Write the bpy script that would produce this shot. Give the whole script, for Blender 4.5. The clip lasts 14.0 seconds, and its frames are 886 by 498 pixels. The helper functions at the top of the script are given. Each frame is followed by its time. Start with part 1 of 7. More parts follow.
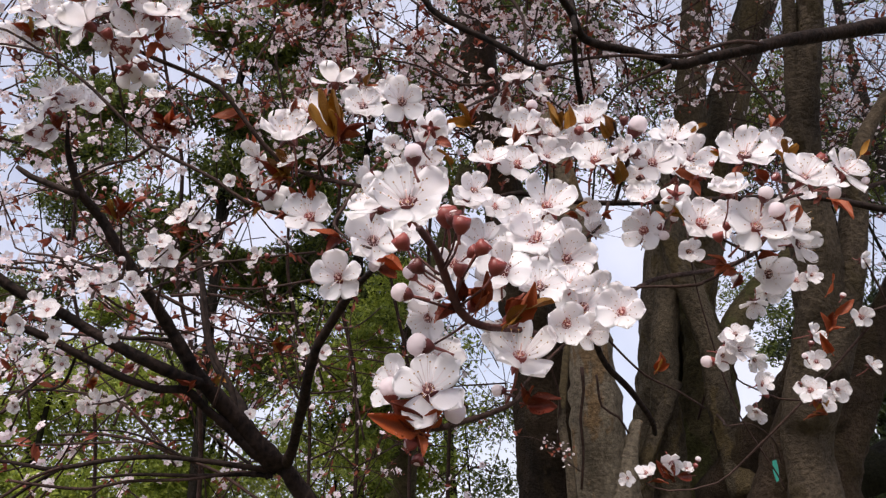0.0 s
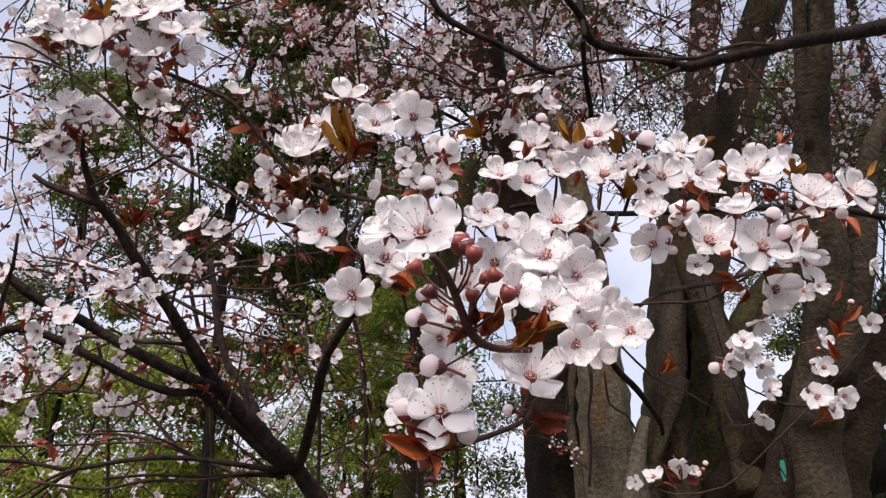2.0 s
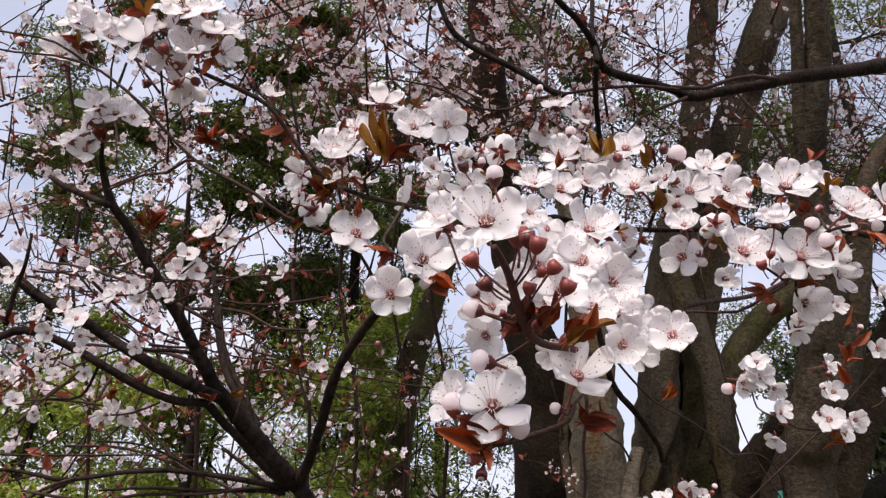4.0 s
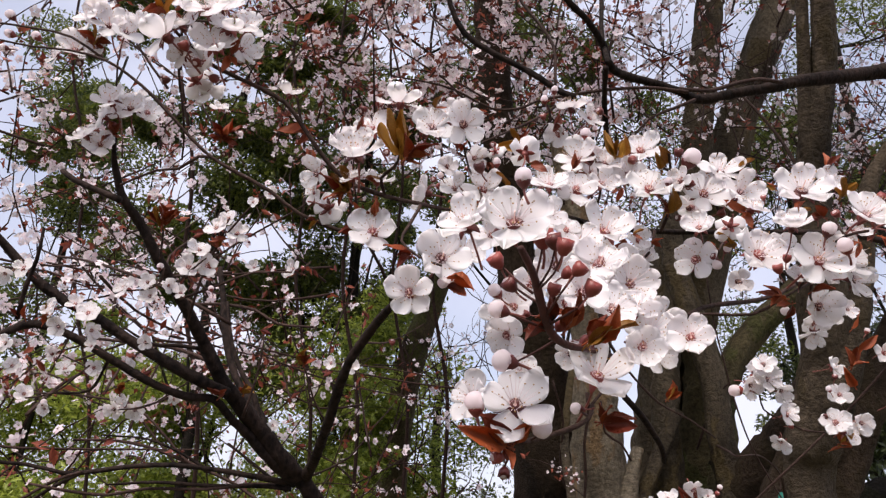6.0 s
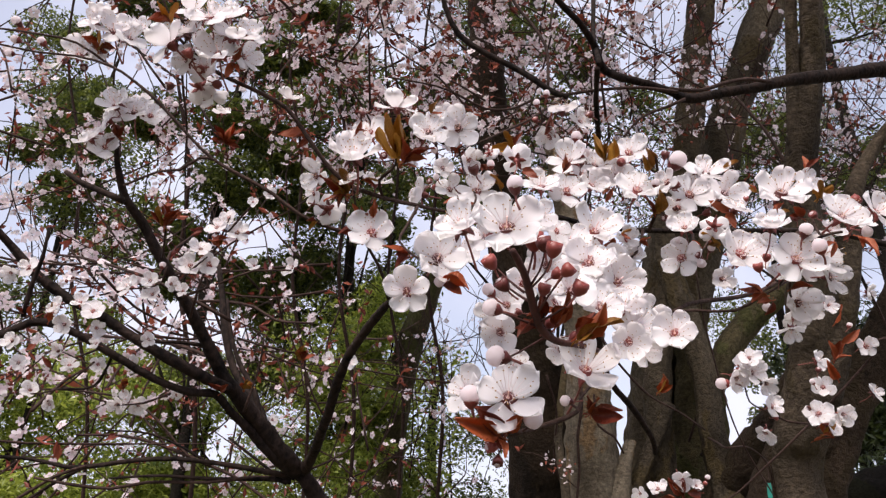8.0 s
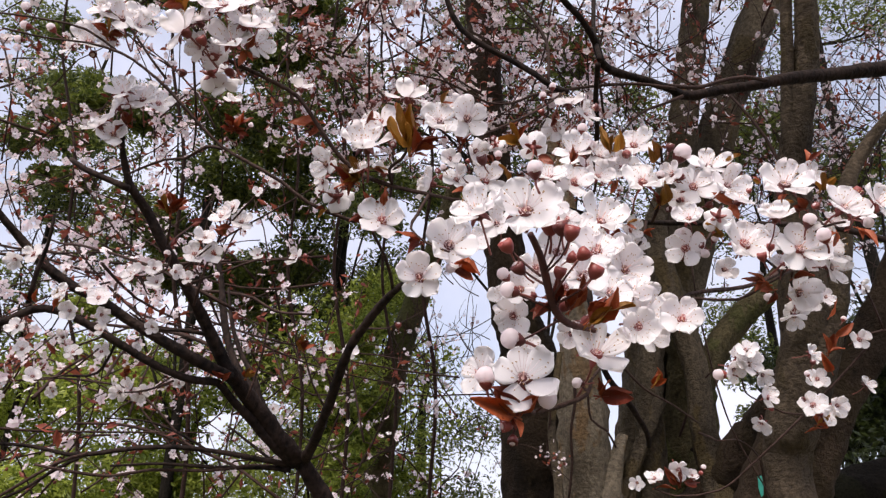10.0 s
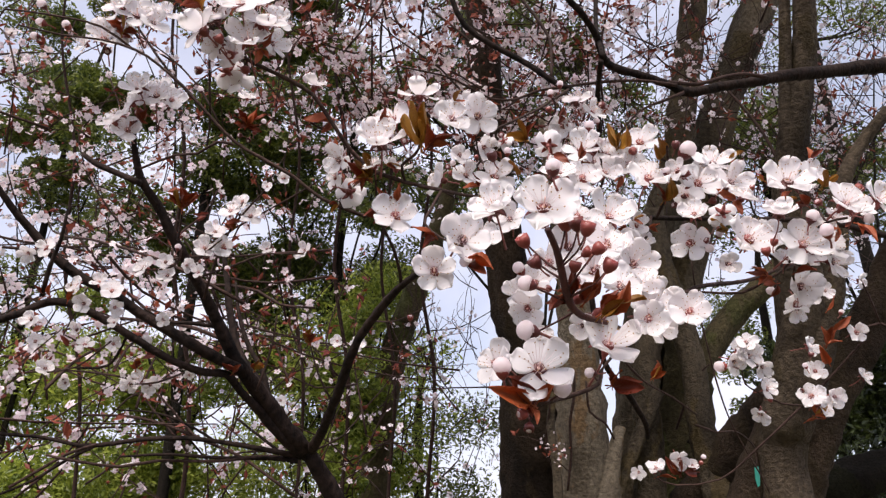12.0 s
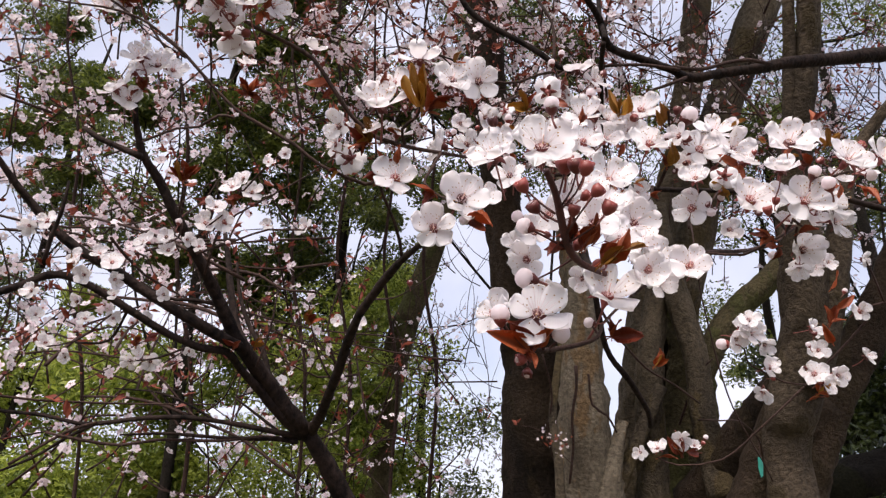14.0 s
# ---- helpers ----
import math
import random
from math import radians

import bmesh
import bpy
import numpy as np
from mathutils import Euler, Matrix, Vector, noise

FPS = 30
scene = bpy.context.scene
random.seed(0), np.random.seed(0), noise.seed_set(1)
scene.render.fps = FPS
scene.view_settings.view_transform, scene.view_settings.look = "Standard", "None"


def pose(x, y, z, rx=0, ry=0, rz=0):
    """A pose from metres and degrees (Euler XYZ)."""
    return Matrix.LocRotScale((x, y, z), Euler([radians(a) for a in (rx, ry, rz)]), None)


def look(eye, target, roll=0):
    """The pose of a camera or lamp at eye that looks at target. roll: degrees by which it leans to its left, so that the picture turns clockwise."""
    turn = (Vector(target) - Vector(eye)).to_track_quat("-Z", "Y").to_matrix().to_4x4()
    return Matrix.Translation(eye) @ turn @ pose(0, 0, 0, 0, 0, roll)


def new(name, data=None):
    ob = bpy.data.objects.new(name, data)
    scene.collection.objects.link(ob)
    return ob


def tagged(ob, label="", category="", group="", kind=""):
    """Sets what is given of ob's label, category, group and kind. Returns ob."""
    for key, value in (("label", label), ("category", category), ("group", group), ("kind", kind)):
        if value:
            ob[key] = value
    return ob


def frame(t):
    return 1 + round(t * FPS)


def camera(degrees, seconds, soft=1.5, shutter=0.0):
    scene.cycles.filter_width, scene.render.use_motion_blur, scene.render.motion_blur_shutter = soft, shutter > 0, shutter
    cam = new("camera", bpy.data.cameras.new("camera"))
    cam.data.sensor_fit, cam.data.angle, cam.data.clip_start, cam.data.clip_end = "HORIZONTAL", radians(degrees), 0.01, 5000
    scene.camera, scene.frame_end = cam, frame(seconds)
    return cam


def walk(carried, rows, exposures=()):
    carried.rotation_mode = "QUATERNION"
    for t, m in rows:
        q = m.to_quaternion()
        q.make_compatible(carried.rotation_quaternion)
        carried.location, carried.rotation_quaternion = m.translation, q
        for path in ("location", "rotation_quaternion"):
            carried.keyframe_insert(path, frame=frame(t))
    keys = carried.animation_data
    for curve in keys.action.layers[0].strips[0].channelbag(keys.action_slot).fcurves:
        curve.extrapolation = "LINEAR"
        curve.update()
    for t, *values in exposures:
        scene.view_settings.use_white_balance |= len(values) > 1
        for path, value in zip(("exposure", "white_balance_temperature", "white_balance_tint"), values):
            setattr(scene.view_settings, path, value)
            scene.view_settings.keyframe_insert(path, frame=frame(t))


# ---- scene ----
cam = camera(66, 14.0, soft=1.3)
PATH = [
    (0, look((0.0174, 0.0076, 1.5947), (0.0137, 0.9322, 1.9756), 0.23)),
    (0.5, look((0.0167, 0.0002, 1.6022), (0.0058, 0.9291, 1.9725), 0.36)),
    (1, look((0.0071, -0.0018, 1.5961), (0.0013, 0.9232, 1.9759), 0.19)),
    (1.5, look((0.0131, -0.0106, 1.6114), (0.0004, 0.9208, 1.9752), 0.14)),
    (2, look((0.0148, -0.0075, 1.6085), (-0.0002, 0.9217, 1.9779), 0.49)),
    (2.5, look((0.0033, -0.0073, 1.6057), (-0.0031, 0.9175, 1.9860), 0.91)),
    (3, look((-0.0124, -0.0049, 1.5993), (-0.0058, 0.9142, 1.9934), 1.27)),
    (5.5, look((-0.0320, 0.0006, 1.5811), (-0.0248, 0.9094, 1.9982), 2.06)),
    (6, look((-0.0400, -0.0038, 1.5871), (-0.0286, 0.9088, 1.9959), 2.28)),
    (6.5, look((-0.0464, -0.0117, 1.5868), (-0.0313, 0.9024, 1.9919), 2.41)),
    (7, look((-0.0405, -0.0157, 1.5867), (-0.0273, 0.8989, 1.9908), 2.22)),
    (7.5, look((-0.0390, -0.0226, 1.5867), (-0.0246, 0.8926, 1.9895), 2.00)),
    (8, look((-0.0416, -0.0262, 1.5817), (-0.0221, 0.8892, 1.9839), 1.90)),
    (10.5, look((-0.0595, -0.0344, 1.5698), (-0.0241, 0.8832, 1.9657), 2.11)),
    (11, look((-0.0593, -0.0407, 1.5755), (-0.0255, 0.8813, 1.9611), 2.04)),
    (11.5, look((-0.0631, -0.0389, 1.5645), (-0.0269, 0.8797, 1.9580), 1.78)),
    (12, look((-0.0738, -0.0440, 1.5638), (-0.0316, 0.8753, 1.9550), 1.97)),
    (12.5, look((-0.0752, -0.0472, 1.5676), (-0.0343, 0.8760, 1.9497), 2.23)),
    (13, look((-0.0712, -0.0415, 1.5599), (-0.0327, 0.8816, 1.9425), 2.45)),
    (13.5, look((-0.0697, -0.0354, 1.5471), (-0.0319, 0.8850, 1.9362), 1.99)),
    (14, look((-0.0681, -0.0269, 1.5300), (-0.0318, 0.8896, 1.9285), 2.37)),
]
walk(cam, PATH, exposures=[(0.0, 0.37, 6800, 15), (14.0, 0.54, 6880, 16)])

# ---- daylight: thin bright overcast with one soft sun ----
SUN_UP, SUN_TURN = radians(56), radians(205)
world = bpy.data.worlds.new("overcast_sky")
scene.world = world
world.use_nodes = True
wn, wl = world.node_tree.nodes, world.node_tree.links
sky = wn.new("ShaderNodeTexSky")
sky.sky_type, sky.sun_disc = "NISHITA", False
sky.sun_elevation, sky.sun_rotation = SUN_UP, SUN_TURN
way = wn.new("ShaderNodeTexCoord")
cloud = wn.new("ShaderNodeTexNoise")
cloud.inputs["Scale"].default_value, cloud.inputs["Detail"].default_value = 2.6, 5.0
wl.new(way.outputs["Generated"], cloud.inputs["Vector"])
ramp = wn.new("ShaderNodeMapRange")
ramp.inputs["From Min"].default_value, ramp.inputs["From Max"].default_value = 0.35, 0.62
ramp.inputs["To Min"].default_value, ramp.inputs["To Max"].default_value = 0.45, 0.95
wl.new(cloud.outputs["Fac"], ramp.inputs["Value"])
veil = wn.new("ShaderNodeMix")
veil.data_type = "RGBA"
veil.inputs[7].default_value = (6.3, 6.75, 8.3, 1)
wl.new(ramp.outputs["Result"], veil.inputs[0])
wl.new(sky.outputs["Color"], veil.inputs[6])
wl.new(veil.outputs[2], wn["Background"].inputs["Color"])
wn["Background"].inputs["Strength"].default_value = 0.108
sun = new("sun", bpy.data.lights.new("sun", "SUN"))
sun.data.energy, sun.data.angle, sun.data.color = 4.1, radians(30), (1.0, 0.955, 0.90)
sun.matrix_world = look((0, 0, 30), Vector((0, 0, 30)) - Vector((math.sin(SUN_TURN) * math.cos(SUN_UP), math.cos(SUN_TURN) * math.cos(SUN_UP), math.sin(SUN_UP))))


# ---- materials ----
def material(name, rough=0.6):
    m = bpy.data.materials.new(name)
    m.use_nodes = True
    b = m.node_tree.nodes["Principled BSDF"]
    b.inputs["Roughness"].default_value = rough
    return m, m.node_tree.nodes, m.node_tree.links, b


def mottled(name, dark, light, scale, rough=0.8, bump=0.0, stretch=(1, 1, 1), per_object=0.0, per_island=0.0, see_through=0.0, fine=4.0, low=0.3, high=0.7):
    """Two scales of noise between two colours, with relief and, for thin leaves, light through them."""
    m, n, l, b = material(name, rough)
    at = n.new("ShaderNodeTexCoord")
    fit_to = n.new("ShaderNodeMapping")
    fit_to.inputs["Scale"].default_value = stretch
    l.new(at.outputs["Object"], fit_to.inputs["Vector"])
    big, small = n.new("ShaderNodeTexNoise"), n.new("ShaderNodeTexNoise")
    for tex, s, d in ((big, scale, 3.0), (small, scale * fine, 6.0)):
        tex.inputs["Scale"].default_value, tex.inputs["Detail"].default_value = s, d
        l.new(fit_to.outputs["Vector"], tex.inputs["Vector"])
    both = n.new("ShaderNodeMath")
    both.operation = "MULTIPLY_ADD"
    both.inputs[1].default_value = 0.55
    l.new(small.outputs["Fac"], both.inputs[0])
    half = n.new("ShaderNodeMath")
    half.operation = "MULTIPLY"
    half.inputs[1].default_value = 0.45
    l.new(big.outputs["Fac"], half.inputs[0])
    l.new(half.outputs[0], both.inputs[2])
    last = both
    for amount, node, socket in ((per_object, "ShaderNodeObjectInfo", "Random"), (per_island, "ShaderNodeNewGeometry", "Random Per Island")):
        if amount:
            info = n.new(node)
            add = n.new("ShaderNodeMath")
            add.operation = "MULTIPLY_ADD"
            add.inputs[1].default_value = amount
            l.new(info.outputs[socket], add.inputs[0])
            l.new(last.outputs[0], add.inputs[2])
            shift = n.new("ShaderNodeMath")
            shift.operation = "SUBTRACT"
            shift.inputs[1].default_value = amount / 2
            l.new(add.outputs[0], shift.inputs[0])
            last = shift
    mix = n.new("ShaderNodeValToRGB")
    mix.color_ramp.elements[0].position, mix.color_ramp.elements[1].position = low, high
    mix.color_ramp.elements[0].color, mix.color_ramp.elements[1].color = (*dark, 1), (*light, 1)
    l.new(last.outputs[0], mix.inputs["Fac"])
    l.new(mix.outputs["Color"], b.inputs["Base Color"])
    if bump:
        rise = n.new("ShaderNodeBump")
        rise.inputs["Strength"].default_value, rise.inputs["Distance"].default_value = bump, 0.01
        l.new(both.outputs[0], rise.inputs["Height"])
        l.new(rise.outputs["Normal"], b.inputs["Normal"])
    if see_through:
        thin = n.new("ShaderNodeBsdfTranslucent")
        l.new(mix.outputs["Color"], thin.inputs["Color"])
        blend = n.new("ShaderNodeMixShader")
        blend.inputs[0].default_value = see_through
        l.new(b.outputs[0], blend.inputs[1])
        l.new(thin.outputs[0], blend.inputs[2])
        l.new(blend.outputs[0], n["Material Output"].inputs["Surface"])
    return m


def petal_paint(name, blush, white, reach):
    """White petal, flushed pink at its foot, veined, thin enough to glow when lit from behind."""
    m, n, l, b = material(name, 0.55)
    at = n.new("ShaderNodeTexCoord")
    far = n.new("ShaderNodeVectorMath")
    far.operation = "LENGTH"
    l.new(at.outputs["Object"], far.inputs[0])
    vein = n.new("ShaderNodeTexNoise")
    vein.inputs["Scale"].default_value, vein.inputs["Detail"].default_value = 9.0, 4.0
    squeeze = n.new("ShaderNodeMapping")
    squeeze.inputs["Scale"].default_value = (4.0, 0.5, 1.0)
    l.new(at.outputs["Object"], squeeze.inputs["Vector"])
    l.new(squeeze.outputs["Vector"], vein.inputs["Vector"])
    add = n.new("ShaderNodeMath")
    add.operation = "MULTIPLY_ADD"
    add.inputs[1].default_value = 0.22
    l.new(vein.outputs["Fac"], add.inputs[0])
    l.new(far.outputs["Value"], add.inputs[2])
    mix = n.new("ShaderNodeValToRGB")
    e = mix.color_ramp.elements
    e[0].position, e[0].color = 0.08 * reach + 0.1, (*blush, 1)
    e[1].position, e[1].color = 0.30 * reach + 0.12, (*white, 1)
    l.new(add.outputs[0], mix.inputs["Fac"])
    tone = n.new("ShaderNodeObjectInfo")
    fade = n.new("ShaderNodeMix")
    fade.data_type = "RGBA"
    fade.inputs[7].default_value = (0.82, 0.64, 0.69, 1)
    part_of = n.new("ShaderNodeMath")
    part_of.operation = "MULTIPLY"
    part_of.inputs[1].default_value = 0.08
    l.new(tone.outputs["Random"], part_of.inputs[0])
    l.new(part_of.outputs[0], fade.inputs[0])
    l.new(mix.outputs["Color"], fade.inputs[6])
    l.new(fade.outputs[2], b.inputs["Base Color"])
    rise = n.new("ShaderNodeBump")
    rise.inputs["Strength"].default_value, rise.inputs["Distance"].default_value = 0.07, 0.02
    l.new(vein.outputs["Fac"], rise.inputs["Height"])
    l.new(rise.outputs["Normal"], b.inputs["Normal"])
    thin = n.new("ShaderNodeBsdfTranslucent")
    l.new(fade.outputs[2], thin.inputs["Color"])
    blend = n.new("ShaderNodeMixShader")
    blend.inputs[0].default_value = 0.62
    l.new(b.outputs[0], blend.inputs[1])
    l.new(thin.outputs[0], blend.inputs[2])
    l.new(blend.outputs[0], n["Material Output"].inputs["Surface"])
    return m


def bark(name, dark, light, patch, cut=0.30):
    """Smooth old bark: soft clouds of tone, crosswise lenticels, small pits, and flaked patches of another colour."""
    m, n, l, b = material(name, 0.88)
    b.inputs["Specular IOR Level"].default_value = 0.15
    at = n.new("ShaderNodeTexCoord")

    def tex(kind, scale, detail, stretch):
        fit_to = n.new("ShaderNodeMapping")
        fit_to.inputs["Scale"].default_value = stretch
        l.new(at.outputs["Object"], fit_to.inputs["Vector"])
        t = n.new(kind)
        t.inputs["Scale"].default_value = scale
        if kind == "ShaderNodeTexNoise":
            t.inputs["Detail"].default_value, t.inputs["Roughness"].default_value = detail, 0.62
        l.new(fit_to.outputs["Vector"], t.inputs["Vector"])
        return t

    def span(socket, lo, hi, a, z):
        r = n.new("ShaderNodeMapRange")
        for key, value in (("From Min", lo), ("From Max", hi), ("To Min", a), ("To Max", z)):
            r.inputs[key].default_value = value
        l.new(socket, r.inputs["Value"])
        return r.outputs["Result"]

    def mixed(factor, a, z, how="MIX"):
        x = n.new("ShaderNodeMix")
        x.data_type, x.blend_type = "RGBA", how
        for socket, value in ((x.inputs[0], factor), (x.inputs[6], a), (x.inputs[7], z)):
            if isinstance(value, (tuple, float)):
                socket.default_value = value
            else:
                l.new(value, socket)
        return x.outputs[2]

    cloud = tex("ShaderNodeTexNoise", 5.0, 8.0, (1, 1, 0.55))
    flaked = tex("ShaderNodeTexNoise", 8.0, 6.0, (1, 1, 0.45))
    lenticel = tex("ShaderNodeTexNoise", 22.0, 3.0, (1, 1, 4.5))
    grit = tex("ShaderNodeTexNoise", 90.0, 5.0, (1, 1, 1))
    pits = tex("ShaderNodeTexVoronoi", 34.0, 0.0, (1, 1, 0.8))
    tone = mixed(span(cloud.outputs["Fac"], 0.34, 0.66, 0.0, 1.0), (*dark, 1), (*light, 1))
    tone = mixed(span(flaked.outputs["Fac"], 0.54, 0.58, 0.0, 0.65), tone, (*patch, 1))
    marks = n.new("ShaderNodeMath")
    marks.operation = "MULTIPLY"
    l.new(span(lenticel.outputs["Fac"], cut, cut + 0.12, 0.84, 1.0), marks.inputs[0])
    l.new(span(pits.outputs["Distance"], 0.04, 0.16, 0.6, 1.0), marks.inputs[1])
    worn = n.new("ShaderNodeMath")
    worn.operation = "MULTIPLY"
    l.new(marks.outputs[0], worn.inputs[0])
    l.new(span(grit.outputs["Fac"], 0.3, 0.7, 0.55, 1.5), worn.inputs[1])
    l.new(mixed(1.0, tone, worn.outputs[0], "MULTIPLY"), b.inputs["Base Color"])
    rise = n.new("ShaderNodeBump")
    rise.inputs["Strength"].default_value, rise.inputs["Distance"].default_value = 0.6, 0.012
    height = n.new("ShaderNodeMath")
    height.operation = "ADD"
    l.new(worn.outputs[0], height.inputs[0])
    l.new(span(flaked.outputs["Fac"], 0.54, 0.57, 0.0, 0.5), height.inputs[1])
    l.new(height.outputs[0], rise.inputs["Height"])
    l.new(rise.outputs["Normal"], b.inputs["Normal"])
    return m


PETAL = petal_paint("white_petal", (0.80, 0.40, 0.48), (0.94, 0.925, 0.935), 0.26)
BUD_WHITE = petal_paint("bud_petal", (0.74, 0.42, 0.50), (0.92, 0.845, 0.87), 1.0)
FAR_PETAL = mottled("petal_in_mass", (0.80, 0.63, 0.68), (0.94, 0.88, 0.90), 40, 0.6, per_island=0.35, see_through=0.4)
CALYX = mottled("calyx_wine_red", (0.080, 0.011, 0.010), (0.235, 0.042, 0.034), 120, 0.5, per_object=0.5)
STALK = mottled("flower_stalk", (0.15, 0.035, 0.034), (0.27, 0.085, 0.062), 90, 0.5)
FILAMENT = mottled("stamen_filament", (0.86, 0.70, 0.72), (0.94, 0.87, 0.87), 60, 0.5)
ANTHER = mottled("anther_yellow", (0.32, 0.15, 0.04), (0.56, 0.34, 0.10), 80, 0.6)
HEART = mottled("flower_heart", (0.80, 0.46, 0.46), (0.92, 0.74, 0.64), 80, 0.5)
LEAF_RED = mottled("young_leaf_red", (0.20, 0.032, 0.013), (0.46, 0.110, 0.036), 45, 0.42, 0.2, per_object=0.6, see_through=0.45)
LEAF_OLIVE = mottled("young_leaf_bronze", (0.25, 0.105, 0.014), (0.53, 0.27, 0.045), 45, 0.42, 0.2, per_object=0.5, see_through=0.45)
FAR_RED = mottled("red_leaf_in_mass", (0.13, 0.020, 0.014), (0.34, 0.085, 0.045), 30, 0.5, per_island=0.5, see_through=0.3)
BARK_PLUM = mottled("plum_bark", (0.004, 0.0025, 0.0022), (0.034, 0.021, 0.017), 26, 0.85, 0.7, (1, 1, 0.7), fine=5, low=0.38, high=0.66)
BARK_TWIG = mottled("plum_twig_bark", (0.014, 0.007, 0.006), (0.070, 0.040, 0.032), 60, 0.7, 0.4)
for dull in (BARK_PLUM, BARK_TWIG):
    dull.node_tree.nodes["Principled BSDF"].inputs["Specular IOR Level"].default_value = 0.15
BARK_NEW = mottled("red_shoot_bark", (0.026, 0.006, 0.005), (0.085, 0.020, 0.015), 60, 0.75, 0.2)
BARK_GREY = bark("grey_smooth_bark", (0.031, 0.024, 0.0165), (0.145, 0.114, 0.077), (0.085, 0.061, 0.026))
BARK_UMBER = bark("brown_grey_bark", (0.021, 0.0155, 0.011), (0.094, 0.071, 0.049), (0.050, 0.037, 0.018), 0.36)
# brown bark with the shade on these stems mixed into the colour
BARK_SHADED_BROWN = bark("shaded_brown_bark", (0.013, 0.009, 0.0065), (0.060, 0.041, 0.027), (0.036, 0.026, 0.014))
# flaking pale bark, its tone raised to paint in sunlight on the stem
BARK_LIT = bark("lit_pale_flaking_bark", (0.10, 0.080, 0.056), (0.29, 0.24, 0.175), (0.20, 0.115, 0.048), 0.37)
BARK_DARK = bark("near_black_bark", (0.005, 0.004, 0.003), (0.019, 0.015, 0.011), (0.016, 0.016, 0.006))
BARK_MOSS = bark("mossy_bark", (0.026, 0.021, 0.010), (0.118, 0.096, 0.050), (0.066, 0.070, 0.022), 0.36)
GREEN = mottled("evergreen_leaf", (0.026, 0.046, 0.008), (0.165, 0.195, 0.034), 3.0, 0.45, per_island=0.5, see_through=0.4)
# darker copy of the evergreen leaf, shade painted into its colour
GREEN_SHADED = mottled("shaded_shrub_leaf", (0.012, 0.022, 0.005), (0.075, 0.10, 0.020), 3.0, 0.4, per_island=0.5, see_through=0.15)
GREEN_LIGHT = mottled("light_green_leaf", (0.088, 0.13, 0.016), (0.38, 0.44, 0.075), 3.0, 0.45, per_island=0.5, see_through=0.5)
SOIL = mottled("leaf_litter_and_grass", (0.03, 0.032, 0.014), (0.13, 0.11, 0.06), 1.2, 0.95, 0.8, fine=12)
TAG_GREEN = mottled("green_plastic", (0.0, 0.16, 0.11), (0.01, 0.26, 0.19), 30, 0.4)


# ---- makers ----
def link_mesh(name, verts, faces, mats, slots=None, smooth=True):
    me = bpy.data.meshes.new(name)
    me.from_pydata([tuple(v) for v in verts], [], [tuple(f) for f in faces])
    for m in mats:
        me.materials.append(m)
    if slots is not None:
        me.polygons.foreach_set("material_index", slots)
    if smooth:
        me.polygons.foreach_set("use_smooth", [True] * len(me.polygons))
    me.update()
    return me


def under(parent, name, me, m=None, label=""):
    """A mesh object of its own under a thing or a part, at the world pose m."""
    ob = new(name, me)
    ob.parent = parent
    ob.matrix_basis = m if m is not None else Matrix()
    return tagged(ob, label)


def thing(name, base, label, category, group="", kind=""):
    ob = new(name)
    ob.location = base
    ob.empty_display_size = 0.1
    return tagged(ob, label, category, group, kind)


def rail(points, step):
    """A smooth line through (x, y, z, radius) points, as even short steps."""
    p = [np.array(q, float) for q in points]
    p = [2 * p[0] - p[1]] + p + [2 * p[-1] - p[-2]]
    out = []
    for i in range(1, len(p) - 2):
        a, b, c, d = p[i - 1 : i + 3]
        n = max(2, int(np.linalg.norm(c[:3] - b[:3]) / step))
        for k in range(n):
            t = k / n
            q = 0.5 * (2 * b + (c - a) * t + (2 * a - 5 * b + 4 * c - d) * t * t + (3 * b - a - 3 * c + d) * t**3)
            q[3] = max(q[3], 0.0004)
            out.append(q)
    out.append(p[-2])
    return out


def tube_data(points, sides, step, rough, verts, faces, seed=0, flute=0.0):
    """Adds a tapered, uneven round limb to verts and faces."""
    line = rail(points, step)
    start = len(verts)
    side = Vector((0.31, 0.9, 0.2))
    for i, q in enumerate(line):
        a, b = line[max(i - 1, 0)], line[min(i + 1, len(line) - 1)]
        along = Vector(b[:3] - a[:3]).normalized()
        u = (side - along * side.dot(along)).normalized()
        side = u
        v = along.cross(u)
        for k in range(sides):
            w = 2 * math.pi * k / sides
            out = u * math.cos(w) + v * math.sin(w)
            place = Vector(q[:3])
            bulge = 1 + rough * (noise.noise(place * 0.55 / q[3] + out * 1.3 + Vector((seed, 0, 0))) + 0.5 * noise.noise(place * 1.7 / q[3] + out * 2.6))
            if flute:
                bulge += flute * (math.sin(3 * w + 2.2 * noise.noise(place * 0.8) + seed) + 0.6 * math.sin(5 * w - 1.5 * place.z + seed)) + 0.35 * flute * noise.noise(place * 22 + out)
            verts.append(place + out * q[3] * bulge)
    n = len(line)
    for i in range(n - 1):
        for k in range(sides):
            a, b = start + i * sides + k, start + i * sides + (k + 1) % sides
            faces.append((a, b, b + sides, a + sides))
    faces.append(tuple(start + k for k in reversed(range(sides))))
    faces.append(tuple(start + (n - 1) * sides + k for k in range(sides)))


def branch(tree, bark, points, name="branch", sides=8, step=0.02, rough=0.16, flute=0.0, label=""):
    verts, faces = [], []
    tube_data(points, sides, step, rough, verts, faces, seed=points[0][0] * 7, flute=flute)
    base = Vector(tree.location)
    return under(tree, name, link_mesh(name, [v - base for v in verts], faces, [bark]), label=label)


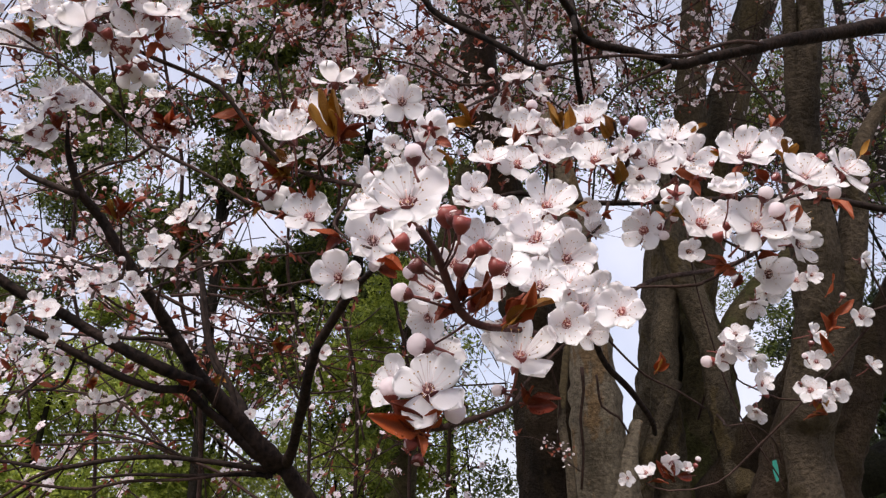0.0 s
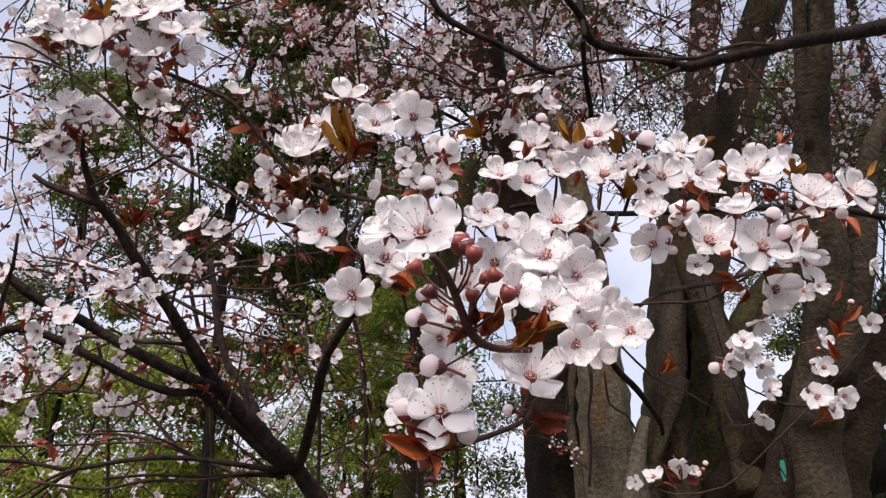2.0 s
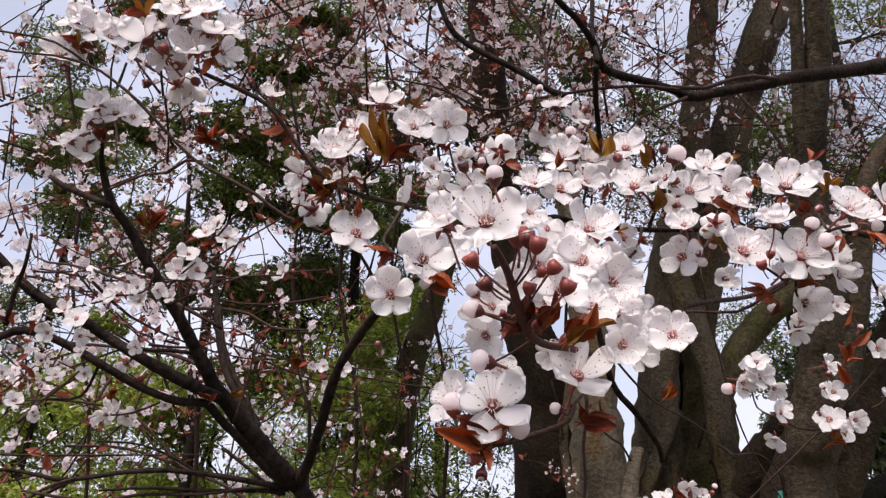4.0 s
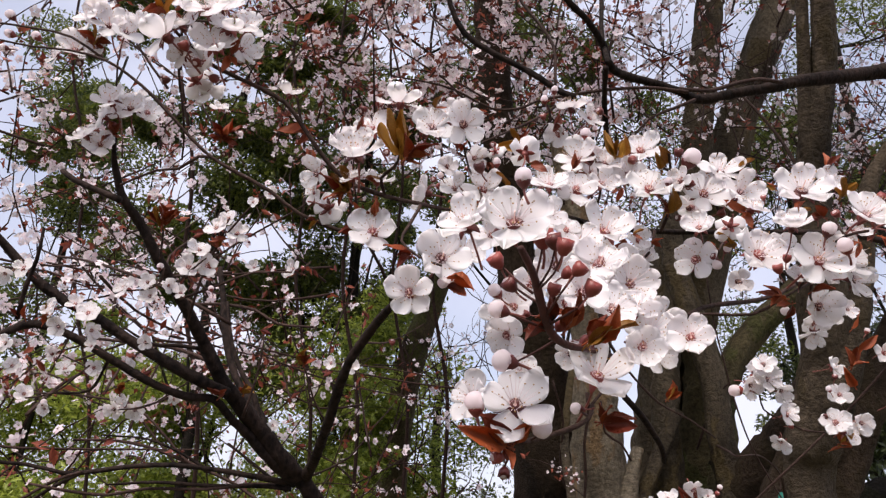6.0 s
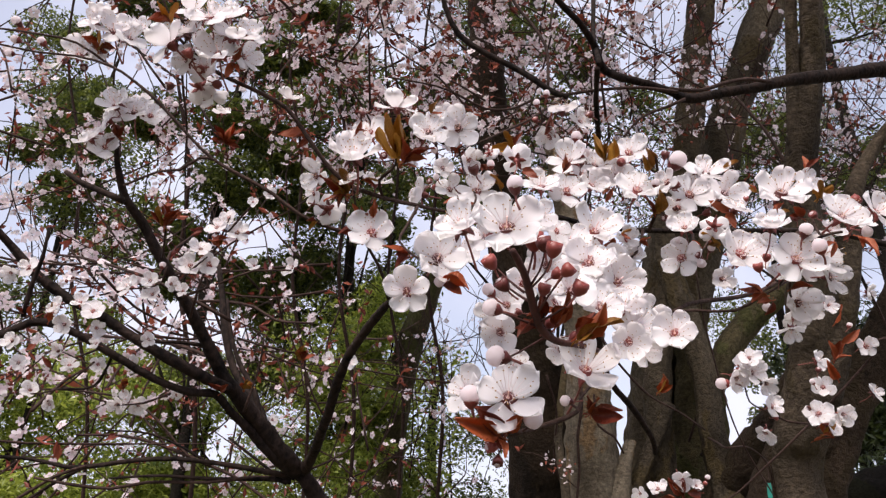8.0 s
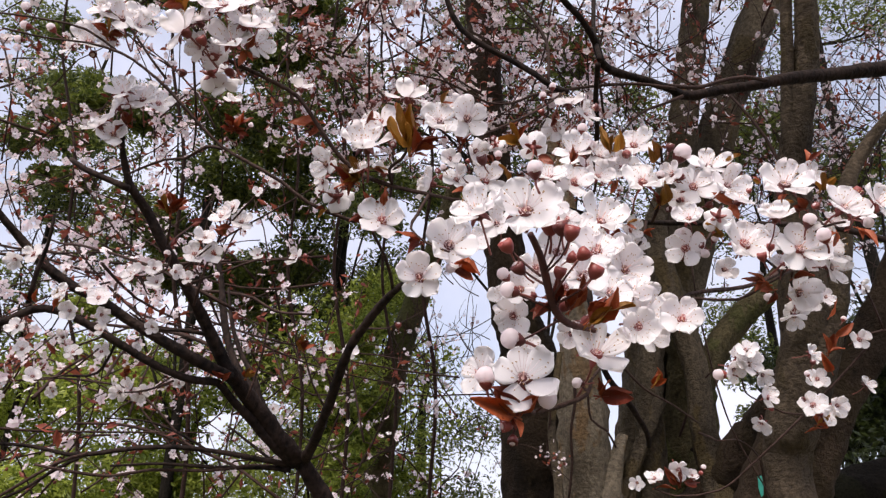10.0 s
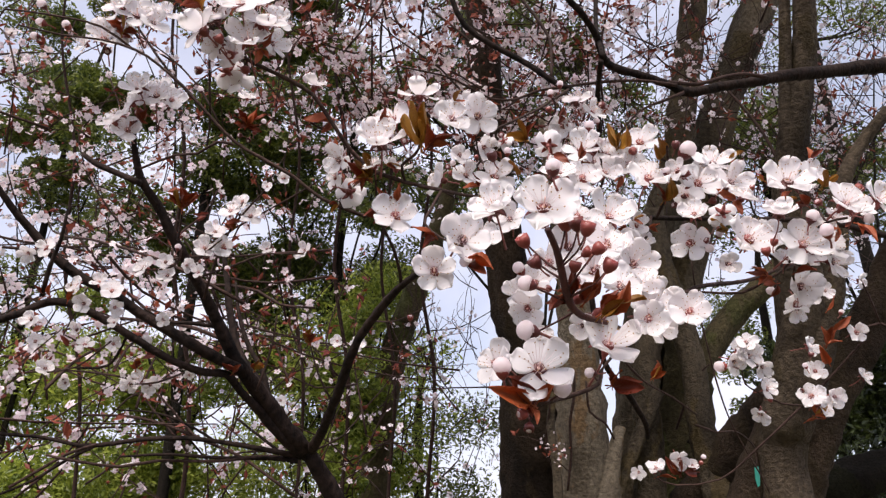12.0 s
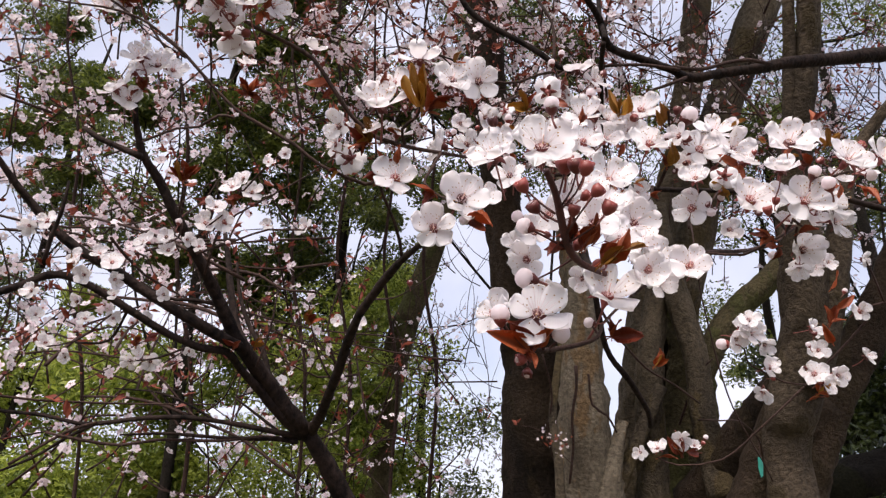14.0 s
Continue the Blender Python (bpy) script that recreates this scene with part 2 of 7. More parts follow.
def aim(place, azim, elev, spin=0.0, size=1.0):
    """A pose whose local z points along the compass turn azim and the rise elev, in degrees."""
    return Matrix.Translation(place) @ pose(0, 0, 0, 0, 0, azim).to_4x4() @ pose(0, 0, 0, 90 - elev, 0, 0) @ pose(0, 0, 0, 0, 0, spin) @ Matrix.Scale(size, 4)


# ---- blossom pieces, one unit across, shared by all blossoms ----
def petal_mesh(seed, cup, width):
    """A broad round petal with a short claw, curled edges and a thin rim."""
    rnd = random.Random(seed)
    rows, cols = 11, 6
    ph, tip = rnd.uniform(0, 6), rnd.uniform(-0.25, 0.5)
    tops, lows = [], []
    for i in range(rows + 1):
        t = 1 - (1 - i / rows) ** 1.7
        half = width * (0.10 + 1.30 * t**0.66 * math.sqrt(max(0.0, 1 - t**3.4)))
        for j in range(cols + 1):
            s = 2 * j / cols - 1
            x = half * s
            y = 0.055 + 0.445 * t - 0.055 * s * s * t + (0.014 * math.cos(3.2 * s + ph) - 0.014 * math.exp(-18 * s * s)) * t**3
            z = cup * (0.30 * t - 0.05 + 0.22 * t * t * s * s) + 0.014 * math.sin(4.1 * s + ph) * t * t + tip * 0.16 * max(0, t - 0.6) ** 1.5
            tops.append((x, y, z))
            lows.append((x * 0.985, y * 0.995, z - 0.009))
    n = len(tops)
    faces = []
    for i in range(rows):
        for j in range(cols):
            a = i * (cols + 1) + j
            b, c, d = a + 1, a + cols + 2, a + cols + 1
            faces += [(a, b, c, d), (n + d, n + c, n + b, n + a)]
    rim = [j for j in range(cols + 1)] + [i * (cols + 1) + cols for i in range(1, rows + 1)]
    rim += [rows * (cols + 1) + j for j in range(cols - 1, -1, -1)] + [i * (cols + 1) for i in range(rows - 1, 0, -1)]
    for k, a in enumerate(rim):
        b = rim[(k + 1) % len(rim)]
        faces.append((a, n + a, n + b, b))
    return link_mesh("petal", tops + lows, faces, [PETAL])


def ring_solid(profile, sides, verts, faces, squash=1.0):
    start = len(verts)
    for r, z in profile:
        for k in range(sides):
            w = 2 * math.pi * k / sides
            verts.append((r * math.cos(w), r * math.sin(w) * squash, z))
    for i in range(len(profile) - 1):
        for k in range(sides):
            a, b = start + i * sides + k, start + i * sides + (k + 1) % sides
            faces.append((a, b, b + sides, a + sides))
    faces.append(tuple(start + k for k in reversed(range(sides))))
    faces.append(tuple(start + (len(profile) - 1) * sides + k for k in range(sides)))


def calyx_mesh(stalk):
    """Cup, five pointed sepals bent back, and the stalk behind."""
    verts, faces, slots = [], [], []
    ring_solid([(0.03, -0.17), (0.075, -0.14), (0.095, -0.05), (0.10, 0.02)], 10, verts, faces)
    slots += [0] * len(faces)
    for k in range(5):
        w = 2 * math.pi * (k + 0.5) / 5
        u, v = Vector((math.cos(w), math.sin(w), 0)), Vector((-math.sin(w), math.cos(w), 0))
        s = len(verts)
        for y, half, z in ((0.08, 0.065, 0.0), (0.17, 0.06, -0.02), (0.24, 0.035, -0.06), (0.285, 0.004, -0.10)):
            for side, low in ((-1, 0), (1, 0), (1, -0.012), (-1, -0.012)):
                verts.append(u * y + v * half * side + Vector((0, 0, z + low)))
        for i in range(3):
            for q in range(4):
                a, b = s + i * 4 + q, s + i * 4 + (q + 1) % 4
                faces.append((a, b, b + 4, a + 4))
        slots += [0] * (len(faces) - len(slots))
    first = len(faces)
    tube_data([(0, 0, -0.16, 0.022), (0.03, 0.02, -0.16 - stalk * 0.5, 0.018), (0.0, 0.09, -0.16 - stalk, 0.024)], 6, 0.12, 0.0, verts, faces)
    slots += [1] * (len(faces) - first)
    return link_mesh("blossom", verts, faces, [CALYX, STALK], slots)


def stamens_mesh(seed, spread):
    """Heart of the flower with a pistil and a crown of fine stamens."""
    rnd = random.Random(seed)
    verts, faces, slots = [], [], []
    ring_solid([(0.05, -0.03), (0.088, 0.004), (0.07, 0.012), (0.03, 0.014), (0.011, 0.03), (0.009, 0.2), (0.013, 0.215)], 10, verts, faces)
    slots += [2] * len(faces)
    for k in range(22):
        w = 2 * math.pi * (k + rnd.uniform(-0.3, 0.3)) / 22
        lean, length = rnd.uniform(0.15, spread), rnd.uniform(0.2, 0.38)
        foot = Vector((0.06 * math.cos(w), 0.06 * math.sin(w), 0.02))
        tip = foot + Vector((math.cos(w) * math.sin(lean), math.sin(w) * math.sin(lean), math.cos(lean))) * length
        u = Vector((-math.sin(w), math.cos(w), 0)) * 0.0032
        v = Vector((math.cos(w), math.sin(w), 0)) * 0.0032
        s = len(verts)
        for c in (foot, tip):
            verts += [c + u, c - u + v, c - u - v]
        faces += [(s, s + 1, s + 4, s + 3), (s + 1, s + 2, s + 5, s + 4), (s + 2, s, s + 3, s + 5)]
        slots += [0] * 3
        s = len(verts)
        h = 0.0135
        verts += [tip + Vector(d) * h for d in ((1, 0, 0), (0, 1, 0), (-1, 0, 0), (0, -1, 0), (0, 0, 1.3), (0, 0, -1))]
        for a, b in ((0, 1), (1, 2), (2, 3), (3, 0)):
            faces += [(s + a, s + b, s + 4), (s + b, s + a, s + 5)]
        slots += [1] * 8
    return link_mesh("stamen_crown", verts, faces, [FILAMENT, ANTHER, HEART], slots)


PETALS_OPEN = [petal_mesh(s, c, w) for s, c, w in ((1, 0.32, 0.225), (2, 0.55, 0.21), (3, 0.14, 0.235), (4, 0.75, 0.22), (5, 0.4, 0.23), (9, 0.2, 0.215), (10, 0.6, 0.23))]
PETALS_CUP = [petal_mesh(s, c, w) for s, c, w in ((6, 0.72, 0.25), (7, 0.85, 0.24), (8, 0.62, 0.255))]
CALYXES = [calyx_mesh(s) for s in (0.35, 0.55, 0.75)]
STAMENS = [stamens_mesh(s, 0.95) for s in (1, 2, 3)]
CHANCE = random.Random(11)


def blossom(tree, x, y, z, across, azim, elev, cup=0, count=5):
    """One open blossom: a calyx on its stalk that carries petals and stamens."""
    spin = CHANCE.uniform(0, 360)
    m = aim(Vector((x, y, z)) - Vector(tree.location), azim, elev, spin, across)
    part = under(tree, "blossom", CHANCE.choice(CALYXES), m)
    for k in range(count):
        turn = 72 * k + CHANCE.uniform(-9, 9)
        kind = PETALS_CUP if cup else PETALS_OPEN
        size = CHANCE.uniform(0.92, 1.08)
        under(part, "petal", CHANCE.choice(kind), pose(0, 0, 0.012 + 0.008 * (k % 2), CHANCE.uniform(-14, 16), CHANCE.uniform(-12, 12), turn) @ Matrix.Diagonal((size * CHANCE.uniform(0.94, 1.08), size, size, 1)))
    under(part, "stamen_crown", CHANCE.choice(STAMENS))
    return part


def bud_meshes(red):
    """A closed bud: folded petals above a calyx cup. red: how far the cup covers it."""
    verts, faces = [], []
    ring_solid([(0.10, -0.32), (0.33, -0.26), (0.47, -0.06), (0.49, 0.12), (0.42, 0.31), (0.30, 0.42), (0.16, 0.485), (0.04, 0.5)], 20, verts, faces)
    folded = []
    for i, v in enumerate(verts):
        w = math.atan2(v[1], v[0])
        k = 1 + 0.085 * math.sin(3 * w + v[2] * 6) * (v[2] + 0.4) + 0.05 * math.sin(2 * w - v[2] * 4)
        slim = 0.86 if red > 0.3 else 1 - 0.12 * max(0.0, v[2])
        folded.append((v[0] * k * slim, v[1] * k * slim, v[2] * (1.0 if red > 0.3 else 1.12)))
    ball = link_mesh("bud_petals", folded, faces, [BUD_WHITE])
    verts, faces, slots = [], [], []
    top = -0.12 + red * 0.42
    if red > 0.3:
        ring_solid([(0.10, -0.62), (0.26, -0.5), (0.37, -0.34), (0.50, -0.12), (0.52, top), (0.40, top + 0.02)], 10, verts, faces)
    else:
        ring_solid([(0.08, -0.66), (0.18, -0.57), (0.27, -0.46), (0.35, -0.35), (0.42, -0.22), (0.39, -0.20)], 10, verts, faces)
    verts = [Vector(v) for v in verts]
    for k in range(10):
        if k % 2:
            rise = 0.2 if red > 0.3 else 0.17
            verts[40 + k].z += rise
            verts[50 + k].z += rise
    slots += [0] * len(faces)
    first = len(faces)
    tube_data([(0, 0, -0.6, 0.085), (0.05, 0.05, -1.0, 0.065), (0.0, 0.22, -1.5, 0.085)], 6, 0.25, 0.0, verts, faces)
    slots += [1] * (len(faces) - first)
    return link_mesh("bud", verts, faces, [CALYX, STALK], slots), ball


BUD_PALE, BUD_RED = bud_meshes(-0.05), bud_meshes(0.75)


def bud(tree, x, y, z, across, azim, elev, red=0):
    cup, ball = BUD_RED if red else BUD_PALE
    part = under(tree, "bud", cup, aim(Vector((x, y, z)) - Vector(tree.location), azim, elev, CHANCE.uniform(0, 360), across))
    under(part, "bud_petals", ball)
    return part


def leaf_mesh(seed, mat, fold):
    """A young pointed leaf, folded along its midrib, with a short stalk and thickness."""
    rnd = random.Random(seed)
    rows, cols = 9, 4
    curl = rnd.uniform(-0.45, 0.5)
    tops, lows = [], []
    for i in range(rows + 1):
        t = i / rows
        half = (0.175 * math.sin(math.pi * t**0.85) ** 0.8 + 0.012) * (1 + 0.06 * math.sin(31 * t + seed))
        for j in range(cols + 1):
            s = 2 * j / cols - 1
            p = (half * s + 0.03 * curl * t, t, fold * half * abs(s) + curl * t * t * 0.8 + 0.045 * math.sin(7 * t + 3 * s + seed))
            tops.append(p)
            lows.append((p[0], p[1], p[2] - 0.012))
    n, faces = len(tops), []
    for i in range(rows):
        for j in range(cols):
            a = i * (cols + 1) + j
            b, c, d = a + 1, a + cols + 2, a + cols + 1
            faces += [(a, b, c, d), (n + d, n + c, n + b, n + a)]
    for i in range(rows):
        for j in (0, cols):
            a, b = i * (cols + 1) + j, (i + 1) * (cols + 1) + j
            faces.append((a, b, n + b, n + a) if j else (b, a, n + a, n + b))
    verts = [Vector(v) for v in tops + lows]
    tube_data([(0, 0.02, -0.01, 0.02), (0, -0.1, -0.02, 0.02), (0, -0.22, -0.05, 0.025)], 5, 0.1, 0.0, verts, faces)
    return link_mesh("leaf", verts, faces, [mat])


LEAVES_RED = [leaf_mesh(s, LEAF_RED, f) for s, f in ((1, 0.6), (2, 1.2), (3, 0.35), (7, 1.6))]
LEAVES_OLIVE = [leaf_mesh(s, LEAF_OLIVE, f) for s, f in ((4, 0.7), (5, 1.3), (6, 0.4), (8, 1.7))]


def leaf(tree, foot, tip, olive=0):
    """A leaf from its foot to its tip, facing upwards and to the path."""
    a, b = Vector(foot), Vector(tip)
    y = b - a
    up = Vector((CHANCE.uniform(-1.2, 1.2), -1, CHANCE.uniform(-0.3, 1.6)))
    x = y.cross(up).normalized()
    z = x.cross(y).normalized()
    m = Matrix((x, y.normalized(), z)).transposed().to_4x4()
    m = Matrix.Translation(a - Vector(tree.location)) @ m @ Matrix.Scale(y.length, 4)
    return under(tree, "leaf", CHANCE.choice(LEAVES_OLIVE if olive else LEAVES_RED), m)


# ---- masses that nobody could count ----
def scatter(name, parent, template, faces, places, sizes, mat, rnd, label="", up=0.3):
    """Many turned copies of a small template in one mesh."""
    n, k = len(places), len(template)
    q = rnd.normal(size=(n, 3))
    q[:, 2] += up
    z = q / np.linalg.norm(q, axis=1)[:, None]
    h = rnd.normal(size=(n, 3))
    x = np.cross(h, z)
    x /= np.linalg.norm(x, axis=1)[:, None]
    y = np.cross(z, x)
    t = np.array(template)
    v = places[:, None, :] + sizes[:, None, None] * (t[None, :, :1] * x[:, None] + t[None, :, 1:2] * y[:, None] + t[None, :, 2:] * z[:, None])
    v = v.reshape(-1, 3) - np.array(parent.location)
    f = [tuple(i * k + a for a in face) for i in range(n) for face in faces]
    ob = under(parent, name, link_mesh(name, v.tolist(), f, [mat], smooth=False), label=label)
    ob["kind"] = "stuff"
    return ob


def small_blossom():
    v, f = [], []
    for k in range(5):
        w = 2 * math.pi * k / 5
        c, s = math.cos(w), math.sin(w)
        b = len(v)
        for r, o, z in ((0.04, 0, 0.0), (0.26, -0.20, 0.05), (0.47, -0.13, 0.13), (0.5, 0.1, 0.11), (0.28, 0.20, 0.04)):
            v.append((r * c - o * s, r * s + o * c, z))
        f.append(tuple(range(b, b + 5)))
    return v, f


def small_bud():
    v = [(0, 0, -0.5), (0.38, 0, 0), (0, 0.38, 0), (-0.38, 0, 0), (0, -0.38, 0), (0, 0, 0.5)]
    f = [(0, 2, 1), (0, 3, 2), (0, 4, 3), (0, 1, 4), (5, 1, 2), (5, 2, 3), (5, 3, 4), (5, 4, 1)]
    return v, f


def small_leaf():
    v = [(0, -0.5, 0), (0.21, 0.02, 0.07), (0, 0.55, -0.05), (-0.21, 0.02, 0.07), (0, 0.03, -0.02)]
    f = [(0, 1, 4), (1, 2, 4), (2, 3, 4), (3, 0, 4)]
    return v, f


def shoots(tree, lo, hi, count, seed, length=(0.25, 0.6), per=7, red=0.5, radius=0.0022, rise=0.8, bark=BARK_TWIG, size=0.0205):
    """Fine flowering shoots inside a box of the crown, with their blossoms, buds and young leaves in mass."""
    rnd = np.random.RandomState(seed)
    verts, faces, flowers, buds, reds = [], [], [], [], []
    for i in range(count):
        p = np.array([rnd.uniform(a, b) for a, b in zip(lo, hi)])
        d = rnd.normal(size=3) * (1, 0.6, 0.6) + (0, 0, rise)
        d /= np.linalg.norm(d)
        size_l = rnd.uniform(*length)
        line, q = [], p - d * size_l / 2
        for k in range(5):
            line.append((*q, radius * (1.25 - 0.2 * k)))
            d = d + rnd.normal(size=3) * 0.26 + (0, 0, 0.05)
            d /= np.linalg.norm(d)
            q = q + d * size_l / 4
        tube_data(line, 4, 0.06, 0.0, verts, faces)
        path = rail(line, 0.02)
        for k in range(rnd.poisson(per)):
            c = path[rnd.randint(len(path))][:3]
            for j in range(rnd.randint(1, 6)):
                flowers.append(c + rnd.normal(size=3) * 0.013)
            for j in range(rnd.randint(0, 4)):
                buds.append(c + rnd.normal(size=3) * 0.013)
        for k in range(rnd.poisson(per * red)):
            c = path[rnd.randint(len(path))][:3]
            for j in range(2):
                reds.append(c + rnd.normal(size=3) * 0.008)
    base = Vector(tree.location)
    stems = under(tree, "twig_mass", link_mesh("twig_mass", [Vector(v) - base for v in verts], faces, [bark]))
    stems["kind"] = "stuff"
    for name, made, items, mat, s in (("blossom_mass", small_blossom(), flowers, FAR_PETAL, size), ("bud_mass", small_bud(), buds, FAR_RED, 0.009), ("leaf_mass", small_leaf(), reds, FAR_RED, 0.024)):
        if items:
            scatter(name, tree, *made, np.array(items), s * rnd.uniform(0.75, 1.15, len(items)), mat, rnd)


def crown(tree, centre, reach, clumps, leaves, size, mat, seed, spread=0.3):
    """A loose crown: uneven clumps of leaves round the ends of limbs, with gaps between."""
    rnd = np.random.RandomState(seed)
    spots, ends = [], []
    while len(ends) < clumps:
        p = rnd.uniform(-1, 1, 3)
        if np.linalg.norm(p) < 1 and np.linalg.norm(p) > 0.25:
            ends.append(np.array(centre) + p * np.array(reach))
    for e in ends:
        n = rnd.randint(leaves // 2, leaves * 2)
        ball = rnd.normal(size=(n, 3))
        ball *= (rnd.rand(n) ** 0.45 / np.linalg.norm(ball, axis=1))[:, None]
        spots.append(e + ball * spread * rnd.uniform(0.6, 1.5) * (1.15, 1, 0.72))
    places = np.concatenate(spots)
    scatter("crown", tree, *small_leaf(), places, size * rnd.uniform(0.6, 1.25, len(places)), mat, rnd, up=0.8)
    return ends


def limbs(tree, trunk_top, ends, bark, every=1, radius=0.02):
    """Thin crooked limbs from the trunk to the clumps of the crown."""
    for i, e in enumerate(ends[::every]):
        a = Vector(trunk_top[i % len(trunk_top)])
        b = Vector(e)
        mid = a.lerp(b, 0.5) + Vector((CHANCE.uniform(-0.15, 0.15), CHANCE.uniform(-0.1, 0.1), CHANCE.uniform(-0.2, 0.05)))
        branch(tree, bark, [(*a, radius), (*mid, radius * 0.7), (*b, radius * 0.25)], sides=5, step=0.15, rough=0.1)


# ---- ground ----
verts, faces = [], []
ring = [0.0] + [0.6 * 1.33**k for k in range(30)]
for i, r in enumerate(ring):
    for k in range(40):
        w = 2 * math.pi * k / 40
        x, y = r * math.cos(w), r * math.sin(w) + 2
        verts.append((x, y, 0.04 * noise.noise(Vector((x, y, 0)) * 0.7) - 0.02))
for i in range(len(ring) - 1):
    for k in range(40):
        a, b = i * 40 + k, i * 40 + (k + 1) % 40
        faces.append((a, b, b + 40, a + 40))
tagged(new("ground", link_mesh("ground", verts, faces, [SOIL])), "earth under trees with leaf litter and short grass", "ground", kind="structure")

# ---- flowering plum tree whose dark forked limb stands before the path ----
plum = thing("plum_tree", (-0.031, 1.199, 0.000), "dark-barked plum tree in white blossom with young red leaves", "tree", "flowering plum trees")
branch(plum, BARK_PLUM, [(-0.031, 1.199, 0.000, 0.0500), (-0.031, 1.199, 0.350, 0.0400), (-0.051, 1.179, 0.781, 0.0339), (-0.068, 1.161, 1.157, 0.0286), (-0.084, 1.188, 1.420, 0.0206), (-0.133, 1.143, 1.536, 0.0186), (-0.170, 1.106, 1.605, 0.0158), (-0.198, 1.081, 1.649, 0.0137), (-0.223, 1.060, 1.682, 0.0115)], name='trunk', sides=14, step=0.012, rough=0.2)
branch(plum, BARK_PLUM, [(-0.222, 1.064, 1.679, 0.0123), (-0.247, 1.026, 1.703, 0.0137), (-0.274, 0.994, 1.734, 0.0135), (-0.299, 0.951, 1.765, 0.0114), (-0.318, 0.918, 1.789, 0.0096), (-0.335, 0.889, 1.821, 0.0086), (-0.352, 0.857, 1.853, 0.0077), (-0.371, 0.827, 1.885, 0.0072), (-0.391, 0.793, 1.919, 0.0067), (-0.410, 0.769, 1.952, 0.0062), (-0.422, 0.743, 1.967, 0.0054), (-0.429, 0.726, 1.991, 0.0043), (-0.428, 0.703, 2.011, 0.0028), (-0.421, 0.682, 2.032, 0.0014)], sides=12, step=0.01, rough=0.2)
branch(plum, BARK_PLUM, [(-0.232, 1.052, 1.677, 0.0078), (-0.259, 1.013, 1.699, 0.0076), (-0.285, 0.982, 1.725, 0.0066), (-0.308, 0.940, 1.747, 0.0056), (-0.324, 0.910, 1.764, 0.0055), (-0.348, 0.880, 1.760, 0.0049), (-0.386, 0.862, 1.770, 0.0049), (-0.423, 0.841, 1.787, 0.0048), (-0.461, 0.816, 1.806, 0.0051), (-0.497, 0.792, 1.819, 0.0049), (-0.524, 0.786, 1.818, 0.0049), (-0.545, 0.777, 1.800, 0.0048), (-0.581, 0.768, 1.780, 0.0040)], sides=10, step=0.012, rough=0.2)
branch(plum, BARK_PLUM, [(-0.309, 0.914, 1.773, 0.0079), (-0.333, 0.882, 1.780, 0.0077), (-0.363, 0.857, 1.792, 0.0075), (-0.400, 0.847, 1.810, 0.0071), (-0.433, 0.838, 1.827, 0.0067), (-0.465, 0.815, 1.845, 0.0066), (-0.496, 0.805, 1.857, 0.0066), (-0.530, 0.788, 1.879, 0.0061), (-0.557, 0.772, 1.905, 0.0054), (-0.578, 0.747, 1.929, 0.0042), (-0.595, 0.722, 1.954, 0.0035)], sides=10, step=0.012, rough=0.2)
branch(plum, BARK_PLUM, [(-0.514, 0.754, 1.815, 0.0026), (-0.506, 0.740, 1.850, 0.0026), (-0.495, 0.727, 1.879, 0.0021), (-0.489, 0.713, 1.913, 0.0016)])
branch(plum, BARK_PLUM, [(-0.419, 0.729, 1.960, 0.0044), (-0.451, 0.726, 1.972, 0.0038), (-0.476, 0.725, 1.982, 0.0038), (-0.496, 0.725, 1.995, 0.0028)])
branch(plum, BARK_PLUM, [(-0.220, 1.065, 1.681, 0.0097), (-0.201, 1.016, 1.698, 0.0076), (-0.183, 0.955, 1.722, 0.0069), (-0.167, 0.903, 1.748, 0.0066), (-0.154, 0.859, 1.775, 0.0064), (-0.140, 0.825, 1.799, 0.0059), (-0.121, 0.801, 1.823, 0.0058), (-0.100, 0.767, 1.840, 0.0053), (-0.084, 0.735, 1.847, 0.0041), (-0.065, 0.694, 1.848, 0.0033), (-0.045, 0.653, 1.848, 0.0022)], sides=10, step=0.01, rough=0.2)
branch(plum, BARK_TWIG, [(-0.087, 0.740, 1.846, 0.0024), (-0.090, 0.720, 1.858, 0.0020), (-0.097, 0.673, 1.865, 0.0018), (-0.109, 0.624, 1.872, 0.0015), (-0.114, 0.577, 1.877, 0.0013), (-0.115, 0.538, 1.886, 0.0010)])
branch(plum, BARK_TWIG, [(-0.127, 0.875, 1.840, 0.0017), (-0.097, 0.821, 1.825, 0.0010), (-0.075, 0.765, 1.817, 0.0008), (-0.048, 0.664, 1.801, 0.0007)])
branch(plum, BARK_TWIG, [(-0.115, 0.533, 1.886, 0.0022), (-0.134, 0.526, 1.898, 0.0022), (-0.148, 0.517, 1.912, 0.0020), (-0.163, 0.507, 1.930, 0.0020), (-0.177, 0.497, 1.945, 0.0020), (-0.198, 0.490, 1.954, 0.0019), (-0.224, 0.484, 1.963, 0.0019), (-0.244, 0.478, 1.970, 0.0017), (-0.261, 0.469, 1.983, 0.0014), (-0.274, 0.462, 1.992, 0.0014), (-0.283, 0.451, 2.011, 0.0011), (-0.289, 0.441, 2.027, 0.0011)])
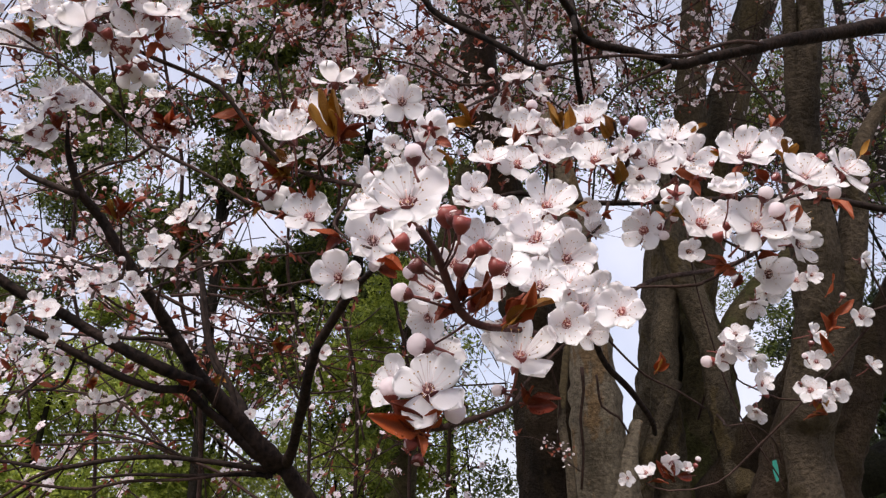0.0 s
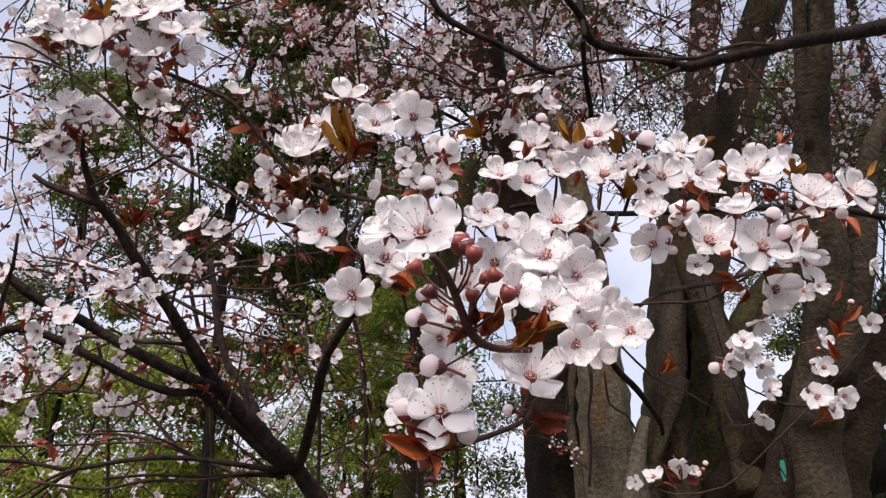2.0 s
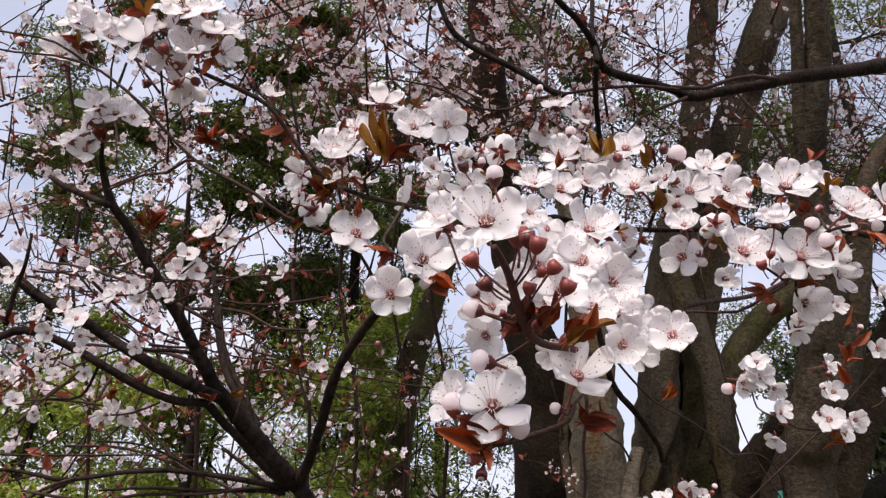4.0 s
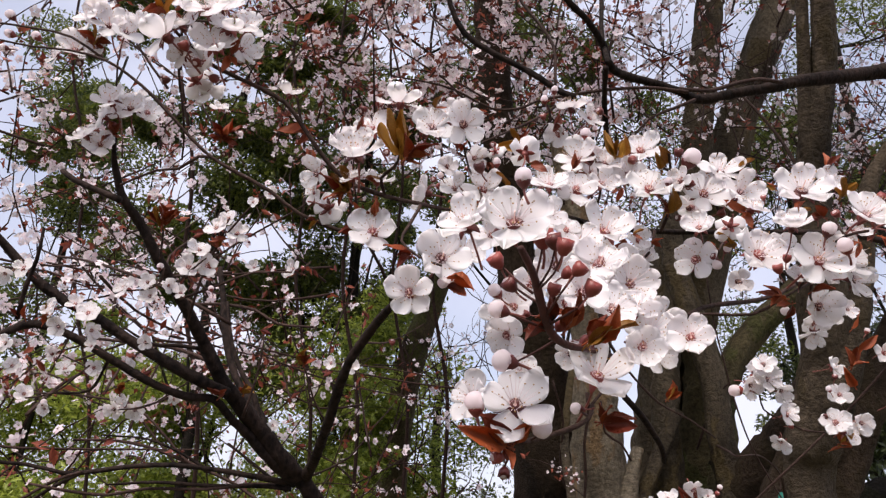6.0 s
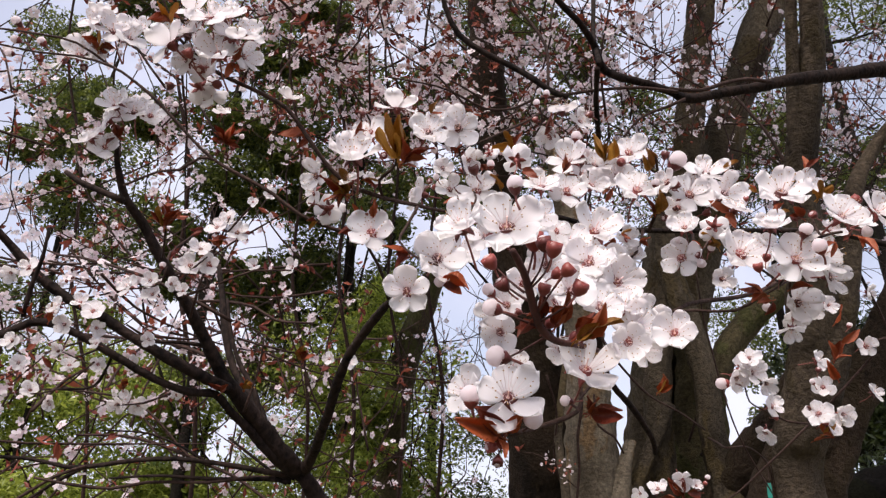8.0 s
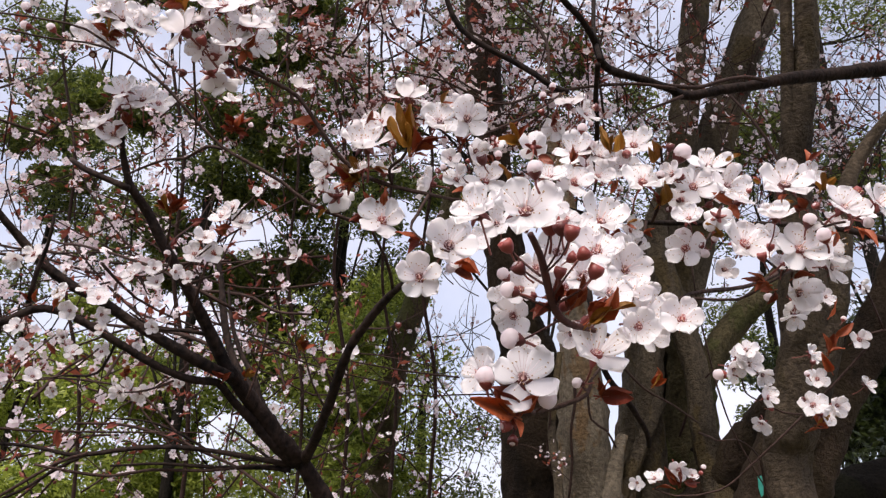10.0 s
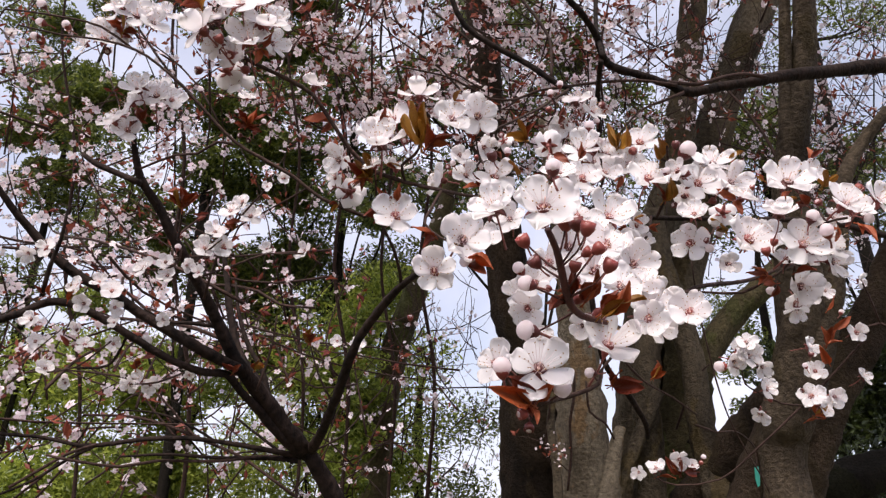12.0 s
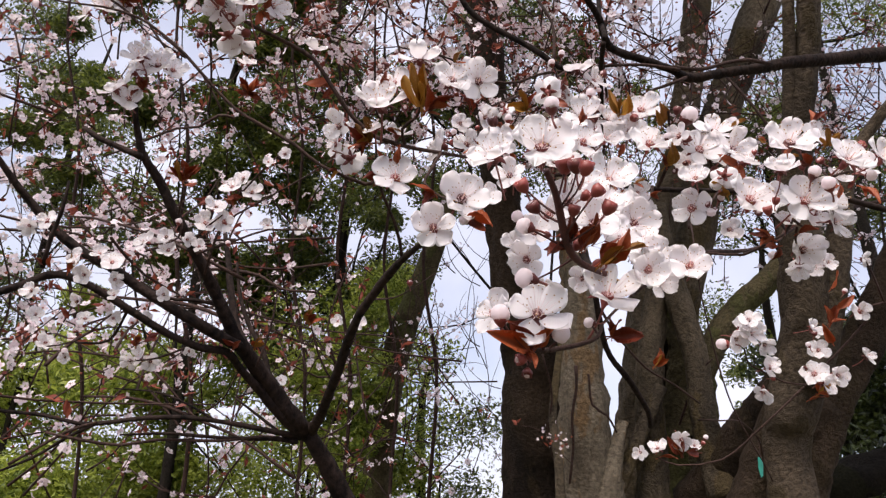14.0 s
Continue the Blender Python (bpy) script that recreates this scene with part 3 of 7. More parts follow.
branch(plum, BARK_TWIG, [(-0.115, 0.533, 1.886, 0.0022), (-0.084, 0.518, 1.868, 0.0020), (-0.056, 0.501, 1.854, 0.0018), (-0.035, 0.486, 1.842, 0.0014), (-0.013, 0.470, 1.832, 0.0011), (0.008, 0.454, 1.820, 0.0009)])
branch(plum, BARK_TWIG, [(-0.086, 0.518, 1.870, 0.0014), (-0.089, 0.507, 1.880, 0.0014), (-0.078, 0.499, 1.887, 0.0014), (-0.073, 0.489, 1.894, 0.0012), (-0.074, 0.478, 1.904, 0.0010)])
branch(plum, BARK_TWIG, [(-0.053, 0.485, 1.844, 0.0014), (-0.062, 0.479, 1.821, 0.0014), (-0.066, 0.471, 1.805, 0.0011), (-0.052, 0.463, 1.789, 0.0009), (-0.035, 0.452, 1.778, 0.0008)])
branch(plum, BARK_TWIG, [(-0.118, 0.588, 1.870, 0.0020), (-0.126, 0.591, 1.866, 0.0020), (-0.172, 0.585, 1.881, 0.0018), (-0.200, 0.579, 1.900, 0.0018), (-0.234, 0.572, 1.916, 0.0019), (-0.261, 0.568, 1.930, 0.0016), (-0.285, 0.561, 1.950, 0.0016), (-0.317, 0.548, 1.980, 0.0016), (-0.344, 0.540, 2.000, 0.0014), (-0.368, 0.535, 2.013, 0.0014), (-0.402, 0.533, 2.021, 0.0012), (-0.441, 0.532, 2.023, 0.0010), (-0.484, 0.527, 2.028, 0.0010)])
branch(plum, BARK_TWIG, [(-0.300, 0.685, 1.997, 0.0019), (-0.320, 0.687, 2.001, 0.0019), (-0.345, 0.697, 1.989, 0.0017), (-0.373, 0.702, 1.988, 0.0015), (-0.415, 0.712, 1.972, 0.0015)])
branch(plum, BARK_TWIG, [(-0.381, 0.557, 2.030, 0.0013), (-0.412, 0.542, 2.045, 0.0012), (-0.443, 0.533, 2.046, 0.0011), (-0.476, 0.525, 2.044, 0.0010), (-0.499, 0.520, 2.041, 0.0010)])
branch(plum, BARK_TWIG, [(-0.281, 0.518, 1.967, 0.0012), (-0.278, 0.493, 1.984, 0.0011), (-0.270, 0.471, 1.997, 0.0009), (-0.263, 0.450, 2.010, 0.0009)])
branch(plum, BARK_TWIG, [(-0.301, 0.599, 1.943, 0.0009), (-0.292, 0.569, 1.958, 0.0010), (-0.288, 0.535, 1.979, 0.0012)])
branch(plum, BARK_PLUM, [(-0.229, 1.053, 1.673, 0.0052), (-0.283, 1.039, 1.680, 0.0043), (-0.342, 1.031, 1.687, 0.0039), (-0.398, 1.021, 1.690, 0.0037), (-0.454, 1.020, 1.686, 0.0035), (-0.506, 1.018, 1.677, 0.0033), (-0.546, 1.009, 1.672, 0.0030), (-0.595, 1.004, 1.681, 0.0026), (-0.670, 0.968, 1.680, 0.0024)], rough=0.2)
branch(plum, BARK_TWIG, [(-0.257, 1.066, 1.671, 0.0030), (-0.289, 1.051, 1.671, 0.0027), (-0.352, 1.042, 1.661, 0.0024), (-0.436, 1.030, 1.657, 0.0023), (-0.484, 1.021, 1.646, 0.0023), (-0.534, 1.004, 1.649, 0.0023), (-0.577, 0.987, 1.655, 0.0017)])
branch(plum, BARK_TWIG, [(-0.515, 1.000, 1.674, 0.0023), (-0.552, 1.000, 1.660, 0.0023), (-0.599, 1.003, 1.629, 0.0023), (-0.623, 1.001, 1.611, 0.0022)])
branch(plum, BARK_TWIG, [(-0.245, 1.134, 1.620, 0.0031), (-0.291, 1.133, 1.649, 0.0026), (-0.343, 1.133, 1.679, 0.0026), (-0.415, 1.132, 1.705, 0.0026), (-0.467, 1.134, 1.723, 0.0027), (-0.533, 1.138, 1.735, 0.0024), (-0.610, 1.145, 1.735, 0.0020)])
branch(plum, BARK_TWIG, [(-0.378, 1.129, 1.692, 0.0026), (-0.420, 1.128, 1.709, 0.0023), (-0.455, 1.121, 1.743, 0.0020), (-0.495, 1.113, 1.777, 0.0020), (-0.535, 1.111, 1.793, 0.0019), (-0.646, 1.108, 1.801, 0.0016), (-0.738, 1.114, 1.789, 0.0013)])
branch(plum, BARK_PLUM, [(-0.272, 1.072, 1.713, 0.0063), (-0.302, 1.092, 1.776, 0.0065), (-0.339, 1.115, 1.815, 0.0067), (-0.372, 1.131, 1.863, 0.0062), (-0.398, 1.141, 1.932, 0.0063), (-0.413, 1.155, 1.986, 0.0057), (-0.433, 1.164, 2.053, 0.0041)])
branch(plum, BARK_TWIG, [(-0.324, 0.911, 1.809, 0.0033), (-0.380, 0.931, 1.832, 0.0029), (-0.420, 0.956, 1.845, 0.0029), (-0.488, 0.981, 1.856, 0.0024), (-0.570, 1.000, 1.866, 0.0019)])
branch(plum, BARK_TWIG, [(-0.483, 1.189, 1.988, 0.0030), (-0.418, 1.181, 1.988, 0.0030), (-0.359, 1.177, 1.978, 0.0030), (-0.316, 1.176, 1.954, 0.0026), (-0.250, 1.170, 1.949, 0.0022)])
branch(plum, BARK_TWIG, [(-0.269, 0.859, 1.733, 0.0021), (-0.261, 0.852, 1.760, 0.0016), (-0.253, 0.842, 1.795, 0.0013), (-0.250, 0.832, 1.829, 0.0010)])
branch(plum, BARK_TWIG, [(-0.374, 0.768, 1.903, 0.0015), (-0.367, 0.748, 1.917, 0.0013), (-0.361, 0.726, 1.931, 0.0010), (-0.358, 0.708, 1.937, 0.0007)])
branch(plum, BARK_TWIG, [(-0.191, 1.049, 1.759, 0.0019), (-0.213, 1.033, 1.794, 0.0016), (-0.227, 1.016, 1.833, 0.0013), (-0.233, 1.006, 1.855, 0.0010)])
branch(plum, BARK_TWIG, [(-0.348, 0.830, 1.846, 0.0019), (-0.336, 0.812, 1.895, 0.0016), (-0.318, 0.797, 1.937, 0.0014), (-0.305, 0.785, 1.970, 0.0010)])
branch(plum, BARK_TWIG, [(-0.355, 0.805, 1.865, 0.0018), (-0.308, 0.802, 1.885, 0.0016), (-0.267, 0.800, 1.903, 0.0014), (-0.218, 0.803, 1.907, 0.0012), (-0.197, 0.801, 1.922, 0.0009)])
branch(plum, BARK_TWIG, [(-0.318, 0.797, 1.938, 0.0014), (-0.287, 0.777, 1.969, 0.0013), (-0.264, 0.761, 1.987, 0.0011), (-0.243, 0.749, 1.997, 0.0008)])
branch(plum, BARK_TWIG, [(-0.370, 0.775, 1.894, 0.0015), (-0.374, 0.783, 1.877, 0.0013), (-0.393, 0.787, 1.869, 0.0011), (-0.420, 0.788, 1.867, 0.0009)])
branch(plum, BARK_TWIG, [(-0.360, 0.790, 1.874, 0.0016), (-0.343, 0.785, 1.893, 0.0013), (-0.323, 0.781, 1.912, 0.0009)])
branch(plum, BARK_TWIG, [(-0.365, 0.858, 1.753, 0.0016), (-0.406, 0.883, 1.744, 0.0014), (-0.458, 0.919, 1.746, 0.0010)])
branch(plum, BARK_TWIG, [(-0.157, 0.913, 1.797, 0.0014), (-0.147, 0.906, 1.812, 0.0011)])
branch(plum, BARK_TWIG, [(-0.440, 0.796, 1.775, 0.0012), (-0.490, 0.829, 1.748, 0.0011), (-0.542, 0.853, 1.744, 0.0009)])

# blossoms, buds and leaves on it
blossom(plum, -0.076, 0.486, 1.944, 0.0396, 0, 62)
blossom(plum, -0.100, 0.496, 1.922, 0.0397, -25, 20)
blossom(plum, -0.109, 0.489, 1.892, 0.0483, -10, 38)
blossom(plum, -0.084, 0.520, 1.927, 0.0254, 30, 10)
blossom(plum, -0.152, 0.543, 1.902, 0.0344, -35, -10)
blossom(plum, -0.157, 0.568, 1.898, 0.0305, -50, -5)
blossom(plum, -0.140, 0.556, 1.874, 0.0333, 155, 10)
blossom(plum, -0.095, 0.538, 1.894, 0.0276, 10, 55)
blossom(plum, -0.115, 0.516, 1.884, 0.0265, -20, 45)
blossom(plum, -0.051, 0.546, 1.889, 0.0386, -72, 10)
blossom(plum, -0.057, 0.455, 1.757, 0.0381, -5, -5)
blossom(plum, -0.092, 0.504, 1.827, 0.0444, 0, 10)
bud(plum, -0.074, 0.575, 1.755, 0.0056, 0, 40, 1)
blossom(plum, -0.414, 0.555, 2.040, 0.0387, 5, 21)
blossom(plum, -0.383, 0.551, 2.070, 0.0429, 10, 20)
blossom(plum, -0.363, 0.547, 2.058, 0.0353, 30, 16)
blossom(plum, -0.404, 0.547, 2.075, 0.0344, -20, 30)
blossom(plum, -0.437, 0.566, 2.040, 0.0250, -50, 6)
blossom(plum, -0.401, 0.552, 2.090, 0.0313, 0, 55)
blossom(plum, -0.237, 0.434, 1.990, 0.0405, -10, 36)
blossom(plum, -0.219, 0.445, 1.980, 0.0400, 20, 40)
blossom(plum, -0.229, 0.447, 1.963, 0.0396, 0, 18)
blossom(plum, -0.271, 0.446, 1.970, 0.0436, -55, 26)
blossom(plum, -0.212, 0.462, 1.972, 0.0318, 60, 6)
blossom(plum, -0.261, 0.462, 1.967, 0.0297, -30, -14)
blossom(plum, -0.257, 0.490, 1.960, 0.0329, 165, 6)
blossom(plum, -0.249, 0.497, 1.956, 0.0311, 150, -4)
blossom(plum, -0.245, 0.525, 1.956, 0.0183, 20, 40)
blossom(plum, -0.260, 0.448, 2.009, 0.0309, -20, 55)
blossom(plum, -0.378, 0.582, 1.999, 0.0369, -10, 34)
blossom(plum, -0.362, 0.592, 1.998, 0.0373, 10, 22)
blossom(plum, -0.352, 0.608, 2.004, 0.0333, 30, 6)
blossom(plum, -0.384, 0.588, 1.983, 0.0297, -60, 26)
blossom(plum, -0.400, 0.592, 1.961, 0.0318, -50, 34)
blossom(plum, -0.388, 0.601, 1.958, 0.0345, 10, 4)
blossom(plum, -0.378, 0.598, 2.015, 0.0318, 0, 36)
blossom(plum, -0.176, 0.501, 1.958, 0.0261, 0, 62)
bud(plum, -0.473, 0.534, 2.062, 0.0098, -40, 30)
bud(plum, -0.475, 0.544, 2.047, 0.0093, -70, 10)
bud(plum, -0.451, 0.548, 2.049, 0.0094, -60, 40)
bud(plum, -0.481, 0.550, 2.034, 0.0081, -60, -10)
bud(plum, -0.246, 0.459, 1.955, 0.0073, -20, -50, 1)
bud(plum, -0.237, 0.478, 1.954, 0.0080, 150, 20, 1)
bud(plum, -0.280, 0.482, 1.953, 0.0076, -60, -30, 1)
bud(plum, -0.255, 0.448, 1.963, 0.0087, -30, 30, 1)
bud(plum, -0.214, 0.466, 1.966, 0.0080, 40, -60, 1)
bud(plum, -0.378, 0.595, 1.978, 0.0090, -20, -40, 1)
bud(plum, -0.247, 0.578, 1.950, 0.0052, 30, 30, 1)
bud(plum, -0.239, 0.575, 1.962, 0.0058, 50, 30)
bud(plum, -0.253, 0.581, 1.942, 0.0052, 0, -50, 1)
bud(plum, -0.261, 0.576, 1.944, 0.0052, -40, -20, 1)
bud(plum, -0.297, 0.540, 1.973, 0.0061, 0, 40)
bud(plum, -0.415, 0.571, 2.037, 0.0078, 20, -50, 1)
blossom(plum, -0.262, 0.452, 1.987, 0.0356, -20, 36)
blossom(plum, -0.230, 0.451, 2.007, 0.0360, 10, 30)
blossom(plum, -0.212, 0.466, 2.001, 0.0316, 40, 26)
blossom(plum, -0.249, 0.475, 1.968, 0.0343, -10, -4)
blossom(plum, -0.360, 0.558, 2.081, 0.0314, 40, 26)
blossom(plum, -0.417, 0.561, 2.066, 0.0312, -20, 26)
blossom(plum, -0.399, 0.567, 2.055, 0.0313, 0, -4)
blossom(plum, -0.382, 0.605, 2.000, 0.0294, 0, 26)
blossom(plum, -0.368, 0.611, 2.023, 0.0300, 10, 20)
blossom(plum, -0.402, 0.606, 1.978, 0.0291, -20, 26)
leaf(plum, (-0.073, 0.485, 1.891), (-0.086, 0.459, 1.906), 1)
leaf(plum, (-0.073, 0.485, 1.891), (-0.078, 0.469, 1.905), 1)
leaf(plum, (-0.073, 0.489, 1.893), (-0.075, 0.459, 1.917), 1)
leaf(plum, (-0.073, 0.489, 1.893), (-0.067, 0.475, 1.906), 1)
leaf(plum, (-0.072, 0.494, 1.896), (-0.065, 0.464, 1.921), 1)
leaf(plum, (-0.072, 0.494, 1.896), (-0.076, 0.475, 1.916), 1)
leaf(plum, (-0.068, 0.479, 1.883), (-0.064, 0.457, 1.896))
leaf(plum, (-0.068, 0.479, 1.883), (-0.060, 0.468, 1.889))
leaf(plum, (-0.067, 0.474, 1.880), (-0.046, 0.456, 1.891))
leaf(plum, (-0.067, 0.474, 1.880), (-0.048, 0.465, 1.881))
leaf(plum, (-0.066, 0.480, 1.881), (-0.054, 0.466, 1.883))
leaf(plum, (-0.066, 0.480, 1.881), (-0.056, 0.474, 1.878))
leaf(plum, (-0.120, 0.530, 1.878), (-0.137, 0.510, 1.880), 1)
leaf(plum, (-0.120, 0.530, 1.878), (-0.129, 0.521, 1.873), 1)
leaf(plum, (-0.120, 0.530, 1.878), (-0.128, 0.507, 1.890), 1)
leaf(plum, (-0.120, 0.530, 1.878), (-0.127, 0.520, 1.883), 1)
leaf(plum, (-0.121, 0.530, 1.877), (-0.139, 0.517, 1.867))
leaf(plum, (-0.121, 0.530, 1.877), (-0.128, 0.525, 1.864))
leaf(plum, (-0.122, 0.535, 1.878), (-0.146, 0.516, 1.875))
leaf(plum, (-0.122, 0.535, 1.878), (-0.135, 0.527, 1.871))
leaf(plum, (-0.094, 0.508, 1.842), (-0.097, 0.489, 1.851))
leaf(plum, (-0.094, 0.508, 1.842), (-0.099, 0.500, 1.845))
leaf(plum, (-0.093, 0.508, 1.842), (-0.088, 0.491, 1.850))
leaf(plum, (-0.093, 0.508, 1.842), (-0.092, 0.499, 1.850))
leaf(plum, (-0.102, 0.522, 1.831), (-0.120, 0.506, 1.829))
leaf(plum, (-0.102, 0.522, 1.831), (-0.112, 0.515, 1.824))
leaf(plum, (-0.058, 0.459, 1.789), (-0.075, 0.442, 1.792))
leaf(plum, (-0.058, 0.459, 1.789), (-0.068, 0.453, 1.786))
leaf(plum, (-0.057, 0.460, 1.787), (-0.067, 0.450, 1.776))
leaf(plum, (-0.057, 0.460, 1.787), (-0.065, 0.458, 1.784))
leaf(plum, (-0.256, 0.572, 1.954), (-0.266, 0.551, 1.957))
leaf(plum, (-0.256, 0.572, 1.954), (-0.260, 0.564, 1.958))
leaf(plum, (-0.255, 0.572, 1.954), (-0.250, 0.552, 1.966))
leaf(plum, (-0.255, 0.572, 1.954), (-0.256, 0.562, 1.963))
leaf(plum, (-0.255, 0.573, 1.954), (-0.237, 0.559, 1.964))
leaf(plum, (-0.255, 0.573, 1.954), (-0.243, 0.568, 1.955))
leaf(plum, (-0.255, 0.573, 1.953), (-0.264, 0.561, 1.941))
leaf(plum, (-0.255, 0.573, 1.953), (-0.263, 0.569, 1.948))
leaf(plum, (-0.254, 0.573, 1.954), (-0.239, 0.569, 1.947))
leaf(plum, (-0.254, 0.573, 1.954), (-0.248, 0.575, 1.946))
leaf(plum, (-0.254, 0.568, 1.952), (-0.255, 0.552, 1.953))
leaf(plum, (-0.254, 0.568, 1.952), (-0.255, 0.562, 1.952))
leaf(plum, (-0.159, 0.521, 1.935), (-0.183, 0.505, 1.926))
leaf(plum, (-0.159, 0.521, 1.935), (-0.167, 0.515, 1.921))
leaf(plum, (-0.158, 0.523, 1.934), (-0.165, 0.516, 1.918))
leaf(plum, (-0.158, 0.523, 1.934), (-0.157, 0.522, 1.924))
leaf(plum, (-0.277, 0.450, 1.996), (-0.283, 0.429, 1.995), 1)
leaf(plum, (-0.277, 0.450, 1.996), (-0.280, 0.439, 1.994), 1)
leaf(plum, (-0.276, 0.450, 1.996), (-0.264, 0.434, 2.003), 1)
leaf(plum, (-0.276, 0.450, 1.996), (-0.272, 0.444, 2.003), 1)
leaf(plum, (-0.277, 0.450, 1.995), (-0.288, 0.433, 1.987))
leaf(plum, (-0.277, 0.450, 1.995), (-0.287, 0.442, 1.995))
leaf(plum, (-0.399, 0.558, 2.050), (-0.403, 0.536, 2.050))
leaf(plum, (-0.399, 0.558, 2.050), (-0.401, 0.547, 2.048))
leaf(plum, (-0.398, 0.558, 2.050), (-0.386, 0.541, 2.059), 1)
leaf(plum, (-0.398, 0.558, 2.050), (-0.388, 0.551, 2.051), 1)
leaf(plum, (-0.397, 0.558, 2.051), (-0.379, 0.554, 2.051))
leaf(plum, (-0.397, 0.558, 2.051), (-0.386, 0.559, 2.046))
leaf(plum, (-0.378, 0.600, 1.971), (-0.381, 0.581, 1.972))
leaf(plum, (-0.378, 0.600, 1.971), (-0.380, 0.590, 1.970))
leaf(plum, (-0.377, 0.601, 1.970), (-0.363, 0.591, 1.974))
leaf(plum, (-0.377, 0.601, 1.970), (-0.369, 0.599, 1.967))
leaf(plum, (-0.379, 0.600, 1.969), (-0.383, 0.588, 1.958))
leaf(plum, (-0.379, 0.600, 1.969), (-0.385, 0.596, 1.963))
leaf(plum, (-0.217, 0.455, 1.961), (-0.202, 0.443, 1.964))
leaf(plum, (-0.217, 0.455, 1.961), (-0.210, 0.451, 1.969))
leaf(plum, (-0.219, 0.455, 1.960), (-0.220, 0.451, 1.943))
leaf(plum, (-0.219, 0.455, 1.960), (-0.213, 0.457, 1.948))
bud(plum, -0.094, 0.491, 1.946, 0.0066, 24, -30, 1)
bud(plum, -0.108, 0.491, 1.938, 0.0071, -65, -38, 1)
leaf(plum, (-0.089, 0.501, 1.938), (-0.085, 0.499, 1.948))
leaf(plum, (-0.089, 0.501, 1.938), (-0.082, 0.498, 1.942))
leaf(plum, (-0.111, 0.487, 1.914), (-0.105, 0.481, 1.924))
leaf(plum, (-0.111, 0.487, 1.914), (-0.102, 0.486, 1.919))
bud(plum, -0.089, 0.537, 1.924, 0.0069, 0, -18, 1)
leaf(plum, (-0.160, 0.544, 1.914), (-0.165, 0.540, 1.927))
leaf(plum, (-0.160, 0.544, 1.914), (-0.157, 0.540, 1.926))
bud(plum, -0.138, 0.554, 1.901, 0.0071, -31, 45, 1)
bud(plum, -0.146, 0.582, 1.900, 0.0045, -66, 10, 1)
bud(plum, -0.161, 0.581, 1.892, 0.0062, 31, 44, 1)
leaf(plum, (-0.152, 0.571, 1.867), (-0.158, 0.568, 1.858), 1)
leaf(plum, (-0.152, 0.571, 1.867), (-0.161, 0.567, 1.867))
bud(plum, -0.092, 0.555, 1.891, 0.0048, -21, -12, 0)
leaf(plum, (-0.104, 0.523, 1.889), (-0.091, 0.521, 1.889), 1)
leaf(plum, (-0.104, 0.523, 1.889), (-0.094, 0.521, 1.883))
leaf(plum, (-0.121, 0.525, 1.878), (-0.127, 0.524, 1.867))
leaf(plum, (-0.121, 0.525, 1.878), (-0.131, 0.522, 1.873), 1)
bud(plum, -0.044, 0.554, 1.908, 0.0056, -31, -22, 1)
leaf(plum, (-0.104, 0.508, 1.843), (-0.112, 0.503, 1.852))
leaf(plum, (-0.104, 0.508, 1.843), (-0.102, 0.504, 1.852))
blossom(plum, -0.463, 0.729, 1.822, 0.0253, -29, 1)
blossom(plum, -0.455, 0.737, 1.803, 0.0254, 9, -15)
bud(plum, -0.420, 0.740, 1.825, 0.0052, -80, -2, 1)
blossom(plum, -0.424, 0.733, 1.819, 0.0295, 11, 19)
blossom(plum, -0.443, 0.736, 1.830, 0.0243, -1, 29)
blossom(plum, -0.424, 0.749, 1.804, 0.0231, 53, -21)
blossom(plum, -0.428, 0.765, 1.790, 0.0178, -27, 19)
blossom(plum, -0.470, 0.764, 1.782, 0.0178, -15, -33)
blossom(plum, -0.219, 0.804, 1.912, 0.0289, -40, 3)
blossom(plum, -0.147, 0.905, 1.814, 0.0258, 20, 3)
blossom(plum, -0.181, 0.957, 1.831, 0.0222, -14, -5)
blossom(plum, -0.416, 0.787, 1.870, 0.0292, -18, 14)
blossom(plum, -0.387, 0.793, 1.863, 0.0264, -8, 11)
blossom(plum, -0.392, 0.790, 1.880, 0.0250, 6, 2)
blossom(plum, -0.342, 0.772, 1.862, 0.0201, -1, 19)
blossom(plum, -0.357, 0.769, 1.869, 0.0215, 49, -6)
blossom(plum, -0.440, 0.916, 1.752, 0.0300, -39, 12)
blossom(plum, -0.427, 0.918, 1.747, 0.0269, 23, -15)
blossom(plum, -0.455, 0.919, 1.747, 0.0269, -21, -27)
blossom(plum, -0.345, 0.785, 1.900, 0.0325, 10, 13)
blossom(plum, -0.321, 0.785, 1.904, 0.0297, -4, -4)
blossom(plum, -0.332, 0.777, 1.920, 0.0297, 3, 18)
blossom(plum, -0.368, 0.888, 1.757, 0.0154, 17, -4)
blossom(plum, -0.261, 0.997, 1.747, 0.0188, 30, -7)
bud(plum, -0.309, 0.799, 1.956, 0.0066, -93, -23, 1)
blossom(plum, -0.320, 0.789, 1.957, 0.0351, -7, 22)
blossom(plum, -0.294, 0.793, 1.953, 0.0306, 19, 18)
blossom(plum, -0.308, 0.792, 1.973, 0.0262, -20, 7)
blossom(plum, -0.538, 0.851, 1.749, 0.0250, 25, 6)
blossom(plum, -0.489, 0.836, 1.779, 0.0250, 12, 28)
blossom(plum, -0.453, 0.834, 1.781, 0.0220, 24, -15)
blossom(plum, -0.512, 0.857, 1.733, 0.0177, 8, -15)
blossom(plum, -0.425, 0.863, 1.792, 0.0198, 22, -1)
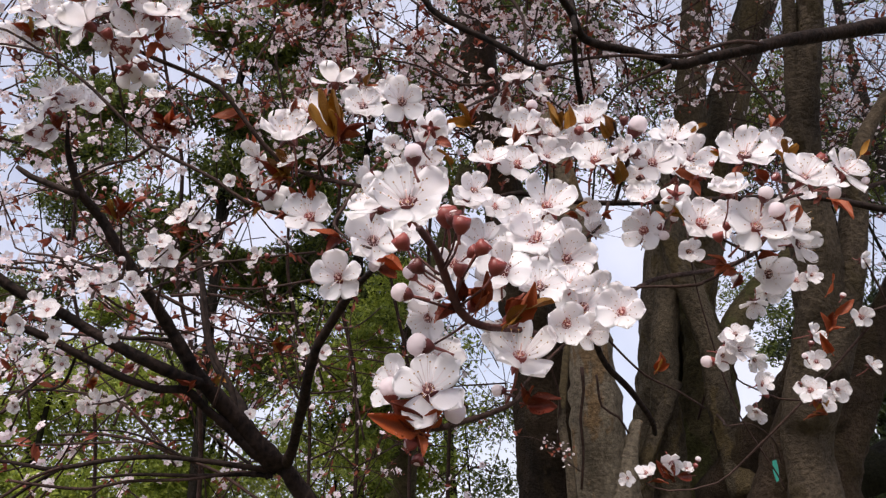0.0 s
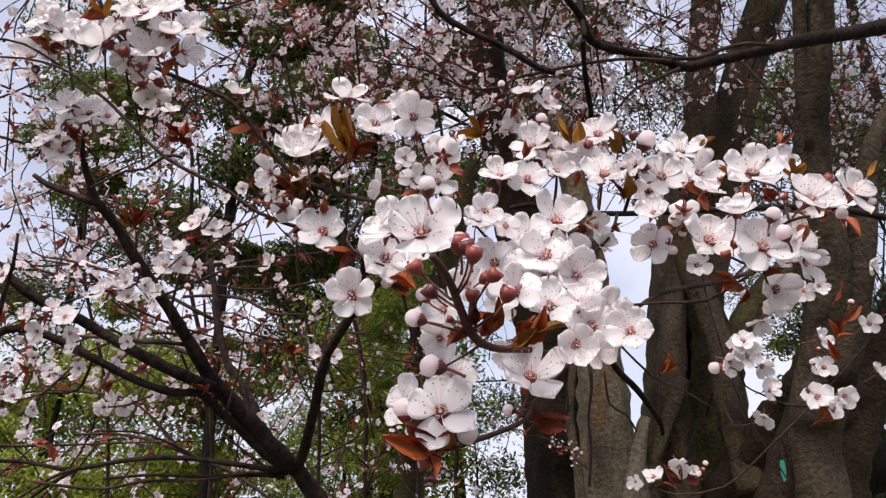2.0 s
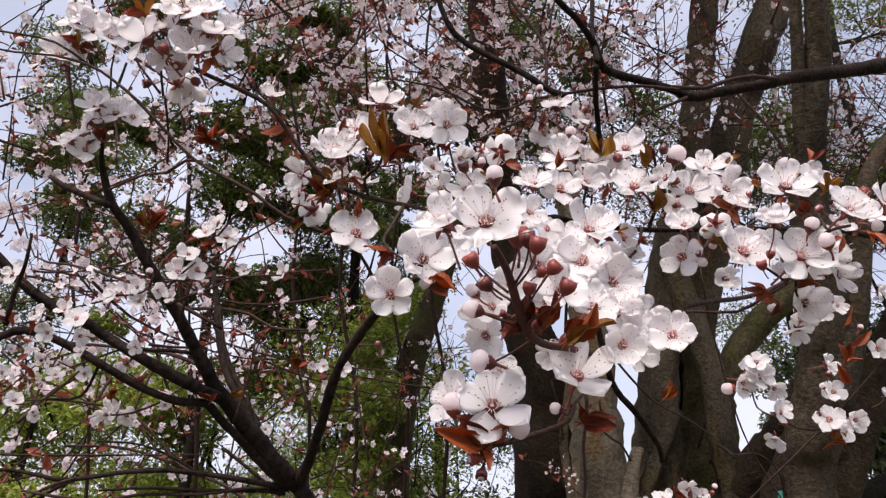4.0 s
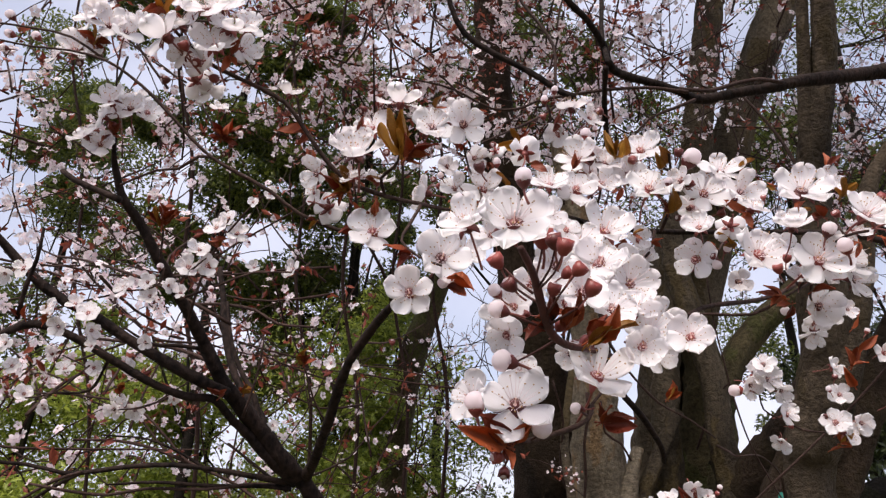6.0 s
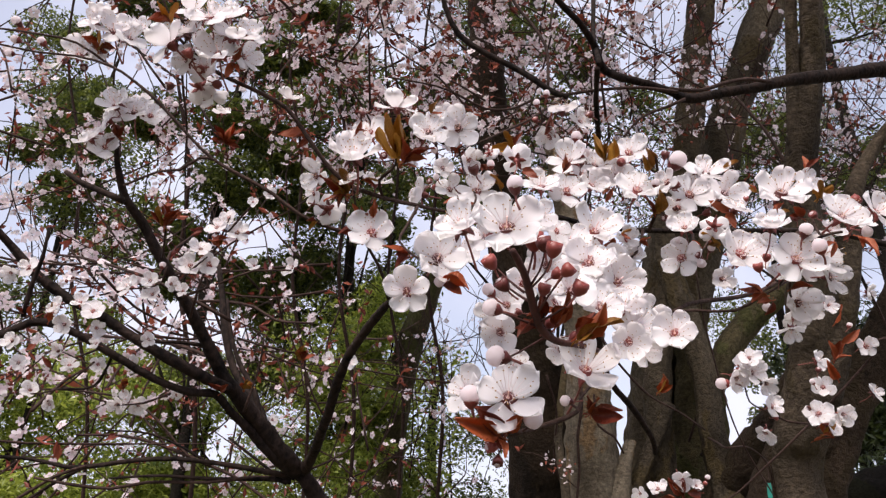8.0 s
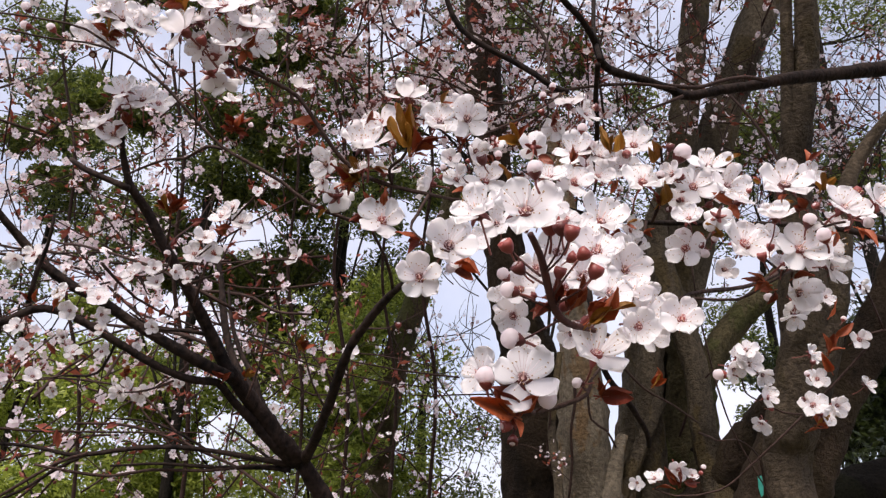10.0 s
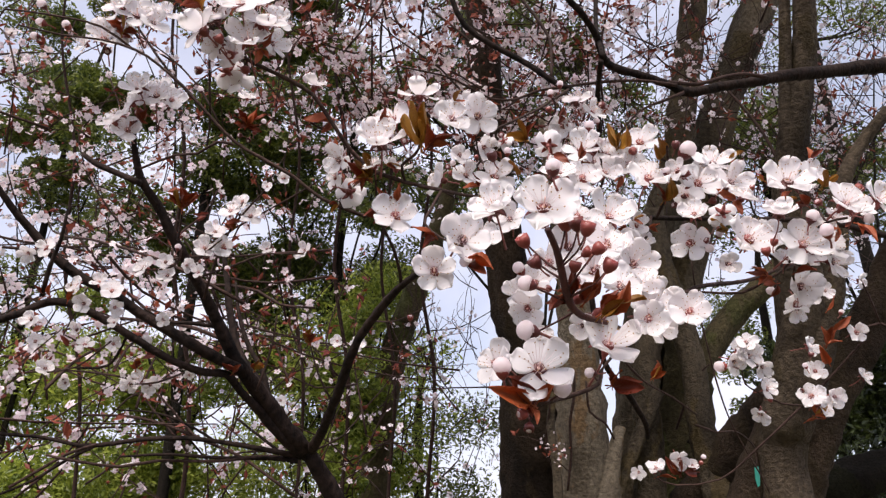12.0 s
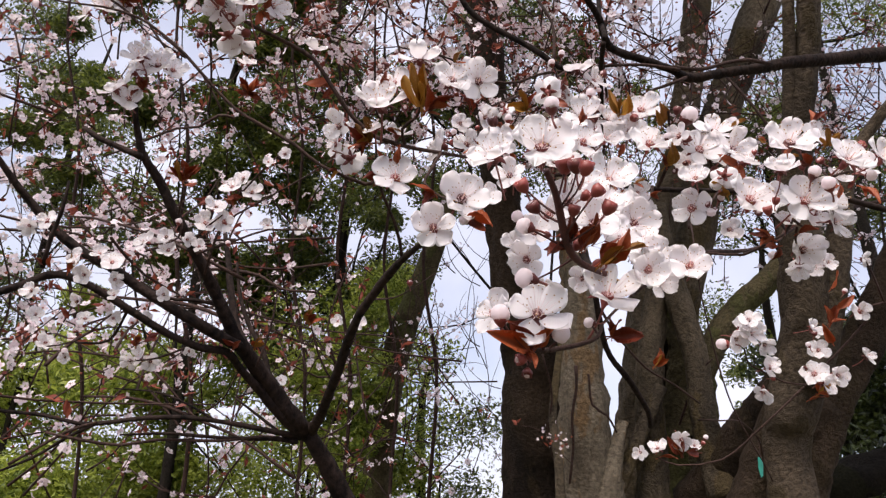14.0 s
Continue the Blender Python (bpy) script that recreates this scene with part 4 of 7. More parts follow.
blossom(plum, -0.521, 0.758, 1.788, 0.0231, -17, -0)
blossom(plum, -0.525, 0.756, 1.879, 0.0283, -19, 11)
blossom(plum, -0.548, 0.761, 1.872, 0.0240, -9, -49)
blossom(plum, -0.271, 0.811, 1.914, 0.0199, -9, 13)
blossom(plum, -0.248, 0.751, 1.990, 0.0194, 6, -17)
blossom(plum, -0.269, 0.755, 1.979, 0.0164, 10, 6)
blossom(plum, -0.534, 0.804, 1.773, 0.0212, 23, 11)
blossom(plum, -0.391, 0.819, 1.812, 0.0206, 8, -20)
bud(plum, -0.514, 0.855, 1.740, 0.0085, 67, 61)
bud(plum, -0.360, 0.700, 1.953, 0.0053, 60, 68)
bud(plum, -0.339, 0.788, 1.895, 0.0099, -27, 75)
bud(plum, -0.374, 0.774, 1.895, 0.0084, 28, 74)
bud(plum, -0.172, 0.991, 1.755, 0.0091, 51, 71)
bud(plum, -0.469, 0.765, 1.782, 0.0092, -56, 68)
bud(plum, -0.309, 0.778, 1.871, 0.0070, -84, 72)
bud(plum, -0.377, 0.709, 1.958, 0.0054, -91, 58)
bud(plum, -0.207, 0.804, 1.913, 0.0066, 33, 52, 1)
leaf(plum, (-0.356, 0.714, 1.923), (-0.353, 0.696, 1.940))
leaf(plum, (-0.357, 0.713, 1.925), (-0.369, 0.698, 1.932))
leaf(plum, (-0.354, 0.712, 1.927), (-0.336, 0.700, 1.935))
leaf(plum, (-0.354, 0.709, 1.934), (-0.357, 0.708, 1.913))
leaf(plum, (-0.307, 0.875, 1.758), (-0.290, 0.865, 1.766))
leaf(plum, (-0.303, 0.872, 1.765), (-0.318, 0.861, 1.773))
leaf(plum, (-0.483, 0.784, 1.763), (-0.489, 0.773, 1.774))
leaf(plum, (-0.505, 0.754, 1.816), (-0.505, 0.741, 1.829))
leaf(plum, (-0.512, 0.753, 1.817), (-0.522, 0.743, 1.821))
leaf(plum, (-0.304, 0.791, 1.944), (-0.322, 0.788, 1.932))
leaf(plum, (-0.477, 0.743, 1.808), (-0.466, 0.729, 1.819))


# ---- second plum tree, its trunk beside the path and its limbs reaching across ----
branch(plum, BARK_PLUM, [(-0.234, 1.052, 1.666, 0.0039), (-0.275, 1.052, 1.669, 0.0035), (-0.341, 1.044, 1.666, 0.0029), (-0.420, 1.025, 1.666, 0.0023), (-0.483, 1.009, 1.659, 0.0015)], sides=8, step=0.012, rough=0.2)
branch(plum, BARK_PLUM, [(-0.526, 1.014, 1.672, 0.0028), (-0.560, 1.015, 1.652, 0.0025), (-0.601, 1.015, 1.622, 0.0021), (-0.657, 1.004, 1.592, 0.0016)], sides=8, step=0.012, rough=0.2)
branch(plum, BARK_PLUM, [(-0.354, 1.027, 1.687, 0.0022), (-0.389, 1.024, 1.705, 0.0019), (-0.443, 1.021, 1.724, 0.0015), (-0.507, 1.013, 1.726, 0.0010)], sides=8, step=0.012, rough=0.2)
branch(plum, BARK_PLUM, [(-0.435, 0.832, 1.798, 0.0019), (-0.468, 0.869, 1.761, 0.0018), (-0.510, 0.869, 1.756, 0.0015)], sides=8, step=0.012, rough=0.2)
branch(plum, BARK_PLUM, [(-0.336, 0.887, 1.824, 0.0031), (-0.371, 0.879, 1.826, 0.0026), (-0.407, 0.874, 1.826, 0.0020), (-0.442, 0.863, 1.843, 0.0012)], sides=8, step=0.012, rough=0.2)
branch(plum, BARK_PLUM, [(-0.275, 0.982, 1.743, 0.0050), (-0.290, 0.981, 1.785, 0.0042), (-0.319, 0.985, 1.828, 0.0038), (-0.339, 0.988, 1.873, 0.0030), (-0.353, 0.989, 1.928, 0.0021)], sides=8, step=0.012, rough=0.2)
branch(plum, BARK_PLUM, [(-0.240, 1.051, 1.663, 0.0026), (-0.289, 1.057, 1.696, 0.0023), (-0.338, 1.060, 1.728, 0.0018)], sides=8, step=0.012, rough=0.2)

plum_b = thing("plum_tree", (1.750, 1.350, 0.000), "plum tree with long dark limbs and a spray of white blossom", "tree", "flowering plum trees")
branch(plum_b, BARK_PLUM, [(1.750, 1.350, 0.000, 0.0700), (1.750, 1.350, 0.500, 0.0580), (1.740, 1.330, 1.300, 0.0500), (1.660, 1.293, 1.743, 0.0469), (1.590, 1.261, 2.131, 0.0442), (1.539, 1.238, 2.408, 0.0338), (1.472, 1.189, 2.519, 0.0278)], name='trunk', sides=14, step=0.03, rough=0.2)
branch(plum_b, BARK_PLUM, [(1.472, 1.189, 2.519, 0.0300), (1.134, 1.068, 2.554, 0.0186), (0.951, 1.058, 2.511, 0.0163), (0.829, 1.042, 2.479, 0.0151), (0.726, 1.025, 2.446, 0.0130), (0.638, 1.007, 2.418, 0.0119), (0.554, 0.994, 2.385, 0.0100), (0.484, 0.984, 2.361, 0.0090), (0.413, 0.973, 2.336, 0.0089), (0.371, 0.950, 2.332, 0.0075), (0.323, 0.927, 2.328, 0.0070), (0.264, 0.905, 2.324, 0.0068), (0.232, 0.880, 2.321, 0.0067), (0.211, 0.843, 2.333, 0.0059), (0.179, 0.805, 2.344, 0.0049), (0.142, 0.769, 2.347, 0.0048), (0.108, 0.731, 2.357, 0.0040)], sides=12, step=0.012, rough=0.2)
branch(plum_b, BARK_TWIG, [(0.573, 0.979, 2.386, 0.0037), (0.522, 0.963, 2.378, 0.0036), (0.471, 0.953, 2.358, 0.0036), (0.423, 0.945, 2.334, 0.0036), (0.363, 0.931, 2.323, 0.0035)])
branch(plum_b, BARK_TWIG, [(0.370, 0.919, 2.308, 0.0034), (0.304, 0.911, 2.307, 0.0027), (0.231, 0.908, 2.296, 0.0027), (0.159, 0.906, 2.278, 0.0027), (0.114, 0.898, 2.260, 0.0023), (0.082, 0.893, 2.239, 0.0023), (0.039, 0.882, 2.229, 0.0020), (-0.006, 0.863, 2.239, 0.0019), (-0.043, 0.846, 2.242, 0.0016), (-0.116, 0.831, 2.243, 0.0013)])
branch(plum_b, BARK_TWIG, [(0.389, 0.937, 2.307, 0.0035), (0.349, 0.937, 2.286, 0.0028), (0.308, 0.938, 2.264, 0.0021), (0.269, 0.950, 2.218, 0.0017)])
branch(plum_b, BARK_TWIG, [(0.133, 0.748, 2.157, 0.0020), (0.082, 0.720, 2.100, 0.0017), (0.049, 0.700, 2.068, 0.0015), (0.010, 0.677, 2.032, 0.0012)])
branch(plum_b, BARK_PLUM, [(0.208, 0.814, 2.273, 0.0042), (0.219, 0.872, 2.382, 0.0037), (0.234, 0.909, 2.493, 0.0041), (0.247, 0.948, 2.603, 0.0043)])
branch(plum_b, BARK_PLUM, [(0.205, 0.817, 2.267, 0.0042), (0.226, 0.910, 2.274, 0.0045), (0.249, 0.992, 2.263, 0.0044), (0.267, 1.077, 2.246, 0.0042)])
branch(plum_b, BARK_PLUM, [(0.172, 0.879, 2.257, 0.0051), (0.149, 0.884, 2.269, 0.0051), (0.118, 0.882, 2.291, 0.0051), (0.082, 0.881, 2.314, 0.0052), (0.038, 0.879, 2.338, 0.0052), (-0.008, 0.872, 2.368, 0.0049), (-0.033, 0.855, 2.412, 0.0045), (-0.044, 0.839, 2.458, 0.0037)])
branch(plum_b, BARK_TWIG, [(0.144, 0.902, 2.288, 0.0027), (0.146, 0.903, 2.333, 0.0027), (0.144, 0.903, 2.379, 0.0028), (0.118, 0.901, 2.428, 0.0028), (0.092, 0.903, 2.470, 0.0029), (0.072, 0.898, 2.526, 0.0025)])
branch(plum_b, BARK_PLUM, [(1.740, 1.330, 1.300, 0.0300), (1.300, 0.950, 1.650, 0.0200), (0.998, 0.833, 1.742, 0.0142), (0.738, 0.740, 1.828, 0.0091), (0.534, 0.660, 1.889, 0.0045), (0.451, 0.651, 1.911, 0.0035), (0.405, 0.644, 1.915, 0.0032), (0.357, 0.638, 1.913, 0.0031), (0.311, 0.630, 1.907, 0.0029), (0.263, 0.623, 1.902, 0.0028), (0.206, 0.617, 1.896, 0.0028), (0.157, 0.609, 1.892, 0.0027), (0.113, 0.598, 1.891, 0.0027), (0.088, 0.587, 1.891, 0.0027), (0.069, 0.580, 1.884, 0.0022)], sides=9, rough=0.2)
branch(plum_b, BARK_TWIG, [(0.351, 0.619, 1.902, 0.0033), (0.341, 0.618, 1.881, 0.0025), (0.310, 0.606, 1.838, 0.0022), (0.264, 0.588, 1.815, 0.0021), (0.225, 0.564, 1.801, 0.0021), (0.189, 0.541, 1.787, 0.0020), (0.161, 0.520, 1.767, 0.0017), (0.140, 0.500, 1.749, 0.0015), (0.110, 0.484, 1.724, 0.0013), (0.086, 0.468, 1.701, 0.0012), (0.066, 0.442, 1.679, 0.0010)])
branch(plum_b, BARK_TWIG, [(0.260, 0.494, 1.796, 0.0011), (0.230, 0.490, 1.778, 0.0012), (0.204, 0.485, 1.763, 0.0012), (0.167, 0.477, 1.759, 0.0011), (0.133, 0.470, 1.754, 0.0009), (0.114, 0.459, 1.752, 0.0008)])
branch(plum_b, BARK_TWIG, [(0.246, 0.487, 1.788, 0.0012), (0.235, 0.456, 1.784, 0.0011), (0.230, 0.425, 1.789, 0.0010), (0.232, 0.399, 1.790, 0.0010), (0.235, 0.380, 1.785, 0.0009)])
branch(plum_b, BARK_TWIG, [(0.175, 0.579, 1.877, 0.0018), (0.176, 0.558, 1.885, 0.0017), (0.178, 0.538, 1.891, 0.0015), (0.166, 0.515, 1.904, 0.0013), (0.158, 0.495, 1.910, 0.0011)])
branch(plum_b, BARK_TWIG, [(0.169, 0.579, 1.877, 0.0016), (0.155, 0.559, 1.845, 0.0013), (0.130, 0.537, 1.818, 0.0011)])
branch(plum_b, BARK_TWIG, [(0.240, 0.576, 1.880, 0.0016), (0.224, 0.559, 1.891, 0.0013), (0.215, 0.543, 1.903, 0.0012)])
branch(plum_b, BARK_TWIG, [(1.740, 1.330, 1.200, 0.0200), (1.050, 0.950, 1.600, 0.0100), (0.862, 0.897, 1.696, 0.0073), (0.687, 0.845, 1.785, 0.0047), (0.549, 0.793, 1.846, 0.0021), (0.530, 0.808, 1.824, 0.0017), (0.493, 0.830, 1.782, 0.0016), (0.454, 0.852, 1.741, 0.0015), (0.400, 0.881, 1.688, 0.0014), (0.355, 0.902, 1.650, 0.0012), (0.297, 0.910, 1.641, 0.0011), (0.269, 0.910, 1.650, 0.0010)])
branch(plum_b, BARK_TWIG, [(0.443, 0.827, 1.739, 0.0014), (0.413, 0.823, 1.740, 0.0012), (0.380, 0.816, 1.752, 0.0011), (0.362, 0.810, 1.760, 0.0010), (0.355, 0.801, 1.776, 0.0009)])

branch(plum_b, BARK_TWIG, [(0.066, 0.436, 1.679, 0.0012), (0.061, 0.430, 1.668, 0.0015), (0.046, 0.423, 1.660, 0.0017), (0.029, 0.411, 1.653, 0.0018), (0.013, 0.397, 1.647, 0.0017), (0.002, 0.387, 1.646, 0.0013)])
branch(plum_b, BARK_NEW, [(0.099, 0.461, 1.714, 0.0017), (0.066, 0.411, 1.707, 0.0019), (0.038, 0.375, 1.700, 0.0022), (0.026, 0.360, 1.703, 0.0025), (0.019, 0.346, 1.714, 0.0025), (0.012, 0.331, 1.727, 0.0022), (0.004, 0.318, 1.734, 0.0019)], sides=10, step=0.006, rough=0.14)
branch(plum_b, BARK_NEW, [(0.014, 0.339, 1.722, 0.0008), (0.017, 0.333, 1.735, 0.0006), (0.018, 0.330, 1.742, 0.0006)])
branch(plum_b, BARK_NEW, [(0.016, 0.339, 1.720, 0.0008), (0.021, 0.328, 1.727, 0.0006), (0.023, 0.322, 1.736, 0.0006)])
branch(plum_b, BARK_NEW, [(0.016, 0.340, 1.719, 0.0008), (0.022, 0.322, 1.722, 0.0006), (0.025, 0.311, 1.729, 0.0006)])
branch(plum_b, BARK_NEW, [(0.014, 0.342, 1.718, 0.0008), (0.005, 0.345, 1.727, 0.0007), (-0.003, 0.345, 1.735, 0.0006)])
branch(plum_b, BARK_NEW, [(0.018, 0.346, 1.714, 0.0009), (0.011, 0.350, 1.720, 0.0007), (0.005, 0.349, 1.724, 0.0006)])
branch(plum_b, BARK_NEW, [(0.022, 0.353, 1.708, 0.0009), (0.027, 0.335, 1.715, 0.0006), (0.034, 0.326, 1.724, 0.0006)])
branch(plum_b, BARK_NEW, [(0.024, 0.356, 1.705, 0.0009), (0.037, 0.341, 1.710, 0.0006), (0.042, 0.328, 1.715, 0.0006)])
branch(plum_b, BARK_NEW, [(0.024, 0.360, 1.704, 0.0009), (0.011, 0.350, 1.705, 0.0007), (-0.001, 0.341, 1.706, 0.0006)])
branch(plum_b, BARK_NEW, [(0.031, 0.365, 1.700, 0.0009), (0.021, 0.378, 1.696, 0.0007), (0.010, 0.384, 1.691, 0.0006)])
branch(plum_b, BARK_NEW, [(0.026, 0.360, 1.703, 0.0009), (0.028, 0.351, 1.713, 0.0007), (0.025, 0.340, 1.717, 0.0006)])
branch(plum_b, BARK_NEW, [(0.036, 0.375, 1.701, 0.0009), (0.046, 0.389, 1.704, 0.0007), (0.054, 0.402, 1.709, 0.0007)])
branch(plum_b, BARK_NEW, [(0.013, 0.397, 1.647, 0.0009), (-0.003, 0.391, 1.653, 0.0007), (-0.011, 0.390, 1.662, 0.0006)])
branch(plum_b, BARK_NEW, [(0.016, 0.397, 1.648, 0.0009), (0.011, 0.386, 1.656, 0.0007), (0.009, 0.380, 1.661, 0.0006)])
branch(plum_b, BARK_NEW, [(0.020, 0.396, 1.649, 0.0009), (0.021, 0.381, 1.649, 0.0007), (0.022, 0.376, 1.651, 0.0006)])
branch(plum_b, BARK_NEW, [(0.007, 0.392, 1.646, 0.0009), (0.002, 0.386, 1.639, 0.0007), (0.000, 0.384, 1.638, 0.0006)])
branch(plum_b, BARK_NEW, [(0.009, 0.392, 1.646, 0.0009), (0.006, 0.386, 1.638, 0.0007), (0.003, 0.385, 1.632, 0.0006)])
branch(plum_b, BARK_NEW, [(0.059, 0.425, 1.670, 0.0010), (0.053, 0.411, 1.669, 0.0007), (0.049, 0.403, 1.669, 0.0006)])
branch(plum_b, BARK_NEW, [(0.095, 0.456, 1.714, 0.0011), (0.074, 0.423, 1.697, 0.0008), (0.064, 0.406, 1.687, 0.0007)])
branch(plum_b, BARK_TWIG, [(0.179, 0.541, 1.892, 0.0016), (0.173, 0.518, 1.893, 0.0012), (0.160, 0.508, 1.888, 0.0009)])
branch(plum_b, BARK_TWIG, [(0.166, 0.514, 1.904, 0.0013), (0.157, 0.510, 1.906, 0.0010), (0.154, 0.502, 1.910, 0.0008)])
branch(plum_b, BARK_TWIG, [(0.166, 0.517, 1.898, 0.0010), (0.172, 0.506, 1.904, 0.0009), (0.176, 0.498, 1.905, 0.0008)])
branch(plum_b, BARK_TWIG, [(0.232, 0.452, 1.782, 0.0013), (0.243, 0.459, 1.780, 0.0011), (0.253, 0.460, 1.780, 0.0009), (0.264, 0.458, 1.784, 0.0007)])
branch(plum_b, BARK_TWIG, [(0.240, 0.461, 1.780, 0.0011), (0.254, 0.489, 1.781, 0.0009), (0.267, 0.507, 1.778, 0.0008)])
branch(plum_b, BARK_TWIG, [(0.233, 0.400, 1.790, 0.0010), (0.243, 0.421, 1.811, 0.0008), (0.249, 0.434, 1.829, 0.0008), (0.242, 0.447, 1.847, 0.0007)])
branch(plum_b, BARK_TWIG, [(0.247, 0.489, 1.791, 0.0011), (0.213, 0.449, 1.784, 0.0009), (0.212, 0.462, 1.795, 0.0007)])
branch(plum_b, BARK_TWIG, [(0.225, 0.560, 1.891, 0.0013), (0.224, 0.538, 1.887, 0.0011), (0.230, 0.524, 1.887, 0.0008)])
branch(plum_b, BARK_TWIG, [(0.064, 0.549, 1.996, 0.0012), (0.068, 0.556, 1.985, 0.0012), (0.061, 0.565, 1.973, 0.0009)])
branch(plum_b, BARK_TWIG, [(0.263, 0.622, 1.902, 0.0016), (0.202, 0.514, 1.835, 0.0010), (0.192, 0.507, 1.819, 0.0007)])
branch(plum_b, BARK_TWIG, [(0.112, 0.594, 1.889, 0.0017), (0.108, 0.549, 1.889, 0.0013), (0.105, 0.524, 1.893, 0.0010), (0.103, 0.530, 1.924, 0.0009)])
branch(plum_b, BARK_TWIG, [(-0.014, 0.466, 1.830, 0.0011), (-0.002, 0.513, 1.870, 0.0010), (-0.011, 0.570, 1.932, 0.0010), (-0.017, 0.551, 1.945, 0.0008)])

# near spray of blossom on it
blossom(plum_b, -0.047, 0.454, 1.898, 0.0375, 10, 5)
blossom(plum_b, -0.020, 0.499, 1.933, 0.0423, 5, -5)
blossom(plum_b, -0.034, 0.511, 1.949, 0.0329, -20, 10)
blossom(plum_b, -0.024, 0.580, 1.914, 0.0331, 0, 15)
blossom(plum_b, -0.032, 0.569, 1.932, 0.0216, 0, -10, 1)
blossom(plum_b, 0.000, 0.528, 1.885, 0.0417, 5, 22)
blossom(plum_b, -0.005, 0.583, 1.951, 0.0304, 20, -25)
blossom(plum_b, 0.016, 0.578, 1.957, 0.0199, 150, 0)
blossom(plum_b, -0.001, 0.304, 1.741, 0.0419, -3, 14)
blossom(plum_b, -0.022, 0.362, 1.768, 0.0371, -28, 28)
blossom(plum_b, -0.035, 0.462, 1.788, 0.0448, 8, 0)
blossom(plum_b, -0.017, 0.479, 1.801, 0.0311, 12, 10)
blossom(plum_b, 0.009, 0.385, 1.725, 0.0260, -18, 5)
blossom(plum_b, 0.007, 0.404, 1.713, 0.0289, -20, -22)
blossom(plum_b, 0.023, 0.403, 1.748, 0.0283, 0, 5)
blossom(plum_b, 0.036, 0.402, 1.798, 0.0255, 25, 5)
blossom(plum_b, 0.051, 0.424, 1.797, 0.0232, 10, 0)
blossom(plum_b, 0.099, 0.499, 1.835, 0.0485, 10, 25)
blossom(plum_b, 0.073, 0.479, 1.814, 0.0398, -8, 14)
blossom(plum_b, 0.083, 0.461, 1.789, 0.0458, 0, 14)
blossom(plum_b, 0.103, 0.458, 1.773, 0.0424, 14, 4)
blossom(plum_b, 0.053, 0.397, 1.741, 0.0368, -4, 10)
blossom(plum_b, 0.077, 0.416, 1.737, 0.0374, 0, 14)
blossom(plum_b, 0.101, 0.440, 1.747, 0.0345, 8, 34)
blossom(plum_b, 0.043, 0.425, 1.771, 0.0341, -6, 8)
blossom(plum_b, 0.108, 0.438, 1.730, 0.0420, 10, 0)
blossom(plum_b, 0.132, 0.461, 1.741, 0.0272, 24, -5, 1)
blossom(plum_b, 0.089, 0.396, 1.707, 0.0270, 4, -18, 1)
blossom(plum_b, 0.108, 0.428, 1.711, 0.0249, 18, -20)
blossom(plum_b, 0.142, 0.549, 1.852, 0.0254, 20, 10)
blossom(plum_b, 0.146, 0.554, 1.836, 0.0275, 15, 35)
blossom(plum_b, 0.179, 0.517, 1.821, 0.0396, -38, -8)
blossom(plum_b, 0.008, 0.375, 1.664, 0.0431, -4, 12)
blossom(plum_b, -0.014, 0.408, 1.674, 0.0361, -38, 6)
blossom(plum_b, 0.015, 0.410, 1.690, 0.0323, 10, 28)
blossom(plum_b, 0.061, 0.401, 1.689, 0.0441, 4, 36)
blossom(plum_b, 0.049, 0.419, 1.707, 0.0206, -35, -20)
blossom(plum_b, 0.084, 0.533, 1.981, 0.0313, 0, 70)
blossom(plum_b, 0.102, 0.536, 1.972, 0.0268, 30, 15)
blossom(plum_b, 0.076, 0.564, 1.972, 0.0255, -45, -35)
blossom(plum_b, 0.085, 0.525, 1.919, 0.0426, -18, 30)
blossom(plum_b, 0.109, 0.522, 1.915, 0.0297, 10, 25)
blossom(plum_b, 0.076, 0.495, 1.871, 0.0356, 0, 5)
blossom(plum_b, 0.104, 0.515, 1.889, 0.0289, 18, 14)
blossom(plum_b, 0.052, 0.488, 1.870, 0.0370, -12, 38)
blossom(plum_b, 0.131, 0.524, 1.905, 0.0348, -10, -5)
blossom(plum_b, 0.143, 0.509, 1.883, 0.0428, 2, 18)
blossom(plum_b, 0.145, 0.527, 1.933, 0.0399, 0, 12)
blossom(plum_b, 0.167, 0.500, 1.887, 0.0242, -55, 5)
blossom(plum_b, 0.193, 0.516, 1.884, 0.0433, 0, 4)
blossom(plum_b, 0.219, 0.534, 1.919, 0.0412, 6, 34)
blossom(plum_b, 0.225, 0.514, 1.886, 0.0392, 10, 8)
blossom(plum_b, 0.222, 0.493, 1.859, 0.0285, 8, 55)
blossom(plum_b, 0.188, 0.533, 1.879, 0.0305, -25, 0)
blossom(plum_b, 0.195, 0.481, 1.836, 0.0265, 160, 0)
blossom(plum_b, 0.177, 0.497, 1.841, 0.0302, -24, 24)
blossom(plum_b, 0.203, 0.458, 1.801, 0.0436, 4, 10)
blossom(plum_b, 0.225, 0.468, 1.809, 0.0300, 12, 0)
blossom(plum_b, 0.219, 0.530, 1.808, 0.0221, -4, -14, 1)
blossom(plum_b, 0.219, 0.413, 1.778, 0.0419, 0, 10)
blossom(plum_b, 0.248, 0.429, 1.788, 0.0402, 22, 12)
blossom(plum_b, 0.264, 0.448, 1.780, 0.0293, 30, -12)
blossom(plum_b, 0.238, 0.470, 1.790, 0.0234, -10, 30)
blossom(plum_b, 0.264, 0.497, 1.777, 0.0336, 0, -14, 1)
